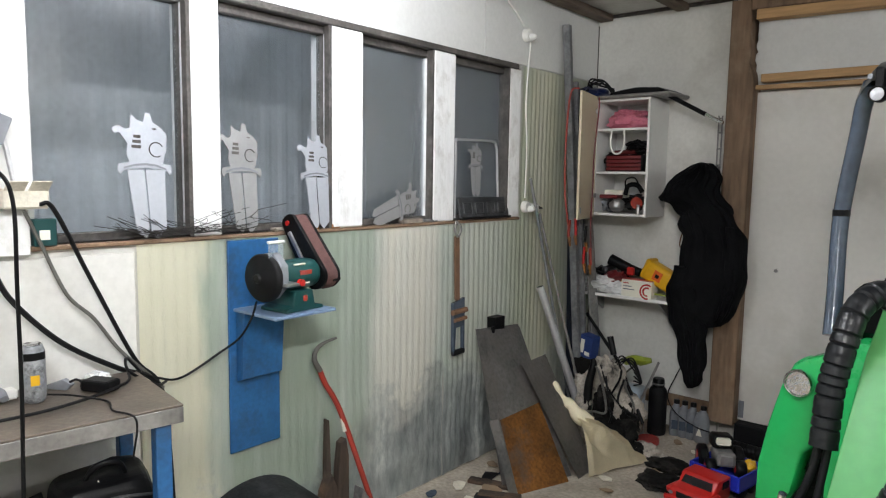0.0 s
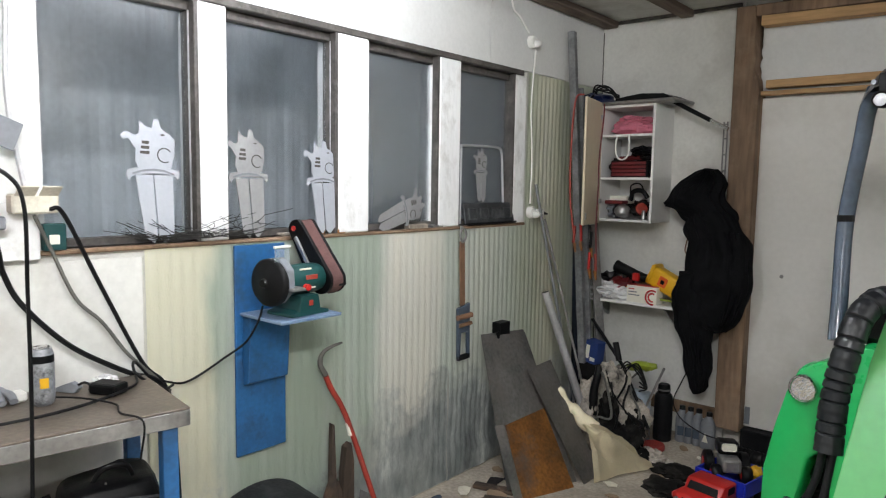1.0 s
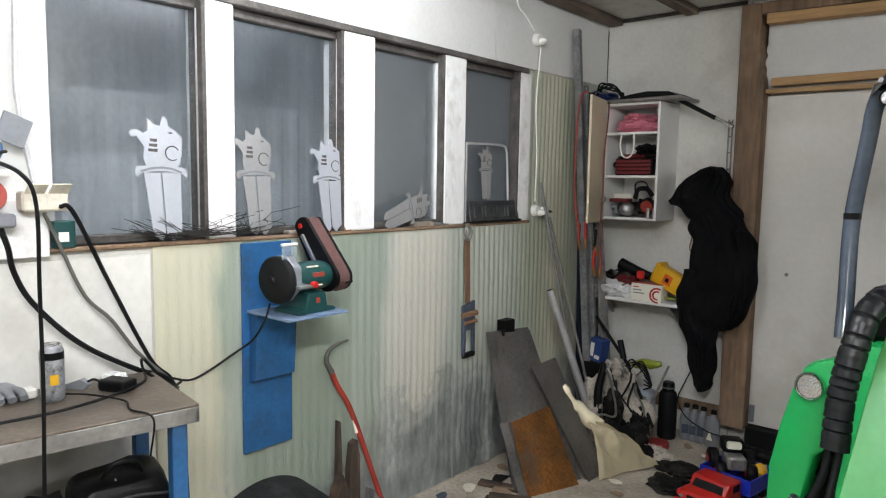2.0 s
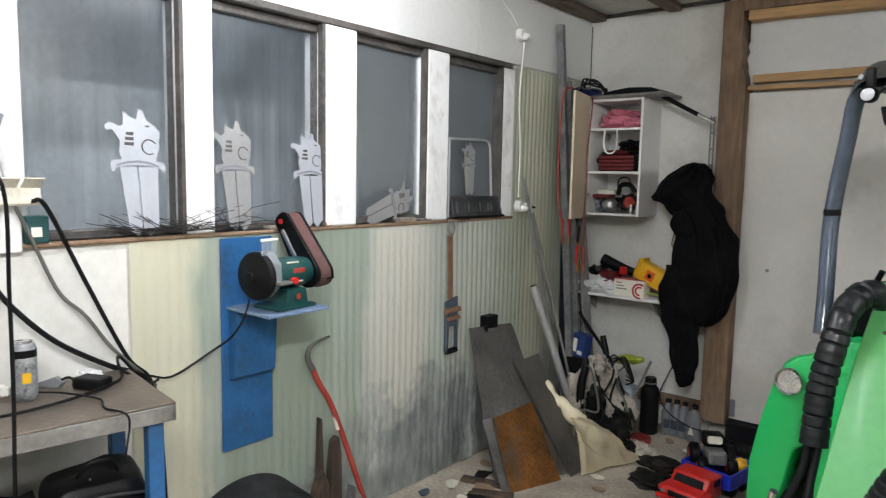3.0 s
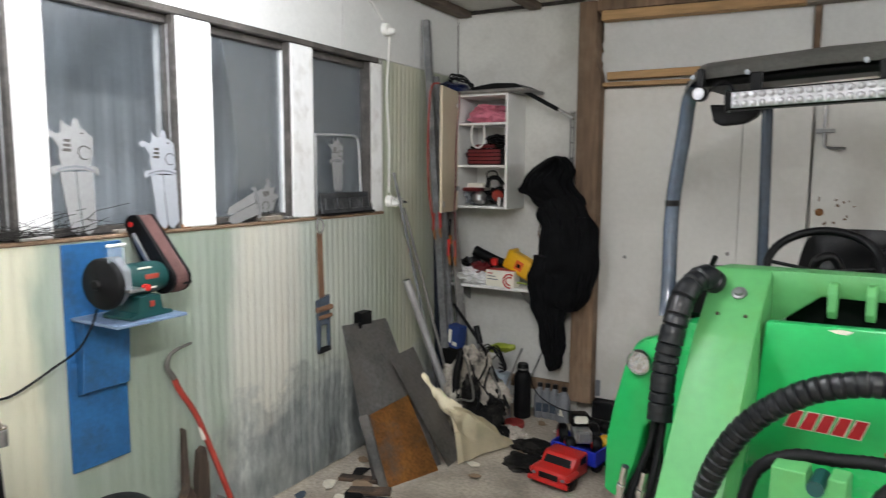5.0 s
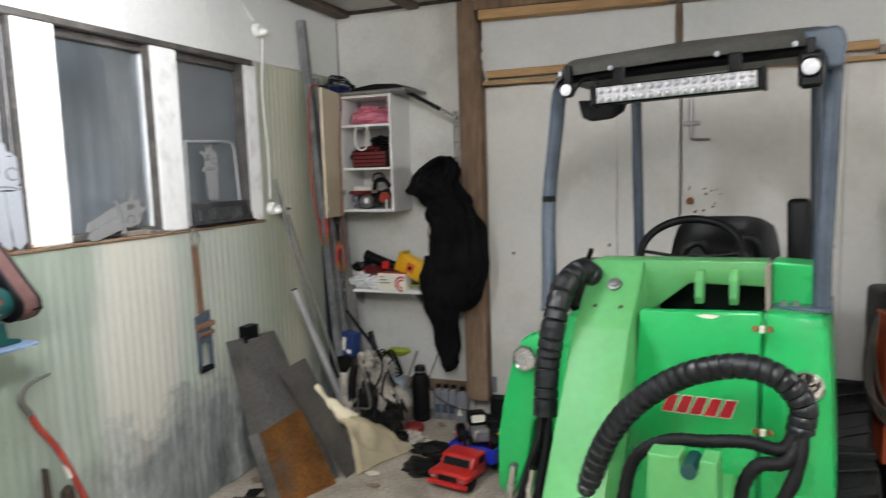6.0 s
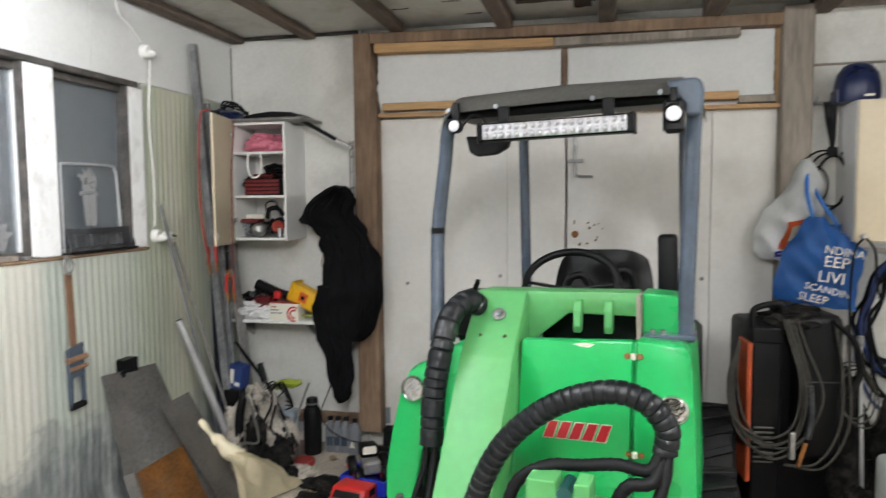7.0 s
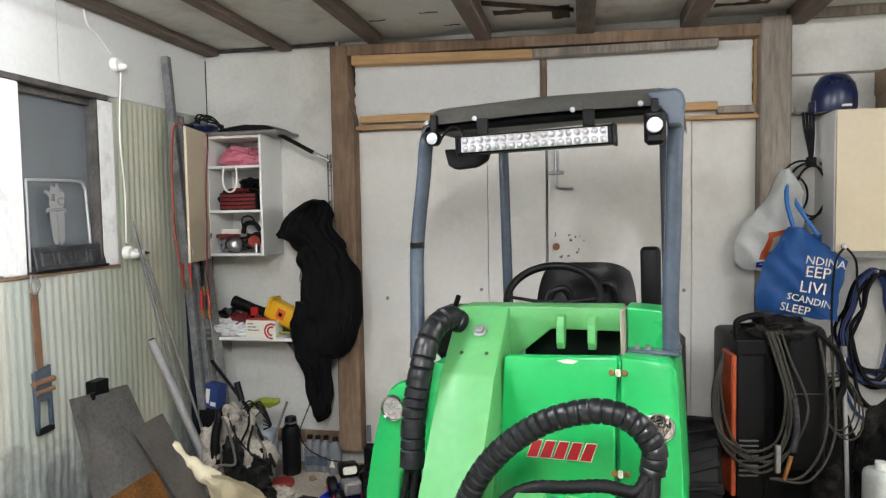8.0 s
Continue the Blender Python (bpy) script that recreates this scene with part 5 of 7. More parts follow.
cl = thing("spring_clamp", "small grey clamp on the bench", "clamp", pose(0.13, -3.65, 0.8505, 0, 0, 30))
part("jaw", prism([(-0.05, 0.0), (0.03, 0.0), (0.05, 0.02), (0.02, 0.035), (-0.04, 0.012)], 0.02, "y", bevel=0.003), M_GREYP, cl)
part("handle", tube(spline([(0.03, 0.01, 0.02), (0.06, 0.01, 0.035), (0.08, 0.02, 0.02), (0.06, 0.03, 0.008)], 5), 0.004, 6), M_CORD, cl)
gl = thing("work_glove", "grey work gloves with white cuff on the bench", "glove", pose(0.06, -3.83, 0.8505))
part("palm", lump((0.0, 0, 0.022), (0.06, 0.04, 0.022), 3, 0.2), M_GREYP, gl, "", True)
for k in range(3):
    part("finger", tube(spline([(0.03, -0.03 + 0.025 * k, 0.03), (0.07, -0.03 + 0.03 * k, 0.028), (0.10, -0.03 + 0.03 * k, 0.015)], 4), 0.012, 8), M_GREYP, gl, "", True)
part("cuff", box(0.03, 0.075, 0.03, 0.075, 0.0, 0.03, 0.006), M_WHITEP, gl, "white cuff")
solo("bolt_bits", lump((0, 0, 0.012), (0.05, 0.03, 0.014), 8, 0.6, 4), M_CLEAR, "small crumpled plastic bag on the bench", "plastic bag", pose(0.12, -3.52, 0.8505))

tb = thing("tool_bag", "black zipped tool bag on the bench shelf", "tool bag", BM @ pose(-0.20, -0.178, 0.4155) @ Matrix.Diagonal((0.66, 0.64, 1.0, 1)))
bag_bm = box(-0.165, 0.17, -0.20, 0.20, 0.0, 0.205, 0.045, seg=3)
bmesh.ops.subdivide_edges(bag_bm, edges=bag_bm.edges[:], cuts=3, use_grid_fill=True)
for v in bag_bm.verts:
    v.co += 0.022 * noise.noise_vector(v.co * 8)
    v.co.z = max(v.co.z, 0.0)
part("bag_body", bag_bm, M_BLACK, tb, "", True)
for bz in (0.05, 0.16):
    part("zip", tube(spline([(0.185, -0.17, bz), (0.19, 0.0, bz + 0.012), (0.185, 0.17, bz - 0.006)], 8), 0.005, 6), M_WORNBLACK, tb)
part("bag_handle", tube(spline([(0.05, -0.10, 0.19), (0.09, -0.05, 0.25), (0.09, 0.05, 0.25), (0.05, 0.10, 0.19)], 6), 0.010, 8), M_BLACK, tb, "", True)
part("bag_strap", tube(spline([(0.10, -0.04, 0.21), (0.16, -0.03, 0.15), (0.175, -0.02, 0.03)], 6), 0.006, 6), M_GREYCORD, tb, "", True)
rg = thing("red_tool_pile", "red and black power tools piled on the bench shelf", "tools", BM @ pose(-0.20, -0.44, 0.4155))
part("tool", lump((0, 0.05, 0.08), (0.11, 0.12, 0.09), 2, 0.5, 2.5), M_BLACK, rg, "", True)
part("tool", tube([(0.06, -0.06, 0.05), (0.12, 0.10, 0.16)], 0.022, 10), M_REDP, rg, "", True)
part("tool", tube([(0.08, -0.10, 0.10), (0.10, 0.03, 0.18)], 0.018, 10), M_REDP, rg, "", True)
part("tool", lump((0.03, -0.12, 0.07), (0.10, 0.08, 0.09), 6, 0.5, 2.5), M_DARKCLOTH, rg, "", True)

# electric boxes by the near window and their cables
eb = thing("distribution_board", "wall board with blue and red industrial sockets", "power board", pose(0.012, -3.80, 1.42))
part("mount_board", box(0.0, 0.02, -0.2, 0.13, -0.16, 0.02, 0.003), M_POSTW, eb, "white mounting board")
part("twin_socket", box(0.02, 0.075, 0.04, 0.17, -0.015, 0.045, 0.006), M_CREAM, eb, "cream twin socket with open flaps")
for k in range(2):
    part("socket_flap", box(0.0, 0.055, -0.028, 0.028, 0, 0.005, 0.002), M_CREAM, eb, m=pose(0.07, 0.075 + 0.065 * k, 0.035, 0, -35, 0))
part("red_socket", lathe([(0, 0.10), (0.045, 0.10), (0.05, 0.08), (0.042, 0.06), (0.042, 0.0), (0, 0)], 20, m=pose(0.02, -0.055, 0.02, 0, 80, 0)), M_REDBAR, eb, "red industrial plug socket", True)
part("blue_socket", lathe([(0, 0.10), (0.040, 0.10), (0.045, 0.08), (0.038, 0.06), (0.038, 0.0), (0, 0)], 20, m=pose(0.02, -0.055, 0.15, 0, 80, 0)), M_BLUE, eb, "blue industrial plug socket", True)
part("white_housing", box(0.0, 0.06, -0.09, 0.02, 0.085, 0.11, 0.006), M_WHITEP, eb)
part("black_base", box(0.0, 0.09, -0.09, 0.02, -0.06, -0.02, 0.006), M_GREYP, eb)
part("grey_flap", prism([(0.0, 0.20), (0.075, 0.17), (0.105, 0.25), (0.03, 0.28)], 0.012, "x", bevel=0.002), M_GREYP, eb, "grey plastic cover flap", m=pose(0.05, -0.02, 0))
gb = solo("small_green_box", box(-0.02, 0.03, -0.033, 0.033, 0, 0.085, 0.003), M_TEAL, "small green carton standing on the sill", "carton", pose(0.0, -3.625, SILL + 0.0))
part("carton_label", box(0.0302, 0.031, -0.018, 0.012, 0.02, 0.05), M_CREAMINK, gb)
cord("conduit_pipe", [(0.018, -3.745, 2.62), (0.02, -3.735, 2.1), (0.018, -3.74, 1.75), (0.02, -3.70, 1.46)], 0.008, M_ALU, "thin painted conduit on the wall", "conduit")
cord("hanging_cable", [(0.10, -3.80, 1.58), (0.35, -3.93, 1.56), (0.58, -3.92, 1.52), (0.62, -3.90, 1.45), (0.62, -3.90, 1.25), (0.63, -3.905, 1.0), (0.62, -3.91, 0.7), (0.63, -3.92, 0.3), (0.60, -3.95, FLOOR + 0.012), (0.5, -4.2, FLOOR + 0.012)], 0.005, M_CORD, "black cable hanging past the bench")
cord("thick_cable", [(0.09, -3.82, 1.36), (0.08, -3.80, 1.30), (0.06, -3.78, 1.22), (0.055, -3.73, 1.12), (0.06, -3.60, 0.975), (0.07, -3.43, 0.86), (0.075, -3.33, 0.81), (0.06, -3.27, 0.70), (0.06, -3.26, 0.33), (0.09, -3.27, FLOOR + 0.011)], 0.0085, M_CORD, "thick black cable hanging along the wall")
cord("black_cable", [(0.09, -3.66, 1.42), (0.09, -3.62, 1.40), (0.05, -3.50, 1.16), (0.05, -3.37, 0.88), (0.06, -3.29, 0.77), (0.05, -3.25, 0.5), (0.07, -3.24, FLOOR + 0.008)], 0.007, M_CORD, "black cable hanging along the wall")
cord("grey_cable", [(0.08, -3.70, 1.40), (0.05, -3.65, 1.30), (0.05, -3.58, 1.13), (0.05, -3.50, 1.04), (0.05, -3.42, 0.92), (0.06, -3.33, 0.82), (0.07, -3.28, 0.76)], 0.006, M_GREYCORD, "thin grey cable hanging along the wall")
cord("black_cord_loop", [(0.08, -3.36, 0.83), (0.10, -3.42, 0.90), (0.16, -3.44, 0.87), (0.14, -3.34, 0.80), (0.07, -3.27, 0.78)], 0.005, M_CORD, "loop of thin black cord by the bench")
cord("thin_cable", [(0.16, -3.70, 0.856), (0.28, -3.66, 0.87), (0.36, -3.60, 0.856), (0.44, -3.62, 0.853), (0.535, -3.60, 0.845), (0.535, -3.61, 0.74)], 0.003, M_CORD, "thin black cord over the bench edge")

# ---- the corner: cabinet, shelf, jacket, steel, floor clutter ----
cab = thing("wall_cabinet", "white open wall cabinet with beige door ajar", "cabinet", pose(0, 0, 0))
CX0, CX1, CZ0, CZ1, CY = 0.162, 0.541, 1.283, 2.042, -0.30
part("side_panel", box(CX0, CX0 + 0.016, CY, -0.001, CZ0, CZ1, 0.001), M_CABWHITE, cab)
part("side_panel", box(CX1 - 0.016, CX1, CY, -0.001, CZ0, CZ1, 0.001), M_CABWHITE, cab)
for z in (CZ0, 1.558, 1.838, CZ1 - 0.016):
    part("shelf_board", box(CX0 + 0.0165, CX1 - 0.0165, CY + 0.002, -0.012, z, z + 0.016, 0.001), M_CABWHITE, cab)
part("back_panel", box(CX0 + 0.0165, CX1 - 0.0165, -0.011, -0.002, CZ0, CZ1), M_CABWHITE, cab)
dr = part("door", box(0, 0.016, -0.375, 0, CZ0 - 0.015, CZ1 + 0.02, 0.002), M_CABBEIGE, cab, "beige cabinet door, wide open")
dr.matrix_basis = pose(CX0 - 0.002, CY - 0.003, 0, 0, 0, 13)
part("door_latch", box(0.017, 0.024, -0.35, -0.34, CZ0 + 0.02, CZ0 + 0.06, 0.001), M_STEEL, dr)
for z in (1.40, 1.95):
    part("hinge", box(0.017, 0.03, -0.05, -0.005, z, z + 0.03, 0.003), M_STEEL, dr)

# contents
pk = thing("pink_bundle", "crumpled pink cloth bundle on the cabinet shelf", "cloth", pose(0.355, -0.16, 1.855))
part("cloth_fold", lump((-0.03, 0, 0.045), (0.13, 0.10, 0.055), 4, 0.35, 2.2), M_PINK, pk, "", True)
part("cloth_fold", lump((0.08, -0.04, 0.03), (0.08, 0.07, 0.04), 9, 0.35, 2.2), M_PINK, pk, "", True)
cs = thing("tool_case", "dark red slotted tool case on the cabinet shelf", "tool case", pose(0.36, -0.17, 1.5745))
part("case_body", box(-0.13, 0.13, -0.10, 0.09, 0.0, 0.11, 0.006), M_BLACK, cs)
for k in range(4):
    part("drawer_front", box(-0.12, 0.12, -0.106, -0.100, 0.008 + k * 0.025, 0.028 + k * 0.025, 0.003), M_MAROON, cs, "dark red drawer")
part("tool", tube([(-0.10, -0.02, 0.125), (0.06, -0.05, 0.13)], 0.016, 10), M_MAROON, cs, "", True)
part("tool", lump((0.05, 0.0, 0.135), (0.08, 0.06, 0.028), 3, 0.5, 3), M_DARKCLOTH, cs, "", True)
cord("white_loop", [(0.29, -0.31, 1.845), (0.285, -0.315, 1.76), (0.305, -0.316, 1.70), (0.345, -0.316, 1.69), (0.375, -0.315, 1.73), (0.375, -0.31, 1.845)], 0.006, M_WHITEP, "white plastic loop hanging in the cabinet", "strap")
sw = thing("circular_saw", "black and dull red power saw on the cabinet shelf", "power tool", pose(0.42, -0.18, 1.3015))
part("saw_body", lump((0.0, 0.0, 0.07), (0.085, 0.07, 0.05), 2, 0.7, 3.4), M_BLACK, sw, "", True)
part("saw_guard", lathe([(0.014, -0.010), (0.036, -0.010), (0.041, 0), (0.036, 0.010), (0.014, 0.010)], 24, m=pose(0.035, -0.075, 0.07, 78, 0, 48)), M_REDBAR, sw, "dull red blade guard", True)
part("saw_grip", tube(spline([(0.04, 0.0, 0.14), (0.0, 0.0, 0.185), (-0.06, 0.0, 0.18), (-0.08, 0, 0.12)], 6), 0.016, 8), M_BLACK, sw, "", True)
part("saw_cord", tube(spline([(-0.08, 0.0, 0.15), (-0.05, -0.06, 0.22), (0.02, -0.08, 0.23), (0.06, -0.09, 0.17)], 6), 0.005, 6), M_CORD, sw, "", True)
gd = thing("angle_grinder", "dark angle grinder on the cabinet shelf", "power tool", pose(0.26, -0.19, 1.3015))
part("grinder_body", tube([(-0.06, 0.03, 0.05), (0.06, -0.06, 0.055)], 0.035, 12), M_BLACK, gd, "", True)
part("grinder_head", lump((0.06, -0.07, 0.05), (0.05, 0.045, 0.045), 5, 0.2, 2), M_STEEL, gd, "", True)
part("parcel", box(-0.07, 0.06, 0.0, 0.12, 0.09, 0.15, 0.006), M_CREAMINK, gd, "pale carton")
part("parcel", box(-0.06, 0.07, -0.09, 0.0, 0.095, 0.12, 0.006), M_MAROON, gd)
for k in range(2):
    s_ = thing("socket_bit", "short steel socket standing on the cabinet shelf", "socket bit", pose(0.475 + 0.04 * k, -0.27, 1.3015), "socket bits")
    part("sleeve", lathe([(0.014, 0), (0.014, 0.04), (0.011, 0.045), (0.011, 0.06), (0, 0.06)], 12), M_STEEL, s_, "", True)

# on top of the cabinet
tr_ = thing("black_tray", "flat black trays stacked on the cabinet", "tray", pose(0.40, -0.18, CZ1 + 0.001, 0, 0, -3))
part("tray_base", box(-0.26, 0.28, -0.15, 0.16, 0.0, 0.022, 0.008), M_DARKSTEEL, tr_)
part("tray_top", prism([(-0.14, 0.022), (0.22, 0.022), (0.25, 0.03), (0.20, 0.052), (0.05, 0.062), (-0.05, 0.052), (-0.13, 0.04)], 0.24, "y", bevel=0.004), M_BLACK, tr_, m=pose(0, -0.13, 0))
lb = thing("led_batten", "slim black LED batten with a silver tip on the cabinet", "lamp", pose(0, 0, 0))
part("batten", tube([(0.58, -0.20, 2.072), (0.85, -0.20, 1.925)], 0.014, 10), M_BLACK, lb, "", True)
part("silver_tip", tube([(0.85, -0.20, 1.925), (0.955, -0.20, 1.868)], 0.013, 10), M_CHROME, lb, "bright silver tip", True)
cbg = thing("blue_bag", "dark blue bag and cables on the cabinet", "bag", pose(0.16, -0.22, CZ1 + 0.002))
part("bag_body", lump((-0.06, -0.02, 0.04), (0.10, 0.12, 0.05), 3, 0.4, 2), M_NAVY, cbg, "", True)
for k in range(5):
    a = k * 1.1
    part("cable_loop", tube(spline([(-0.08 + 0.02 * k, -0.06, 0.04), (-0.06, -0.05 + 0.03 * math.sin(a), 0.12 + 0.02 * math.cos(a)), (0.02, -0.02, 0.11 + 0.02 * math.sin(a)), (0.09, 0.0, 0.03 + 0.01 * k)], 6), 0.006, 6), M_CORD, cbg, "", True)
hs = thing("hook_strip", "thin black hook strip on the wall", "hook", pose(0.868, -0.012, 0))
for dx in (0, 0.022):
    part("strip_rail", box(dx - 0.003, dx + 0.003, -0.004, 0.008, 1.55, 1.93), M_DARKSTEEL, hs)
for z in (1.62, 1.72, 1.82, 1.91):
    part("strip_rung", box(-0.003, 0.025, -0.003, 0.006, z, z + 0.008), M_DARKSTEEL, hs)
part("hook_arm", tube(spline([(0.01, 0.0, 1.62), (0.01, -0.10, 1.60), (0.01, -0.15, 1.62)], 5), 0.006, 8), M_DARKSTEEL, hs, "", True)

# the hanging jacket: hood, body, one long sleeve
jk = thing("hooded_jacket", "black hooded jacket hanging on the wall hook", "jacket", pose(0, 0, 0))
def rings(rows, y, d, sub=7):
    """rows of (z, left, right, depth scale), filled in between."""
    out = []
    for (z0, a0, b0, e0), (z1, a1, b1, e1) in zip(rows, rows[1:]):
        for k in range(sub):
            f = k / sub
            a, b, z, e = a0 + (a1 - a0) * f, b0 + (b1 - b0) * f, z0 + (z1 - z0) * f, e0 + (e1 - e0) * f
            out.append((((a + b) / 2, y, z), (b - a) / 2, d * e))
    z, a, b, e = rows[-1]
    out.append((((a + b) / 2, y, z), (b - a) / 2, d * e))
    return out


part("hood", loft(rings([(1.625, 0.825, 0.895, 0.4), (1.60, 0.77, 0.93, 0.8), (1.55, 0.69, 0.955, 1.0), (1.48, 0.615, 0.968, 1.1), (1.435, 0.583, 0.975, 1.1), (1.40, 0.60, 0.985, 1.0), (1.365, 0.67, 1.0, 0.9), (1.31, 0.735, 1.02, 0.8)], -0.19, 0.11), 64, 0.030, 8, 2, 0.035), M_JACKET, jk, "", True)
part("body", loft(rings([(1.36, 0.76, 0.99, 0.7), (1.27, 0.745, 1.07, 0.9), (1.17, 0.748, 1.118, 1.0), (0.95, 0.73, 1.128, 1.1), (0.82, 0.71, 1.105, 1.0), (0.74, 0.705, 1.075, 0.9), (0.66, 0.80, 1.035, 0.8), (0.635, 0.93, 1.0, 0.5)], -0.20, 0.105), 80, 0.034, 7.5, 5, 0.034), M_JACKET, jk, "", True)
part("sleeve", loft(rings([(0.99, 0.73, 0.90, 0.9), (0.85, 0.70, 0.91, 1.0), (0.765, 0.685, 0.92, 1.0), (0.64, 0.725, 0.93, 0.9), (0.47, 0.77, 0.94, 0.85), (0.35, 0.80, 0.94, 0.8), (0.27, 0.83, 0.93, 0.7), (0.235, 0.86, 0.91, 0.4)], -0.235, 0.085), 64, 0.026, 9, 7, 0.02), M_JACKET, jk, "", True)
part("sleeve", loft(rings([(1.25, 0.98, 1.10, 0.8), (1.10, 1.0, 1.125, 1.0), (0.90, 1.01, 1.13, 1.0), (0.76, 0.99, 1.09, 0.8), (0.68, 0.98, 1.04, 0.5)], -0.255, 0.06), 40, 0.014, 9, 11, 0.02), M_JACKET, jk, "", True)
cord("dangling_cord", [(0.72, -0.16, 1.36), (0.735, -0.17, 1.22), (0.72, -0.17, 1.12), (0.74, -0.17, 1.08)], 0.004, M_CANVASROPE, "brown cord hanging beside the jacket", "cord")
cord("jacket_lead", [(0.835, -0.15, 0.50), (0.80, -0.16, 0.40), (0.74, -0.18, 0.25), (0.72, -0.24, 0.14), (0.80, -0.30, 0.06), (0.93, -0.30, 0.0), (1.02, -0.25, -0.03)], 0.004, M_CORD, "thin black lead hanging to the floor")

# shelf with its load
sh = thing("wall_shelf", "narrow white wall shelf", "shelf", pose(0, 0, 0))
part("shelf_board", box(0.02, 0.70, -0.27, -0.001, 0.735, 0.755, 0.002), M_CABWHITE, sh)
for x in (0.12, 0.60):
    part("shelf_bracket", prism([(-0.002, 0.735), (-0.20, 0.735), (-0.20, 0.727), (-0.012, 0.60), (-0.002, 0.60)], 0.012, "x"), M_STEEL, sh, m=pose(x, 0, 0))
pb = thing("plastic_bag", "crumpled clear plastic bags on the shelf", "plastic bag", pose(0.21, -0.19, 0.756))
part("bag_lump", lump((-0.02, 0.0, 0.055), (0.14, 0.09, 0.06), 3, 0.5, 2.6, 4), M_CLEAR, pb, "", False)
part("bag_lump", lump((0.10, -0.03, 0.04), (0.09, 0.07, 0.045), 7, 0.5, 2.6, 3), M_CLEAR, pb, "", False)
bx = thing("white_carton", "white carton with a red ring print on the shelf", "carton", pose(0.488, -0.225, 0.7555, 0, 0, -4))
part("carton", box(-0.108, 0.105, -0.04, 0.05, 0.0, 0.112, 0.002), M_CREAMINK, bx)
part("carton_top", box(-0.106, 0.103, -0.038, 0.048, 0.112, 0.114), M_REDP, bx, "red printed top")
for r in (0.026, 0.046):
    part("print_ring", tube([Vector((0.075 + r * math.cos(a), -0.041, 0.045 + r * math.sin(a))) for a in [1.0 + 3.9 * k / 18 for k in range(19)]], 0.006, 6), M_REDP, bx)
for k in range(3):
    part("print_bar", box(-0.095, -0.055 + 0.02 * k, -0.0412, -0.0402, 0.085 - 0.02 * k, 0.092 - 0.02 * k), M_REDP if k == 0 else M_GREYP, bx)
yc = thing("yellow_case", "yellow plastic tool case tilted on the shelf", "tool case", pose(0.62, -0.19, 0.90, 0, 24, -6))
part("case_body", box(-0.125, 0.125, -0.05, 0.05, -0.065, 0.065, 0.018, seg=2), M_YELLOW, yc, "", True)
part("case_rim", box(-0.12, -0.085, -0.056, 0.056, -0.045, 0.075, 0.01), M_YELLOW, yc)
part("case_badge", box(-0.035, 0.025, -0.053, -0.049, -0.03, 0.035, 0.003), M_ORANGE, yc, "orange badge")
part("badge_mark", box(-0.018, 0.008, -0.0545, -0.0525, -0.012, 0.014, 0.002), M_BLACK, yc)
ct = thing("cordless_drill", "black and red cordless drill on the shelf", "power tool", pose(0.36, -0.15, 0.865))
part("drill_body", tube([(-0.12, 0.0, 0.11), (0.02, 0.0, 0.06), (0.10, 0.0, 0.04)], lambda u: 0.04 - 0.012 * u, 12), M_BLACK, ct, "", True)
part("drill_grip", tube([(-0.02, 0.0, 0.07), (0.0, 0.02, -0.05), (0.01, 0.02, -0.105)], 0.026, 10), M_BLACK, ct, "", True)
part("drill_trim", box(0.02, 0.07, -0.05, -0.02, 0.02, 0.075, 0.008), M_REDP, ct)
part("yellow_level", tube([(-0.12, -0.06, -0.0), (0.12, -0.06, -0.03)], 0.012, 8), M_YELLOW, ct, "yellow tool handle", True)
part("support_box", box(-0.10, 0.12, -0.02, 0.08, -0.109, -0.03, 0.004), M_DARKCLOTH, ct)
part("tool_jumble", lump((-0.16, 0.02, -0.02), (0.10, 0.08, 0.075), 7, 0.6, 2.6), M_BLACK, ct, "", True)
part("tool_jumble", lump((-0.05, -0.05, 0.0), (0.07, 0.05, 0.04), 12, 0.6, 2.6), M_MAROON, ct, "", True)
ln = solo("green_pencil", cyl((0.60, -0.24, 0.79), (0.70, -0.235, 0.785), 0.007, seg=8), M_LIME, "lime green marker on the shelf", "marker")

# more of what fills the cabinet and its neighbours; dark lumps added for its shaded inside
def soft_goods(name, label, category, c, r, material, seed):
    return solo(name, lump(c, r, seed, 0.45, 2.6, 4), material, label, category, smooth=True)


soft_goods("dark_bag_lump", "black tool bag lump added to darken the cabinet shelf", "tool roll", (0.232, -0.13, 1.64), (0.045, 0.10, 0.062), M_DARKCLOTH, 3)
soft_goods("grey_bag_lump", "grey bag lump added to fill the cabinet shelf", "mask", (0.228, -0.15, 1.365), (0.045, 0.09, 0.062), M_GREYP, 8)
soft_goods("dark_case_lump", "black lump added to darken the shelf over the tool case", "cable", (0.43, -0.20, 1.745), (0.075, 0.08, 0.032), M_BLACK, 14)
soft_goods("pink_cloth", "folded pink cloth on the cabinet shelf", "cloth", (0.33, -0.14, 1.94), (0.11, 0.10, 0.04), M_PINK, 21)

# red jump leads over the cabinet door
jl = thing("jump_leads", "red and black jump leads hung over the cabinet door", "jump leads", pose(0, 0, 0))
part("red_lead", tube(spline([(0.20, -0.60, 2.085), (0.165, -0.63, 2.07), (0.145, -0.63, 1.95), (0.135, -0.63, 1.7), (0.14, -0.63, 1.45), (0.16, -0.63, 1.30), (0.175, -0.63, 1.22)], 8), 0.006, 8), M_REDBAR, jl, "", True)
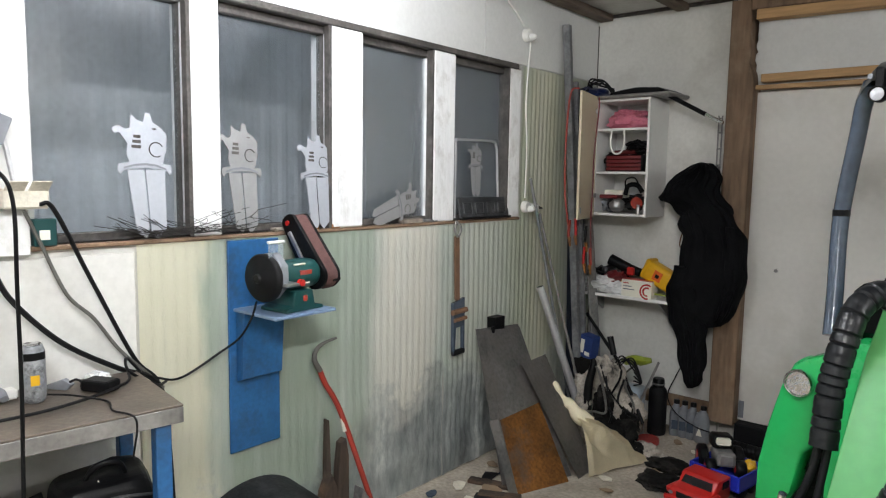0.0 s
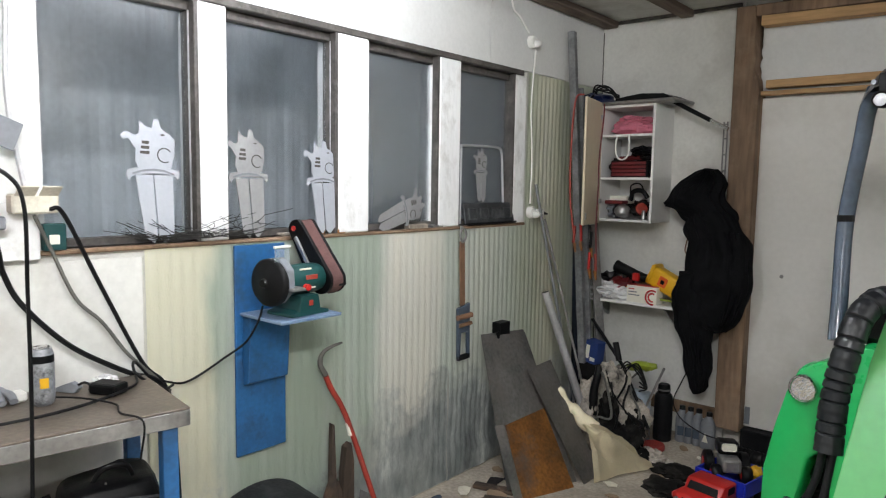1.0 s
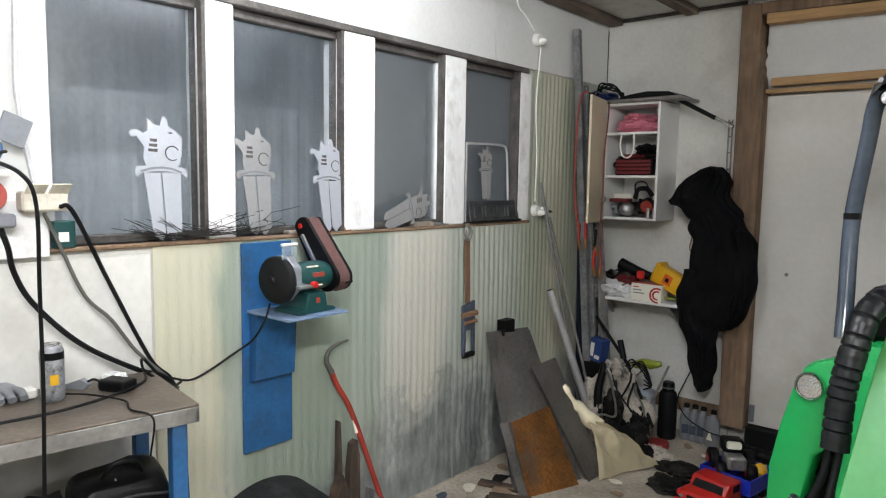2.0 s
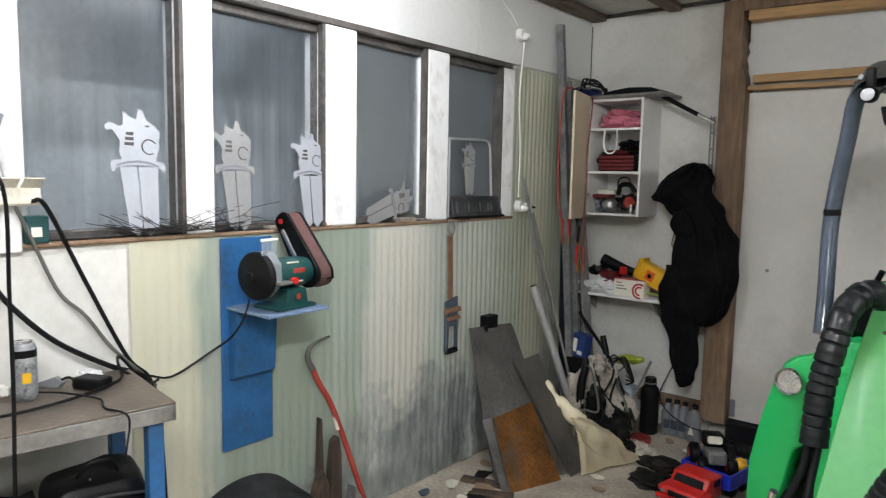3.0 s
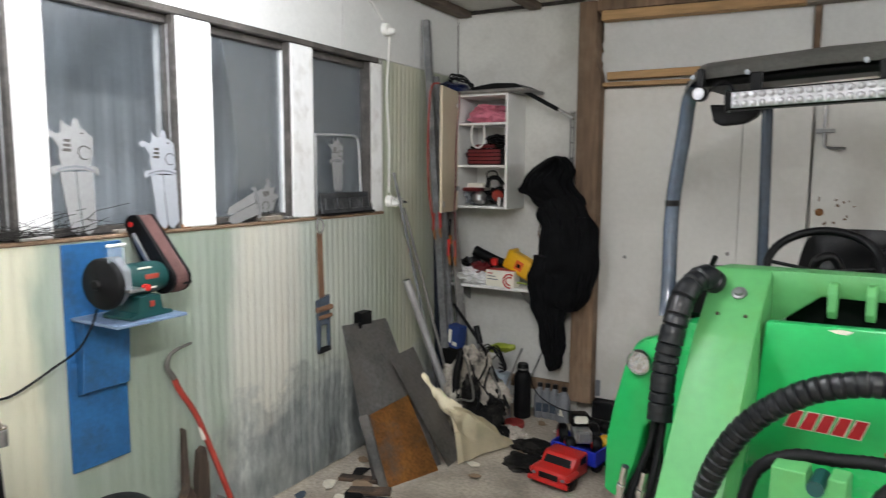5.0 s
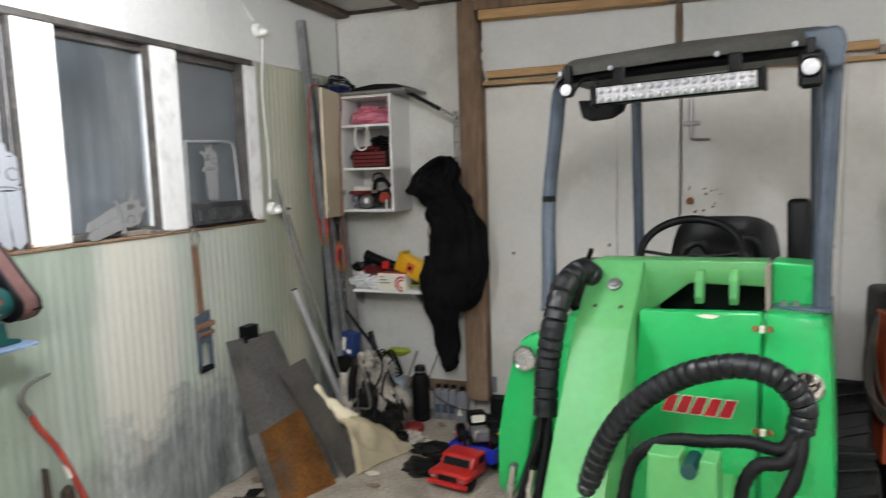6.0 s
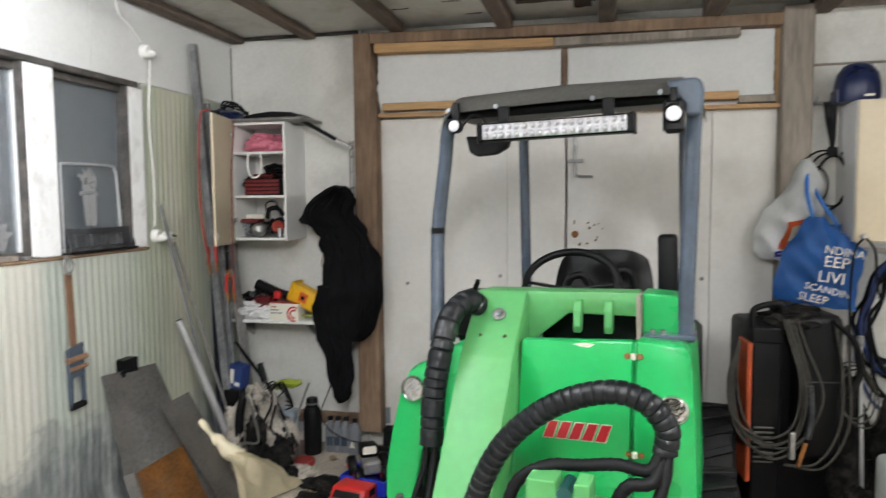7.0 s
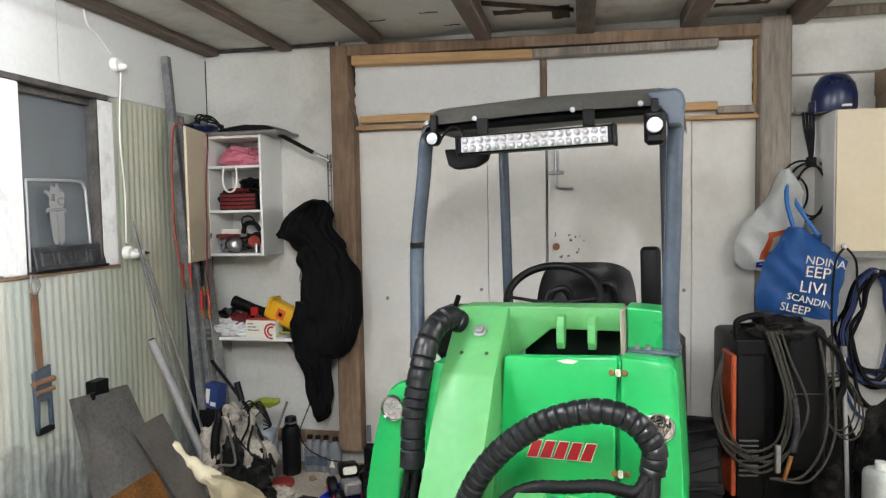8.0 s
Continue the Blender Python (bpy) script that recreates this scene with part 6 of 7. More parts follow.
part("black_lead", tube(spline([(0.22, -0.52, 2.085), (0.205, -0.55, 2.03), (0.19, -0.55, 1.8), (0.20, -0.55, 1.5), (0.20, -0.56, 1.30)], 8), 0.008, 8), M_CORD, jl, "", True)
part("red_lead", tube(spline([(0.21, -0.35, 2.05), (0.225, -0.38, 1.95), (0.215, -0.40, 1.7), (0.225, -0.42, 1.5), (0.235, -0.45, 1.25), (0.245, -0.45, 1.05)], 8), 0.005, 8), M_MAROON, jl, "", True)
for k, (x, z, mm) in enumerate(((0.165, 1.20, M_REDBAR), (0.19, 1.21, M_REDP), (0.245, 1.03, M_REDP), (0.27, 1.02, M_REDBAR), (0.22, 1.16, M_BLACK))):
    part("clamp_handle", tube([(x, -0.6 + 0.03 * k, z + 0.06), (x + 0.012 * (k % 2) - 0.006, -0.6 + 0.03 * k, z - 0.05)], 0.009, 8), mm, jl, "", True)
    part("clamp_jaw", tube([(x, -0.6 + 0.03 * k, z - 0.05), (x + 0.01, -0.6 + 0.03 * k, z - 0.11)], lambda u: 0.012 - 0.006 * u, 8), M_RUST, jl, "copper clamp jaw", True)

# long steel leaning in the corner
def leaning(name, a, b, w, d, material, label, category):
    a, b = Vector(a), Vector(b)
    ax = b - a
    m = Matrix.Translation(a) @ ax.to_track_quat("Z", "X").to_matrix().to_4x4()
    return solo(name, box(-w / 2, w / 2, -d / 2, d / 2, 0, ax.length, 0.003), material, label, category, m)


leaning("steel_channel", (0.235, -0.50, FLOOR), (0.052, -0.52, 2.50), 0.045, 0.045, M_OLDZINC, "weathered galvanised steel channel leaning in the corner", "steel bar")
leaning("steel_channel", (0.255, -0.44, FLOOR), (0.085, -0.44, 2.15), 0.03, 0.03, M_OLDZINC, "galvanised steel channel leaning in the corner", "steel bar")
leaning("dark_plank", (0.12, -0.38, FLOOR), (0.045, -0.34, 2.12), 0.05, 0.10, M_INK, "dark blue plank leaning in the corner", "plank")
leaning("dark_plank", (0.30, -0.33, FLOOR), (0.11, -0.25, 1.25), 0.02, 0.07, M_DARKSTEEL, "dark steel bar leaning in the corner", "steel bar")
for k, (p0, p1, r, mm, lab) in enumerate((((0.40, -0.66, FLOOR), (0.145, -0.90, 0.86), 0.024, M_ALU, "bright aluminium pipe leaning on the wall"),
                                          ((0.30, -0.66, FLOOR), (0.040, -0.88, 1.52), 0.009, M_OLDZINC, "thin grey steel pipe leaning on the wall"),
                                          ((0.34, -0.55, FLOOR), (0.05, -0.78, 1.30), 0.008, M_DARKSTEEL, "thin dark rod leaning on the wall"))):
    t_ = thing("pipe", lab, "pipe", pose(0, 0, 0), "leaning pipes")
    part("pipe_wall", cyl(p0, p1, r, seg=16), mm, t_, "", True)
    d_ = (Vector(p1) - Vector(p0)).normalized()
    part("pipe_bore", cyl(Vector(p1) - d_ * 0.002, Vector(p1) + d_ * 0.0006, r * 0.8, seg=16), M_BLACK, t_)


# steel plates leaning
def plate(name, bl, br, tl, tr2, thick, material, label, chips=0):
    bl, br, tl, tr2 = map(Vector, (bl, br, tl, tr2))
    n = (br - bl).cross(tl - bl).normalized()
    def f(u, v):
        p = bl.lerp(br, u).lerp(tl.lerp(tr2, u), v)
        return p + n * 0.003 * noise.noise(p * 4)
    return solo(name, grid_surface(f, 8, 14, thick), material, label, "steel plate", group="leaning plates")


plate("steel_plate", (0.36, -1.56, FLOOR), (0.53, -1.14, FLOOR), (0.055, -1.43, 0.665), (0.07, -1.02, 0.635), 0.012, M_DARKSTEEL, "dark mill-scale steel plate leaning on the wall")
plate("steel_plate", (0.40, -1.535, FLOOR), (0.55, -1.16, FLOOR), (0.085, -1.39, 0.655), (0.095, -1.04, 0.625), 0.010, M_DARKSTEEL, "dark mill-scale steel plate leaning on the wall")
plate("rusty_plate", (0.455, -1.555, FLOOR), (0.575, -1.235, FLOOR), (0.270, -1.475, 0.20), (0.325, -1.165, 0.235), 0.012, M_RUST, "orange rusty steel plate leaning on other plates")
plate("steel_strip", (0.44, -1.61, FLOOR), (0.462, -1.565, FLOOR), (0.235, -1.525, 0.20), (0.262, -1.48, 0.205), 0.012, M_DARKSTEEL, "dark steel strip leaning on other plates")
plate("steel_plate", (0.60, -1.17, FLOOR), (0.60, -0.98, FLOOR), (0.235, -1.22, 0.455), (0.215, -0.93, 0.455), 0.008, M_DARKSTEEL, "dark thin steel plate leaning askew")
tc_ = thing("steel_tube_offcut", "short black square tube behind the plates", "steel tube", pose(0.05, -1.22, 0.60))
part("tube_wall", box(-0.03, 0.03, -0.055, 0.045, 0.0, 0.11, 0.003), M_BLACK, tc_)
part("tube_wall", box(0.031, 0.045, -0.10, -0.075, 0.0, 0.065, 0.002), M_BLACK, tc_)

# canvas and cloths on the floor
cv = thing("canvas_sheet", "beige canvas sheet slumped over steel and floor", "canvas", pose(0, 0, 0))
C_TOP, C_RIDGE, C_TIP, C_FOOT = Vector((0.45, -0.975, 0.13)), Vector((0.60, -0.87, 0.07)), Vector((0.80, -0.70, FLOOR)), Vector((0.635, -1.125, FLOOR))
def canvas_at(u, v):
    """A crumpled sheet: u runs down to the floor, v across to its tip; folds fan from the top corner."""
    p = C_TOP.lerp(C_RIDGE, v).lerp(C_FOOT.lerp(C_TIP, v), u)
    mid = math.sin(math.pi * u)
    p += Vector((0.04, -0.03, 0.085)) * mid * (0.55 + 0.45 * math.cos(3 * v))
    ang = math.atan2(v + 0.12, u + 0.12) + 0.25 * noise.noise(Vector((u * 2.3, v * 2.3, 3)))
    ridge = 1 - abs(((ang * 2.1) % 1.0) - 0.5) * 2
    p += Vector((0.45, -0.55, 0.7)) * 0.055 * ridge ** 1.4 * min(1, 2.5 * (u + v)) * (1 - 0.5 * u)
    cross = 1 - abs((((u - 0.6 * v) * 2.2 + 0.3 * noise.noise(Vector((u * 3, v * 3, 8)))) % 1.0) - 0.5) * 2
    p += Vector((0.2, -0.25, 0.9)) * 0.03 * cross ** 2 * mid
    p += noise.noise_vector(Vector((u * 4, v * 4, 0.7))) * 0.025 * mid
    p.z = max(p.z, FLOOR + 0.008 + 0.014 * abs(noise.noise(p * 9)))
    return p
part("canvas", grid_surface(canvas_at, 70, 70, 0.006), M_CANVAS, cv, "", True, auto=30)
part("rolled_corner", tube(spline([(0.30, -0.98, 0.305), (0.335, -0.965, 0.25), (0.375, -0.95, 0.195), (0.415, -0.95, 0.185), (0.47, -0.96, 0.14), (0.54, -0.93, 0.10)], 8), lambda u: 0.023 + 0.022 * u + 0.006 * math.sin(u * 17), 12), M_CANVAS, cv, "", True)
def heap(name, label, category, c, r, material, seed, amount=0.4, freq=2.2, sub=4):
    return solo(name, lump(c, r, seed, amount, freq, sub), material, label, category, smooth=True)


heap("dark_cloth", "dark dirty cloth heaped on the floor", "cloth", (0.98, -0.94, FLOOR + 0.02), (0.13, 0.10, 0.04), M_DARKCLOTH, 4, 0.35)
heap("dark_cloth", "dark dirty cloth heaped on the floor", "cloth", (0.93, -0.70, FLOOR + 0.02), (0.14, 0.09, 0.035), M_DARKCLOTH, 8, 0.35)
heap("grey_rag", "grey striped rag on the floor", "rag", (0.76, -0.62, FLOOR + 0.03), (0.10, 0.07, 0.05), M_CAMO, 2, 0.5)
heap("camouflage_tarp", "grey camouflage tarp bundled in the corner", "tarp", (0.42, -0.50, 0.12), (0.13, 0.14, 0.27), M_CAMO, 11, 0.32)
heap("camouflage_tarp", "grey camouflage tarp bundled in the corner", "tarp", (0.52, -0.50, 0.02), (0.14, 0.13, 0.17), M_CAMO, 5, 0.34)
heap("camouflage_tarp", "grey camouflage tarp bundled in the corner", "tarp", (0.33, -0.60, 0.06), (0.10, 0.10, 0.22), M_CAMO, 17, 0.32)
heap("white_sack", "white woven sack slumped in the corner", "sack", (0.36, -0.72, 0.03), (0.07, 0.06, 0.17), M_CAMO, 3, 0.35)
heap("black_bag", "black bag slumped on the floor", "bag", (0.56, -0.66, FLOOR + 0.09), (0.11, 0.10, 0.11), M_DARKCLOTH, 21, 0.5)
bt_ = solo("black_boot_tube", tube(spline([(0.40, -0.72, 0.10), (0.395, -0.70, 0.25), (0.41, -0.68, 0.36), (0.40, -0.66, 0.40)], 8), lambda u: 0.030 - 0.012 * u, 10), M_BLACK, "black rubber sleeve standing among the clutter", "rubber sleeve", smooth=True)
bb = thing("blue_carton", "blue and white carton in the corner", "carton", pose(0.255, -0.46, 0.355, 0, 8, -12))
part("carton", box(-0.05, 0.05, -0.04, 0.04, 0, 0.15, 0.003), mat("navy_carton", (0.015, 0.04, 0.16), 0.5, bump=0.02), bb)
part("carton_print", box(-0.04, -0.01, -0.0415, -0.0402, 0.03, 0.12), M_CREAMINK, bb)
part("carton_print", box(0.0, 0.04, -0.0415, -0.0402, 0.02, 0.045), M_CREAMINK, bb)
solo("carton_perch", box(0.19, 0.33, -0.53, -0.40, FLOOR, 0.354, 0.004), M_DARKCLOTH, "dark covered crate in the corner", "crate")
tm = thing("strimmer", "lime green and black strimmer leaning in the corner", "strimmer", pose(0, 0, 0))
part("shaft", tube([(0.18, -0.35, 0.62), (0.47, -0.45, 0.36), (0.68, -0.52, 0.02)], 0.011, 8), M_BLACK, tm, "", True)
part("motor_head", loft([((0.55, -0.47, 0.36), 0.03, 0.03), ((0.58, -0.47, 0.38), 0.085, 0.045), ((0.60, -0.47, 0.405), 0.075, 0.05), ((0.60, -0.47, 0.425), 0.03, 0.03)], 16, 0.008, 10), M_LIME, tm, "lime green motor housing", True)
part("nose", tube([(0.62, -0.47, 0.395), (0.69, -0.46, 0.41)], lambda u: 0.032 - 0.016 * u, 10), M_LIME, tm, "", True)
part("grip", tube([(0.44, -0.46, 0.40), (0.40, -0.44, 0.51)], 0.020, 10), M_BLACK, tm, "", True)
for k in range(4):
    part("cable_wrap", tube(spline([(0.46 + 0.02 * k, -0.51, 0.32), (0.52, -0.52, 0.42 - 0.02 * k), (0.60, -0.53, 0.36 + 0.02 * k), (0.66, -0.52, 0.28), (0.60, -0.50, 0.24 + 0.03 * k)], 6), 0.005, 6), M_CORD, tm, "", True)
part("frame_rod", tube([(0.44, -0.42, 0.36), (0.48, -0.40, FLOOR)], 0.008, 8), M_DARKSTEEL, tm, "", True)
part("frame_rod", tube([(0.73, -0.44, 0.40), (0.60, -0.40, 0.10), (0.56, -0.40, FLOOR)], 0.008, 8), M_DARKSTEEL, tm, "", True)
kn = thing("grey_canister", "blue-grey plastic canister in the corner", "canister", pose(0.540, -0.36, FLOOR))
part("canister_body", box(-0.075, 0.065, -0.05, 0.06, 0, 0.34, 0.02, seg=2), mat("bluegrey_plastic", (0.30, 0.35, 0.40), 0.4, vary=0.12, bump=0.02), kn, "", True)
part("canister_label", box(-0.07, 0.06, -0.0525, -0.0505, 0.02, 0.05, 0.001), M_CREAMINK, kn)
fl = thing("vacuum_flask", "black steel flask standing on the floor", "flask", pose(0.642, -0.205, FLOOR) @ Matrix.Diagonal((0.95, 0.95, 0.91, 1)))
part("flask_body", lathe([(0.058, 0), (0.062, 0.01), (0.062, 0.30), (0.056, 0.33), (0.045, 0.345), (0, 0.345)], 24), M_RUBBER, fl, "", True)
part("flask_cap", lathe([(0.040, 0.345), (0.040, 0.40), (0.034, 0.41), (0, 0.41)], 20), M_BLACK, fl, "", True)
part("flask_ring", lathe([(0.042, 0.365), (0.044, 0.367), (0.044, 0.375), (0.042, 0.377), (0, 0.377)], 20), M_DARKSTEEL, fl, "", True)
tin = thing("red_tin", "flat red round tin on the floor", "tin", pose(0.668, -0.40, FLOOR))
part("tin_body", lathe([(0.068, 0), (0.07, 0.004), (0.07, 0.026), (0.066, 0.032), (0.058, 0.029), (0, 0.029)], 24), mat("dull_red_tin", (0.30, 0.03, 0.025), 0.6, vary=0.15, bump=0.05), tin, "", True)


def oil_bottle(x, y, w, turn, k):
    b = thing("oil_bottle", "grey plastic oil bottle with black cap on the floor", "bottle", pose(x, y, FLOOR, 0, 0, turn), "oil bottles")
    part("bottle_body", loft([((0, 0, 0), w * 0.92, 0.03), ((0, 0, 0.008), w, 0.036), ((0, 0, 0.15), w, 0.036), ((0.0, 0, 0.185), w * 0.75, 0.032), ((0.006, 0, 0.205), 0.018, 0.018), ((0.006, 0, 0.215), 0.017, 0.017)], 20), M_GREYP, b, "", True)
    part("cap", lathe([(0.019, 0), (0.019, 0.022), (0.016, 0.025), (0, 0.025)], 14, m=pose(0.006, 0, 0.214)), M_BLACK, b, "black cap", True)
    if k == 3:
        part("label_mark", prism([(-0.02, 0.05), (0.02, 0.05), (0.0, 0.11)], 0.001, "y"), M_CREAMINK, b, m=pose(0, -0.0375, 0))
    else:
        part("label_mark", box(-w * 0.6, w * 0.6, -0.0375, -0.0365, 0.05, 0.11), M_BLUEGREY, b)


for k, (x, y, w, tn) in enumerate(((0.742, -0.15, 0.033, 20), (0.795, -0.145, 0.033, 12), (0.85, -0.145, 0.034, 5), (0.922, -0.165, 0.048, -6))):
    oil_bottle(x, y, w, tn, k)

# toys: red tipper with a small tractor in its blue tray
ty = thing("toy_tipper", "red and blue plastic toy tipper truck on the floor", "toy truck", pose(1.235, -0.875, FLOOR, 0, 0, -11) @ Matrix.Diagonal((0.86, 0.92, 0.76, 1)))
CABM = Matrix.Diagonal((1.14, 0.95, 0.82, 1))
part("cab", prism([(-0.30, 0.06), (-0.30, 0.13), (-0.28, 0.155), (-0.20, 0.165), (-0.165, 0.235), (-0.15, 0.245), (-0.03, 0.245), (-0.02, 0.235), (-0.02, 0.06)], 0.21, "x", bevel=0.012), M_REDP, ty, m=CABM @ pose(-0.105, 0, 0), smooth=True, auto=40)
# flat dark panel stands in for the shade of the deep open windscreen
part("windscreen_recess", prism([(-0.085, 0.0), (0.085, 0.0), (0.078, 0.062), (-0.078, 0.062)], 0.004, "y", bevel=0.001), M_RUBBER, ty, m=CABM @ pose(0, -0.2045, 0.168, -26, 0, 0))
for s in (-1, 1):
    part("side_window", box(-0.003, 0.003, -0.12, -0.05, 0.165, 0.225, 0.002), M_RUBBER, ty, m=CABM @ pose(s * 0.1045, 0, 0))
part("bumper", box(-0.125, 0.125, -0.32, -0.295, 0.045, 0.085, 0.006), M_REDP, ty, m=CABM)
part("grille", box(-0.06, 0.06, -0.304, -0.299, 0.085, 0.135, 0.003), M_RUBBER, ty, m=CABM)
for s in (-1, 1):
    part("fender", box(s * 0.105 - 0.022, s * 0.105 + 0.022, -0.30, -0.16, 0.09, 0.15, 0.015), M_REDP, ty, m=CABM)
    part("toy_headlight", cyl((s * 0.09, -0.306, 0.11), (s * 0.09, -0.298, 0.11), 0.012, seg=14), M_GREYP, ty, m=CABM)
tray = part("tray", box(-0.165, 0.165, -0.01, 0.30, 0.09, 0.10, 0.003), M_BLUEP, ty, "blue tipper tray")
for a, b, c, d in ((-0.165, -0.153, -0.01, 0.30), (0.153, 0.165, -0.01, 0.30), (-0.153, 0.153, -0.01, 0.002), (-0.153, 0.153, 0.288, 0.30)):
    part("tray_side", box(a, b, c, d, 0.10, 0.20, 0.003), M_BLUEP, tray)
part("chassis", box(-0.05, 0.05, -0.28, 0.30, 0.05, 0.09, 0.004), M_BLACK, ty)
for wx in (-0.115, 0.115):
    for wy in (-0.22, 0.10, 0.22):
        part("toy_wheel", lathe([(0, -0.022), (0.045, -0.022), (0.055, -0.014), (0.055, 0.014), (0.045, 0.022), (0, 0.022)], 20, m=pose(wx, wy, 0.055, 0, 90, 0)), M_BLACK, ty, "", True)
tt = thing("toy_tractor", "small dark toy tractor lying in the toy tray", "toy tractor", pose(1.228, -0.735, FLOOR + 0.085, -6, 0, 30) @ Matrix.Diagonal((1.08, 1.08, 1.12, 1)))
part("tractor_body", box(-0.045, 0.045, -0.10, 0.05, 0.05, 0.115, 0.012, seg=2), M_DARKSTEEL, tt, "", True)
part("tractor_cab", box(-0.05, 0.05, -0.02, 0.08, 0.115, 0.18, 0.014, seg=2), M_BLACK, tt, "", True)
part("cab_decal", box(-0.036, 0.036, -0.024, -0.019, 0.135, 0.172, 0.008), M_CREAMINK, tt, "white patch on the cab")
part("grille", box(-0.03, 0.03, -0.104, -0.099, 0.06, 0.105, 0.003), M_STEEL, tt)
for wx, wy, r in ((-0.085, 0.05, 0.06), (0.085, 0.05, 0.06), (-0.07, -0.075, 0.042), (0.07, -0.075, 0.042)):
    w_ = part("toy_wheel", lathe([(0, -0.025), (r * 0.8, -0.025), (r, -0.016), (r, 0.016), (r * 0.8, 0.025), (0, 0.025)], 20, m=pose(0, 0, 0, 0, 90, 0)), M_BLACK, tt, "", True)
    w_.matrix_basis = pose(wx, wy, r)
    part("toy_rim", lathe([(0, -0.027), (r * 0.45, -0.027), (r * 0.45, 0.027), (0, 0.027)], 12, m=pose(0, 0, 0, 0, 90, 0)), M_REDP, w_, "", True)
solo("yellow_toy", lump((1.35, -0.68, FLOOR + 0.125), (0.045, 0.05, 0.045), 6, 0.4, 2), M_YELLOW, "yellow toy part in the tray", "toy", smooth=True)
rod = thing("floor_pipe", "black ribbed pipe lying along the door sill", "pipe", pose(0, 0, 0))
part("pipe_body", tube(spline([(1.10, -0.22, FLOOR + 0.045), (1.3, -0.24, FLOOR + 0.045), (1.6, -0.3, FLOOR + 0.045)], 20), lambda u: 0.042 + 0.003 * math.sin(u * 150), 12), M_BLACK, rod, "", True)

# scraps, cords and rubble by the wall
sc = random.Random(11)
def scrap(cx, cy, r, z, material, label, category, n=7):
    pts = []
    for k in range(n):
        a = 2 * math.pi * k / n
        q = r * sc.uniform(0.55, 1.1)
        pts.append((q * math.cos(a), q * math.sin(a) * 0.6))
    return solo("scrap_piece", prism(pts, 0.006, "z", bevel=0.001), material, label, category, pose(cx, cy, z, sc.uniform(-4, 4), sc.uniform(-4, 4), sc.uniform(0, 180)), group="floor scraps")


for cx, cy, r, mm, lab in ((0.33, -1.62, 0.10, M_CARD, "torn brown cardboard piece on the floor"), (0.22, -1.50, 0.09, M_RUBBER, "black rubber scrap on the floor"),
                           (0.36, -1.74, 0.12, M_RUBBER, "black rubber scrap on the floor"), (0.17, -1.70, 0.07, M_CREAM, "pale plaster flake on the floor"),
                           (0.14, -1.36, 0.06, M_CARD, "torn brown cardboard piece on the floor"), (0.27, -1.40, 0.05, M_BLUEGREY, "blue-grey offcut on the floor"),
                           (0.80, -1.22, 0.05, M_CARD, "torn brown cardboard piece on the floor"), (1.02, -0.70, 0.06, M_CREAM, "pale plaster flake on the floor")):
    scrap(cx, cy, r, FLOOR + 0.012, mm, lab, "scrap")
for cx, cy, r, mm, lab in ((0.46, -1.86, 0.07, M_CARD, "torn brown cardboard piece on the floor"), (0.12, -1.86, 0.06, M_BLUEGREY, "blue-grey offcut on the floor"), (0.30, -1.78, 0.05, M_CREAM, "pale plaster flake on the floor"),
                           (0.72, -1.08, 0.05, M_CREAM, "pale plaster flake on the floor"), (0.88, -0.82, 0.06, M_CARD, "torn brown cardboard piece on the floor"), (1.04, -0.52, 0.05, M_RUBBER, "black rubber scrap on the floor"),
                           (0.95, -0.38, 0.04, M_CREAM, "pale plaster flake on the floor"), (0.82, -0.30, 0.05, M_CARD, "torn brown cardboard piece on the floor")):
    scrap(cx, cy, r, FLOOR + 0.008, mm, lab, "scrap")
for a, b, w in (((0.30, -1.70), (0.50, -1.60), 0.035), ((0.16, -1.60), (0.40, -1.52), 0.03), ((0.10, -2.10), (0.24, -1.94), 0.03)):
    d = Vector((b[0] - a[0], b[1] - a[1], 0))
    solo("wood_offcut", box(0, d.length, -w, w, 0, 0.02, 0.004), M_CHAR, "dark wood offcut lying on the dusty floor", "wood", pose(a[0], a[1], FLOOR + 0.001, 0, 0, math.degrees(math.atan2(d.y, d.x))), group="floor offcuts")
for pts, r in (([(0.05, -2.3, FLOOR + 0.008), (0.16, -2.05, FLOOR + 0.02), (0.28, -1.85, FLOOR + 0.008), (0.42, -1.72, FLOOR + 0.012), (0.55, -1.66, FLOOR + 0.008)], 0.007),
               ([(0.10, -2.2, FLOOR + 0.008), (0.22, -1.92, FLOOR + 0.012), (0.38, -1.80, FLOOR + 0.01), (0.50, -1.78, FLOOR + 0.008)], 0.006),
               ([(0.60, -0.62, 0.02), (0.72, -0.60, FLOOR + 0.01), (0.86, -0.55, FLOOR + 0.008), (1.0, -0.62, FLOOR + 0.008), (1.05, -0.8, FLOOR + 0.008)], 0.005),
               ([(0.47, -0.62, 0.30), (0.52, -0.66, 0.12), (0.60, -0.72, -0.04), (0.70, -0.74, FLOOR + 0.01)], 0.006),
               ([(0.42, -0.60, 0.36), (0.50, -0.63, 0.22), (0.66, -0.60, 0.02), (0.62, -0.56, FLOOR + 0.01)], 0.005)):
    cord("floor_cable", pts, r, M_CORD, "black cable lying among the floor clutter")
rub = bmesh.new()
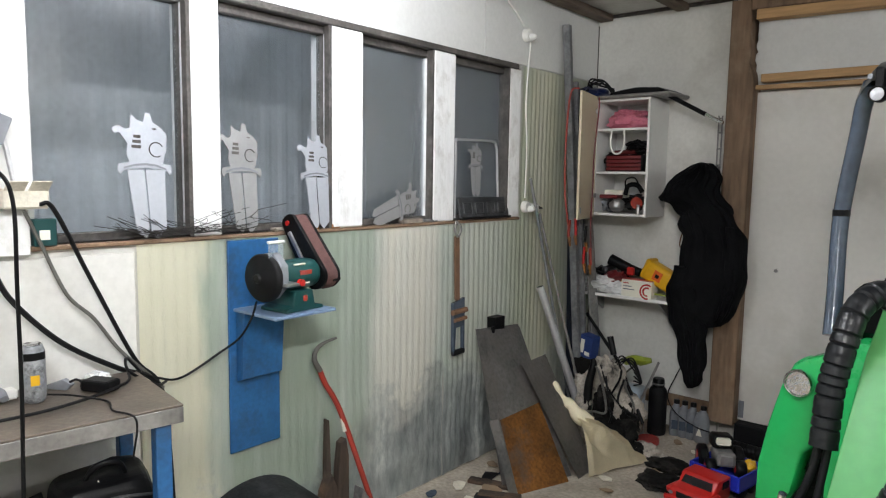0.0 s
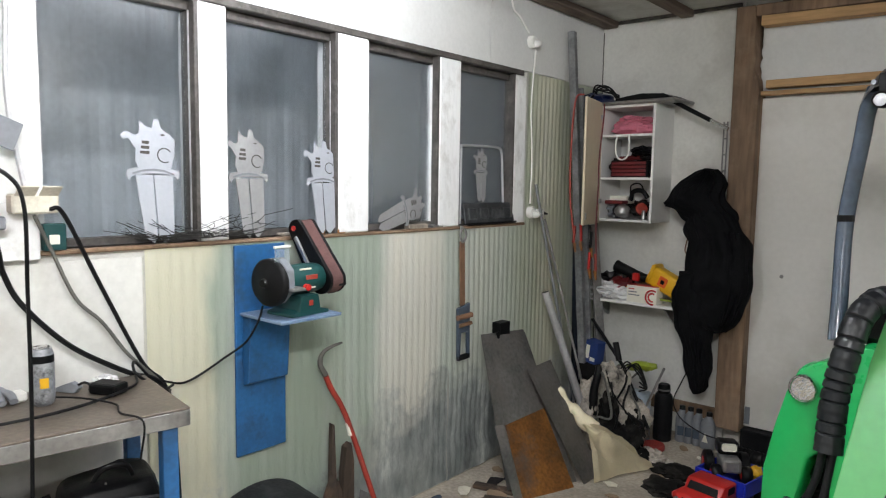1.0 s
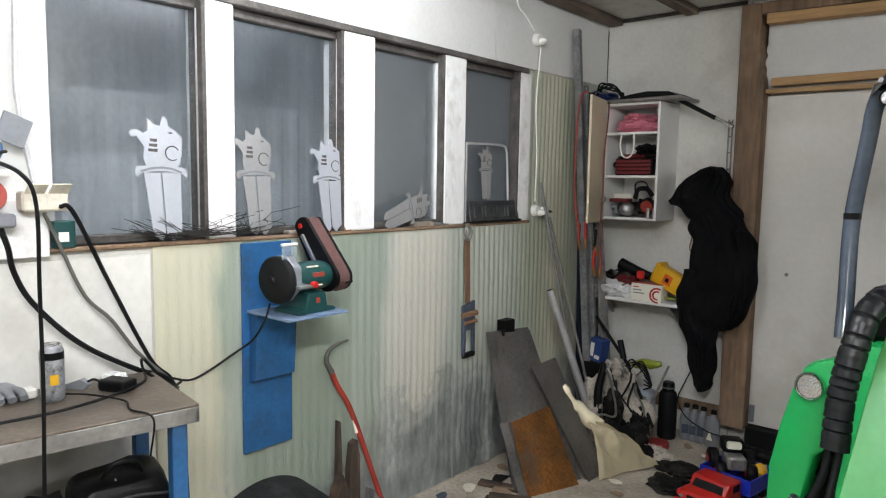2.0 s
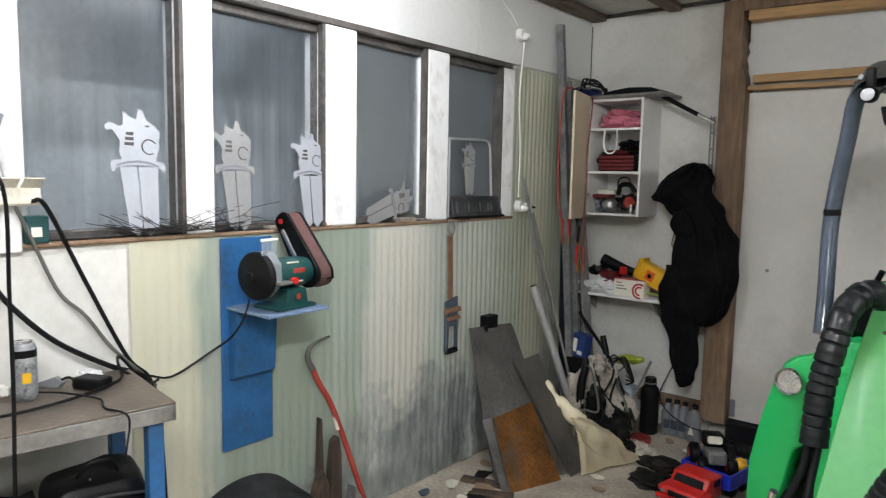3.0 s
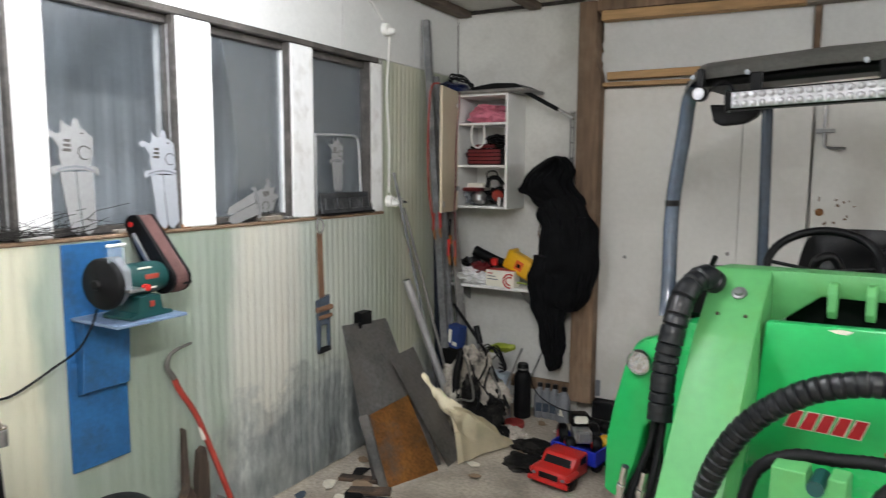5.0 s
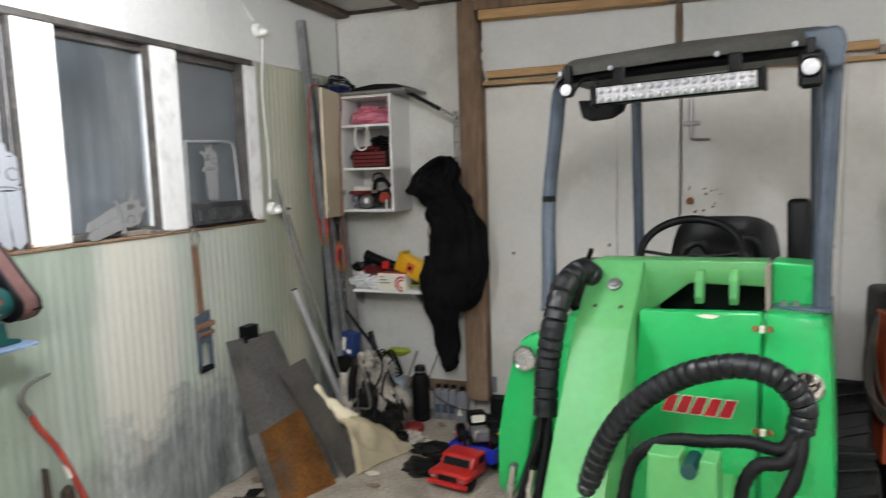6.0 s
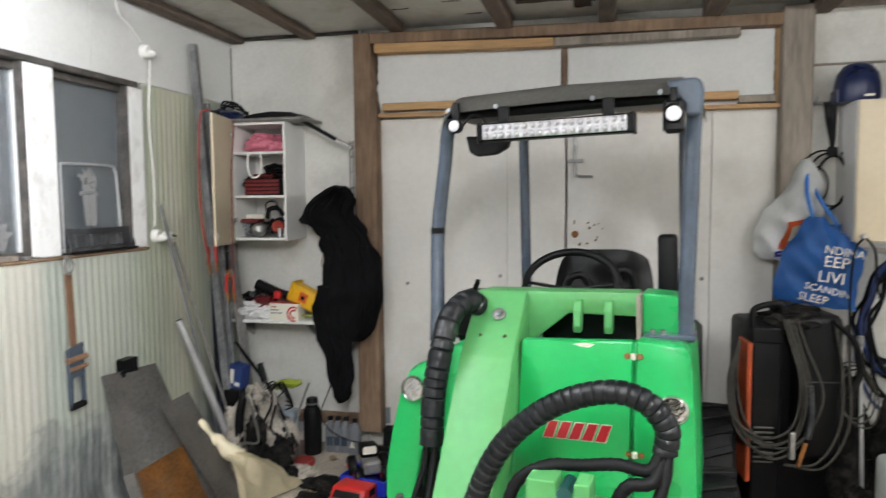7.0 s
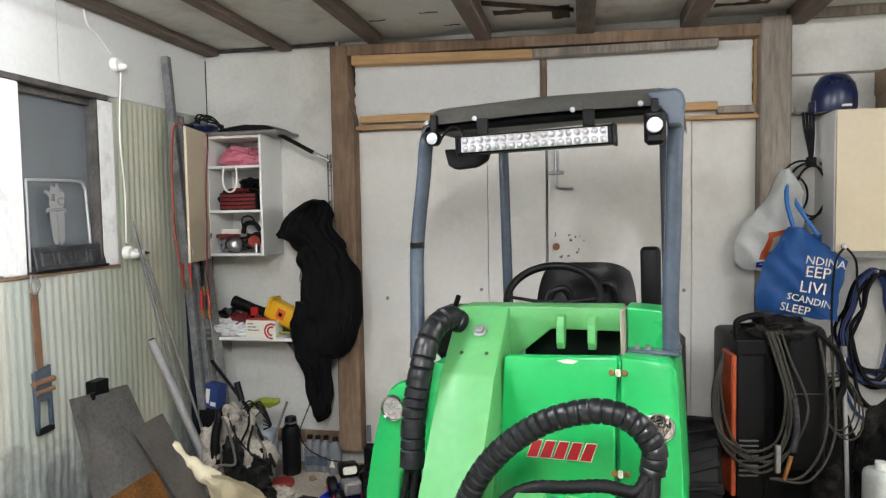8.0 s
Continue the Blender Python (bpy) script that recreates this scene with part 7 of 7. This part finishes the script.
for k in range(300):
    x = abs(sc.gauss(0, 0.22)) + 0.04
    y = sc.uniform(-2.4, -0.3)
    s = sc.uniform(0.002, 0.006)
    q = bmesh.ops.create_icosphere(rub, subdivisions=1, radius=s, matrix=pose(x, y, FLOOR + s * 0.5))
    for v in q["verts"]:
        v.co.z = FLOOR + (v.co.z - FLOOR) * 0.6 + sc.uniform(-0.1, 0.1) * s
solo("rubble", rub, M_FLOOR, "pale grit and plaster crumbs strewn along the wall", "grit", kind="stuff")

# tangle of leads and rods over the corner heap
tg = random.Random(23)
for k in range(14):
    x0, y0 = tg.uniform(0.30, 0.62), tg.uniform(-0.68, -0.48)
    z0 = tg.uniform(0.12, 0.40)
    pts = [(x0, y0, z0)]
    for j in range(4):
        pts.append((x0 + tg.uniform(-0.10, 0.16), y0 - 0.03 * j + tg.uniform(-0.05, 0.05), max(FLOOR + 0.01, z0 - 0.10 * (j + 1) + tg.uniform(-0.06, 0.06))))
    tagged(cord("tangled_lead", pts, tg.uniform(0.004, 0.009), M_CORD if k % 3 else M_GREYCORD, "dark lead tangled over the corner heap"), group="tangled leads")
heap("black_bag", "black bag slumped on the floor", "bag", (0.47, -0.64, 0.10), (0.06, 0.05, 0.13), M_DARKCLOTH, 31, 0.5)
heap("black_bag", "black bag slumped on the floor", "bag", (0.60, -0.56, 0.0), (0.07, 0.06, 0.12), M_DARKCLOTH, 37, 0.5)
heap("dark_cloth", "dark dirty cloth heaped on the floor", "cloth", (0.70, -0.64, FLOOR + 0.03), (0.08, 0.07, 0.05), M_DARKCLOTH, 41, 0.4)

# ---- beside the doors ----
rc = thing("wall_cabinet", "cream wall cabinet with round knob", "cabinet", pose(0, 0, 0))
part("cabinet_body", box(3.805, 4.60, -0.31, -0.001, 1.295, 2.04, 0.002), M_CABWHITE, rc)
part("door", box(3.809, 4.202, -0.329, -0.312, 1.297, 2.038, 0.002), M_CABBEIGE, rc, "cream cabinet door, closed")
part("door", box(4.206, 4.598, -0.329, -0.312, 1.297, 2.038, 0.002), M_CABBEIGE, rc, "cream cabinet door, closed")
part("knob", lathe([(0, 0.030), (0.014, 0.028), (0.017, 0.020), (0.008, 0.010), (0.008, 0), (0, 0)], 16, m=pose(3.845, -0.329, 1.325, 90)), M_CHROME, rc, "steel knob", True)
hm = thing("safety_helmet", "dark blue glossy helmet on the cabinet", "helmet", pose(3.845, -0.17, 2.041))
part("shell", lathe([(0.105, 0.0), (0.112, 0.03), (0.112, 0.09), (0.10, 0.15), (0.07, 0.195), (0.03, 0.212), (0, 0.214)], 28), M_NAVY, hm, "", True)
part("ear_edge", box(-0.116, -0.10, -0.05, 0.05, 0.0, 0.07, 0.006), M_NAVY, hm)
part("badge", box(0.0, 0.05, -0.116, -0.108, 0.02, 0.032, 0.002), M_CREAMINK, hm)
for k in range(3):
    part("vent_hole", box(-0.05 + 0.04 * k, -0.035 + 0.04 * k, -0.099, -0.09, 0.145, 0.155), M_BLACK, hm)
bxr = thing("cardboard_box", "brown cardboard box on the cabinet", "box", pose(4.27, -0.16, 2.041))
part("box_body", box(-0.17, 0.2, -0.13, 0.13, 0, 0.10, 0.003), M_CARD, bxr)
part("box_lid", box(-0.175, 0.205, -0.135, 0.135, 0.10, 0.23, 0.004), M_CARD, bxr)
hk = thing("hook_rail", "small steel hook rail on the wall", "hook", pose(3.70, -0.02, 2.055))
part("rail", box(-0.05, 0.12, -0.01, 0.019, 0, 0.018, 0.003), M_STEEL, hk)
for x in (-0.03, 0.03, 0.08):
    part("hook", tube(spline([(x, -0.01, 0.01), (x, -0.06, 0.0), (x, -0.08, 0.02), (x, -0.075, 0.04)], 5), 0.004, 6), M_STEEL, hk, "", True)
cc = thing("cable_coil", "black extension cable coiled on the hook", "cable", pose(3.74, -0.10, 0))
for k in range(4):
    part("cable_hang", tube(spline([(-0.03 + 0.018 * k, 0.0, 2.06), (-0.02 + 0.014 * k, -0.01, 1.95), (0.0 + 0.006 * k, -0.015, 1.84), (0.01, -0.01, 1.78)], 6), 0.007, 6), M_CORD, cc, "", True)
part("plug_block", box(-0.015, 0.035, -0.035, 0.0, 1.755, 1.81, 0.006), M_BLACK, cc)
for k in range(3):
    pts = [Vector((0.02 + (0.085 + 0.02 * k) * math.sin(a) - 0.03 * k, -0.01 - 0.012 * k, 1.62 + (0.14 + 0.015 * k) * math.cos(a))) for a in [2 * math.pi * j / 24 for j in range(25)]]
    part("cable_loop", tube(pts, 0.0065, 6), M_CORD, cc, "", True)
part("cable_loop", tube([Vector((-0.075 + 0.065 * math.sin(a), -0.03, 1.60 + 0.10 * math.cos(a))) for a in [2 * math.pi * j / 24 for j in range(25)]], 0.006, 6), M_CORD, cc, "", True)
part("cable_tail", tube(spline([(0.06, -0.01, 1.78), (0.11, -0.02, 1.66), (0.12, -0.03, 1.50), (0.09, -0.04, 1.36)], 8), 0.006, 6), M_CORD, cc, "", True)
cord("cabinet_lead", [(3.845, -0.35, 1.32), (3.80, -0.36, 1.24), (3.785, -0.36, 1.0), (3.79, -0.38, 0.7), (3.78, -0.42, 0.4)], 0.006, M_CORD, "black lead hanging from the cabinet knob")
cord("cabinet_lead", [(3.845, -0.35, 1.33), (3.90, -0.35, 1.25), (3.91, -0.35, 1.12), (3.93, -0.35, 1.0)], 0.006, M_CORD, "black lead hanging from the cabinet knob")


# carrier bags
def bag(name, outline, y, depth, material, label, seed):
    """A limp bag: an outline filled by rows, swollen in the middle."""
    t = thing(name, label, "bag", pose(0, 0, 0))
    def f(u, v):
        s = v * (len(outline) - 1)
        i = min(int(s), len(outline) - 2)
        k = s - i
        a, za, b, zb = (outline[i][j] * (1 - k) + outline[i + 1][j] * k for j in range(4))
        x, z = a + (b - a) * u, za + (zb - za) * u
        sw = math.sin(math.pi * u) ** 0.7 * math.sin(math.pi * (0.08 + 0.84 * v)) ** 0.6
        p = Vector((x, y - depth * sw, z))
        fold = abs(noise.noise(Vector((x * 7 + z * 4, z * 3, seed)))) * 0.05 * math.sin(math.pi * u) ** 0.5
        return p + Vector((0, fold, 0)) + 0.016 * noise.noise_vector(p * 12 + Vector((seed, 0, 0)))
    part("bag_front", grid_surface(f, 40, 40, 0.003), material, t, "", True)
    return t, f


wbag, wf = bag("carrier_bag", [(3.59, 1.75, 3.64, 1.75), (3.53, 1.61, 3.70, 1.62), (3.398, 1.449, 3.71, 1.48), (3.344, 1.31, 3.69, 1.36), (3.352, 1.235, 3.62, 1.22), (3.40, 1.195, 3.54, 1.16)], -0.14, 0.07, M_WHITEBAG, "white plastic carrier bag with orange print on a nail", 2)
def sticker(nm, f, u0, u1, v0, v1, mm, par, off=0.004, nu=8, nv=8):
    return part(nm, grid_surface(lambda u, v: f(u0 + (u1 - u0) * u, v0 + (v1 - v0) * v) + Vector((0, -off, 0)), nu, nv, 0.001), mm, par, "", True)
sticker("print_patch", wf, 0.42, 0.72, 0.50, 0.78, M_ORANGE, wbag)
sticker("print_patch", wf, 0.50, 0.66, 0.55, 0.68, M_CREAM, wbag, 0.007)
sticker("print_patch", wf, 0.36, 0.90, 0.80, 0.93, M_BLUEP, wbag)
sticker("print_bars", wf, 0.42, 0.85, 0.84, 0.865, M_CREAMINK, wbag, 0.007)
bbag, bf = bag("shopping_bag", [(3.60, 1.43, 3.67, 1.42), (3.535, 1.33, 3.76, 1.335), (3.46, 1.186, 3.89, 1.245), (3.418, 1.071, 3.87, 1.13), (3.43, 1.0, 3.852, 1.01), (3.452, 0.966, 3.841, 0.912)], -0.26, 0.065, M_BLUEBAG, "blue woven shopping bag with white lettering", 6)
part("strap", tube(spline([(3.62, -0.27, 1.42), (3.60, -0.22, 1.56), (3.615, -0.16, 1.68), (3.63, -0.14, 1.74)], 8), 0.012, 8), M_BLUEBAG, bbag, "blue strap", True)
part("strap", tube(spline([(3.74, -0.28, 1.38), (3.68, -0.22, 1.50), (3.635, -0.16, 1.62), (3.63, -0.14, 1.74)], 8), 0.012, 8), M_BLUEBAG, bbag, "blue strap", True)
part("bag_back", grid_surface(lambda u, v: (3.50 + 0.34 * u, -0.15 - 0.02 * math.sin(6 * u), 1.38 - 0.36 * v), 6, 6, 0.003), M_BLUEBAG, bbag)
for k, (tx, sz, x, z, tilt) in enumerate((("NDINA", 0.062, 3.665, 1.235, -10), ("EEPI", 0.085, 3.66, 1.165, -8), ("LIVI", 0.085, 3.63, 1.085, -8), ("SCANDIN", 0.052, 3.57, 1.045, -14), ("SLEEP", 0.062, 3.54, 0.985, -12))):
    words("lettering", tx, sz, M_CREAMINK, bbag, pose(x, -0.338 + 0.008 * abs(k - 2), z, 90, 0, 0) @ pose(0, 0, 0, 0, 0, tilt))
for nx, nz in ((3.60, 1.765), (3.63, 1.745)):
    structure("wall_nail", cyl((nx, 0.0, nz), (nx, -0.15, nz + 0.01), 0.003, seg=6), M_STEEL, "steel nail in the post", "nail")

# welding machine with its hoses
wl = thing("welding_machine", "tall black welding machine with orange side", "welder", pose(3.385, -0.72, FLOOR, 0, 0, 6))
part("case", box(-0.14, 0.225, 0.0, 0.42, 0.10, 1.04, 0.03, seg=2), M_BLACK, wl, "", True)
part("front_tower", box(-0.186, -0.052, -0.125, 0.03, 0.10, 1.06, 0.012, seg=2), M_BLACK, wl, "", True)
part("tower_brow", prism([(-0.135, 0.985), (-0.128, 1.055), (-0.02, 1.085), (0.03, 1.06), (0.03, 0.99)], 0.138, "x", bevel=0.006), M_BLACK, wl, "dark grey top moulding", m=pose(-0.188, 0, 0))
part("side_panel", box(-0.210, -0.187, -0.128, 0.03, 0.30, 0.985, 0.006), M_ORANGEDULL, wl, "faded orange side panel")
handle_loop = [(-0.178, 1.05), (-0.18, 1.115), (-0.165, 1.145), (-0.10, 1.165), (-0.055, 1.16), (-0.045, 1.12), (-0.05, 1.05)]
part("top_handle", tube(spline([(x, -0.09 + 0.02 * (z - 1.05), z) for x, z in handle_loop], 6), 0.015, 10), M_BLACK, wl, "black carry handle", True)
part("upper_case", box(0.03, 0.225, -0.14, 0.3, 0.42, 1.12, 0.045, seg=3), M_BLACK, wl, "", True)
part("case_seam", box(0.05, 0.205, -0.1415, -0.138, 0.80, 0.806), M_WORNBLACK, wl)
part("upper_case", lump((0.02, -0.03, 1.09), (0.13, 0.12, 0.06), 5, 0.5, 2.2, 4), M_DARKCLOTH, wl, "black cloth bag on the case", True)
for k in range(8):
    part("vent_slat", box(-0.175, -0.085, -0.131, -0.124, 0.40 + 0.024 * k, 0.409 + 0.024 * k, 0.002), M_GREYCORD, wl)
for x in (-0.2, 0.2):
    part("caster", lathe([(0, -0.02), (0.04, -0.02), (0.05, -0.01), (0.05, 0.01), (0.04, 0.02), (0, 0.02)], 16, m=pose(x, 0.0, 0.05, 0, 90, 0)), M_RUBBER, wl, "", True)
    part("caster", lathe([(0, -0.02), (0.04, -0.02), (0.05, -0.01), (0.05, 0.01), (0.04, 0.02), (0, 0.02)], 16, m=pose(x, 0.32, 0.05, 0, 90, 0)), M_RUBBER, wl, "", True)
part("base_tray", box(-0.25, 0.25, -0.16, 0.42, 0.085, 0.10, 0.004), M_BLACK, wl)
wr2 = random.Random(3)
for k in range(6):
    dx, dz = wr2.uniform(-0.03, 0.035), wr2.uniform(-0.05, 0.05)
    part("torch_hose", tube(spline([(-0.03 + dx, -0.14, 1.10), (0.0 + dx, -0.17, 0.98), (0.05 + dx * 1.5, -0.18 - 0.006 * k, 0.76 + dz), (0.0 + dx, -0.19, 0.56 + dz), (-0.13 + dx, -0.19, 0.50 + dz * 1.3),
                                    (-0.25 + dx, -0.15, 0.60 + dz), (-0.275 + dx * 0.6, -0.11, 0.80), (-0.24, -0.10, 0.99)], 8), 0.0062, 7), M_WELDHOSE, wl, "dirty dark welding hose", True)
for k in range(2):
    part("torch_hose", tube(spline([(0.17 + 0.05 * k, -0.15, 1.08), (0.20 + 0.03 * k, -0.17, 0.86), (0.19 + 0.04 * k, -0.18, 0.6), (0.09 + 0.03 * k, -0.19, 0.43 - 0.02 * k), (-0.06, -0.20, 0.42)], 8), 0.0062, 7), M_WELDHOSE, wl, "dirty dark welding hose", True)
part("torch_grip", tube(spline([(0.045, -0.20, 0.80), (0.055, -0.205, 0.66), (0.04, -0.205, 0.55)], 6), 0.014, 10), M_WORNBLACK, wl, "worn torch handle", True)
part("earth_clamp", box(-0.04, -0.015, -0.215, -0.19, 0.45, 0.58, 0.004), M_STEEL, wl, "steel earth clamp")
part("earth_clamp", tube([(0.0, -0.21, 0.42), (0.03, -0.21, 0.53)], 0.010, 8), M_RUST, wl, "brass clamp jaw", True)
for k in range(3):
    part("torch_hose", tube([Vector((0.29 + (0.07 + 0.014 * k) * math.sin(a), -0.10 - 0.01 * k, 0.74 + (0.12 + 0.02 * k) * math.cos(a + 0.2 * k))) for a in [2 * math.pi * j / 20 for j in range(21)]], 0.004, 6), M_WELDHOSE, wl, "", True)
part("shoulder_strap", tube(spline([(0.16, -0.15, 1.10), (0.25, -0.16, 1.0), (0.29, -0.14, 0.86), (0.25, -0.13, 0.74)], 8), 0.016, 6), M_BLACK, wl, "black webbing strap", True)
rd = thing("steel_rod", "bright thin steel rod standing by the welder", "rod", pose(0, 0, 0))
part("rod_shaft", cyl((3.745, -0.76, FLOOR), (3.715, -0.74, 0.82), 0.010, seg=10), M_ALU, rd, "", True)
part("rod_head", cyl((3.715, -0.74, 0.82), (3.713, -0.739, 0.87), 0.015, seg=10), M_DARKSTEEL, rd, "", True)
pc = thing("plastic_canister", "dirty white plastic canister on a crate", "canister", pose(3.845, -0.95, 0.085, 0, 0, 15))
part("canister_body", box(-0.10, 0.11, -0.07, 0.08, 0, 0.28, 0.035, seg=3), mat("milky_plastic", (0.55, 0.57, 0.55), 0.35, vary=0.12, scale=7, bump=0.05, stain=(0.25, 0.24, 0.2), stain_amt=0.5), pc, "", True)
part("canister_neck", cyl((-0.05, 0, 0.28), (-0.05, 0, 0.315), 0.025, seg=14), M_WHITEP, pc, "", True)
solo("crate", box(3.70, 4.08, -1.1, -0.78, FLOOR, 0.084, 0.006), M_BLACK, "low black crate on the floor", "crate")
solo("dark_sack", lump((4.02, -0.72, 0.05), (0.14, 0.12, 0.22), 4, 0.4, 2.2, 4), M_DARKCLOTH, "dark cloth sack behind the canister", "sack", smooth=True)
hr = random.Random(17)
for k in range(11):
    w, d = hr.uniform(0.10, 0.16), hr.uniform(0.0, 0.10)
    cx, zb = 4.085 + hr.uniform(-0.02, 0.03), hr.uniform(0.30, 0.62)
    ring = []
    for a in range(17):
        f = 2 * math.pi * a / 16
        spread = w * (1.15 if math.cos(f) < 0.3 else 0.85) + hr.uniform(-0.016, 0.016)
        ring.append((cx + spread * math.sin(f), -0.05 - d - 0.02 * math.sin(f * 2 + k), (1.175 + zb) / 2 + (1.175 - zb) / 2 * math.cos(f) + hr.uniform(-0.012, 0.012)))
    ring[-1] = ring[0]
    t_ = cord("hose_coil", ring, 0.0105, M_BLUEHOSE if k % 3 == 1 else M_CORD, "blue and black air hoses hung in loops on the wall", "hose", n=4)
    tagged(t_, group="hung hoses")
structure("hose_hook", cyl((4.08, 0.0, 1.165), (4.08, -0.16, 1.175), 0.008, seg=8), M_STEEL, "steel hose hook on the wall", "hook")
heap("black_bag", "black bag slumped behind the welder", "bag", (3.745, -0.36, 0.17), (0.15, 0.13, 0.40), M_DARKCLOTH, 51, 0.4)
heap("black_bag", "black bag slumped on the floor", "bag", (4.05, -0.46, 0.14), (0.17, 0.14, 0.34), M_DARKCLOTH, 57, 0.4)
heap("dark_cloth", "dark dirty cloth heaped on the floor", "cloth", (3.70, -0.84, FLOOR + 0.12), (0.08, 0.09, 0.18), M_DARKCLOTH, 61, 0.4)
structure("wall_plate_low", box(3.648, 4.4, -0.012, -0.001, 1.24, 1.285, 0.003), M_ALU, "thin metal strip under the cabinet", "trim")
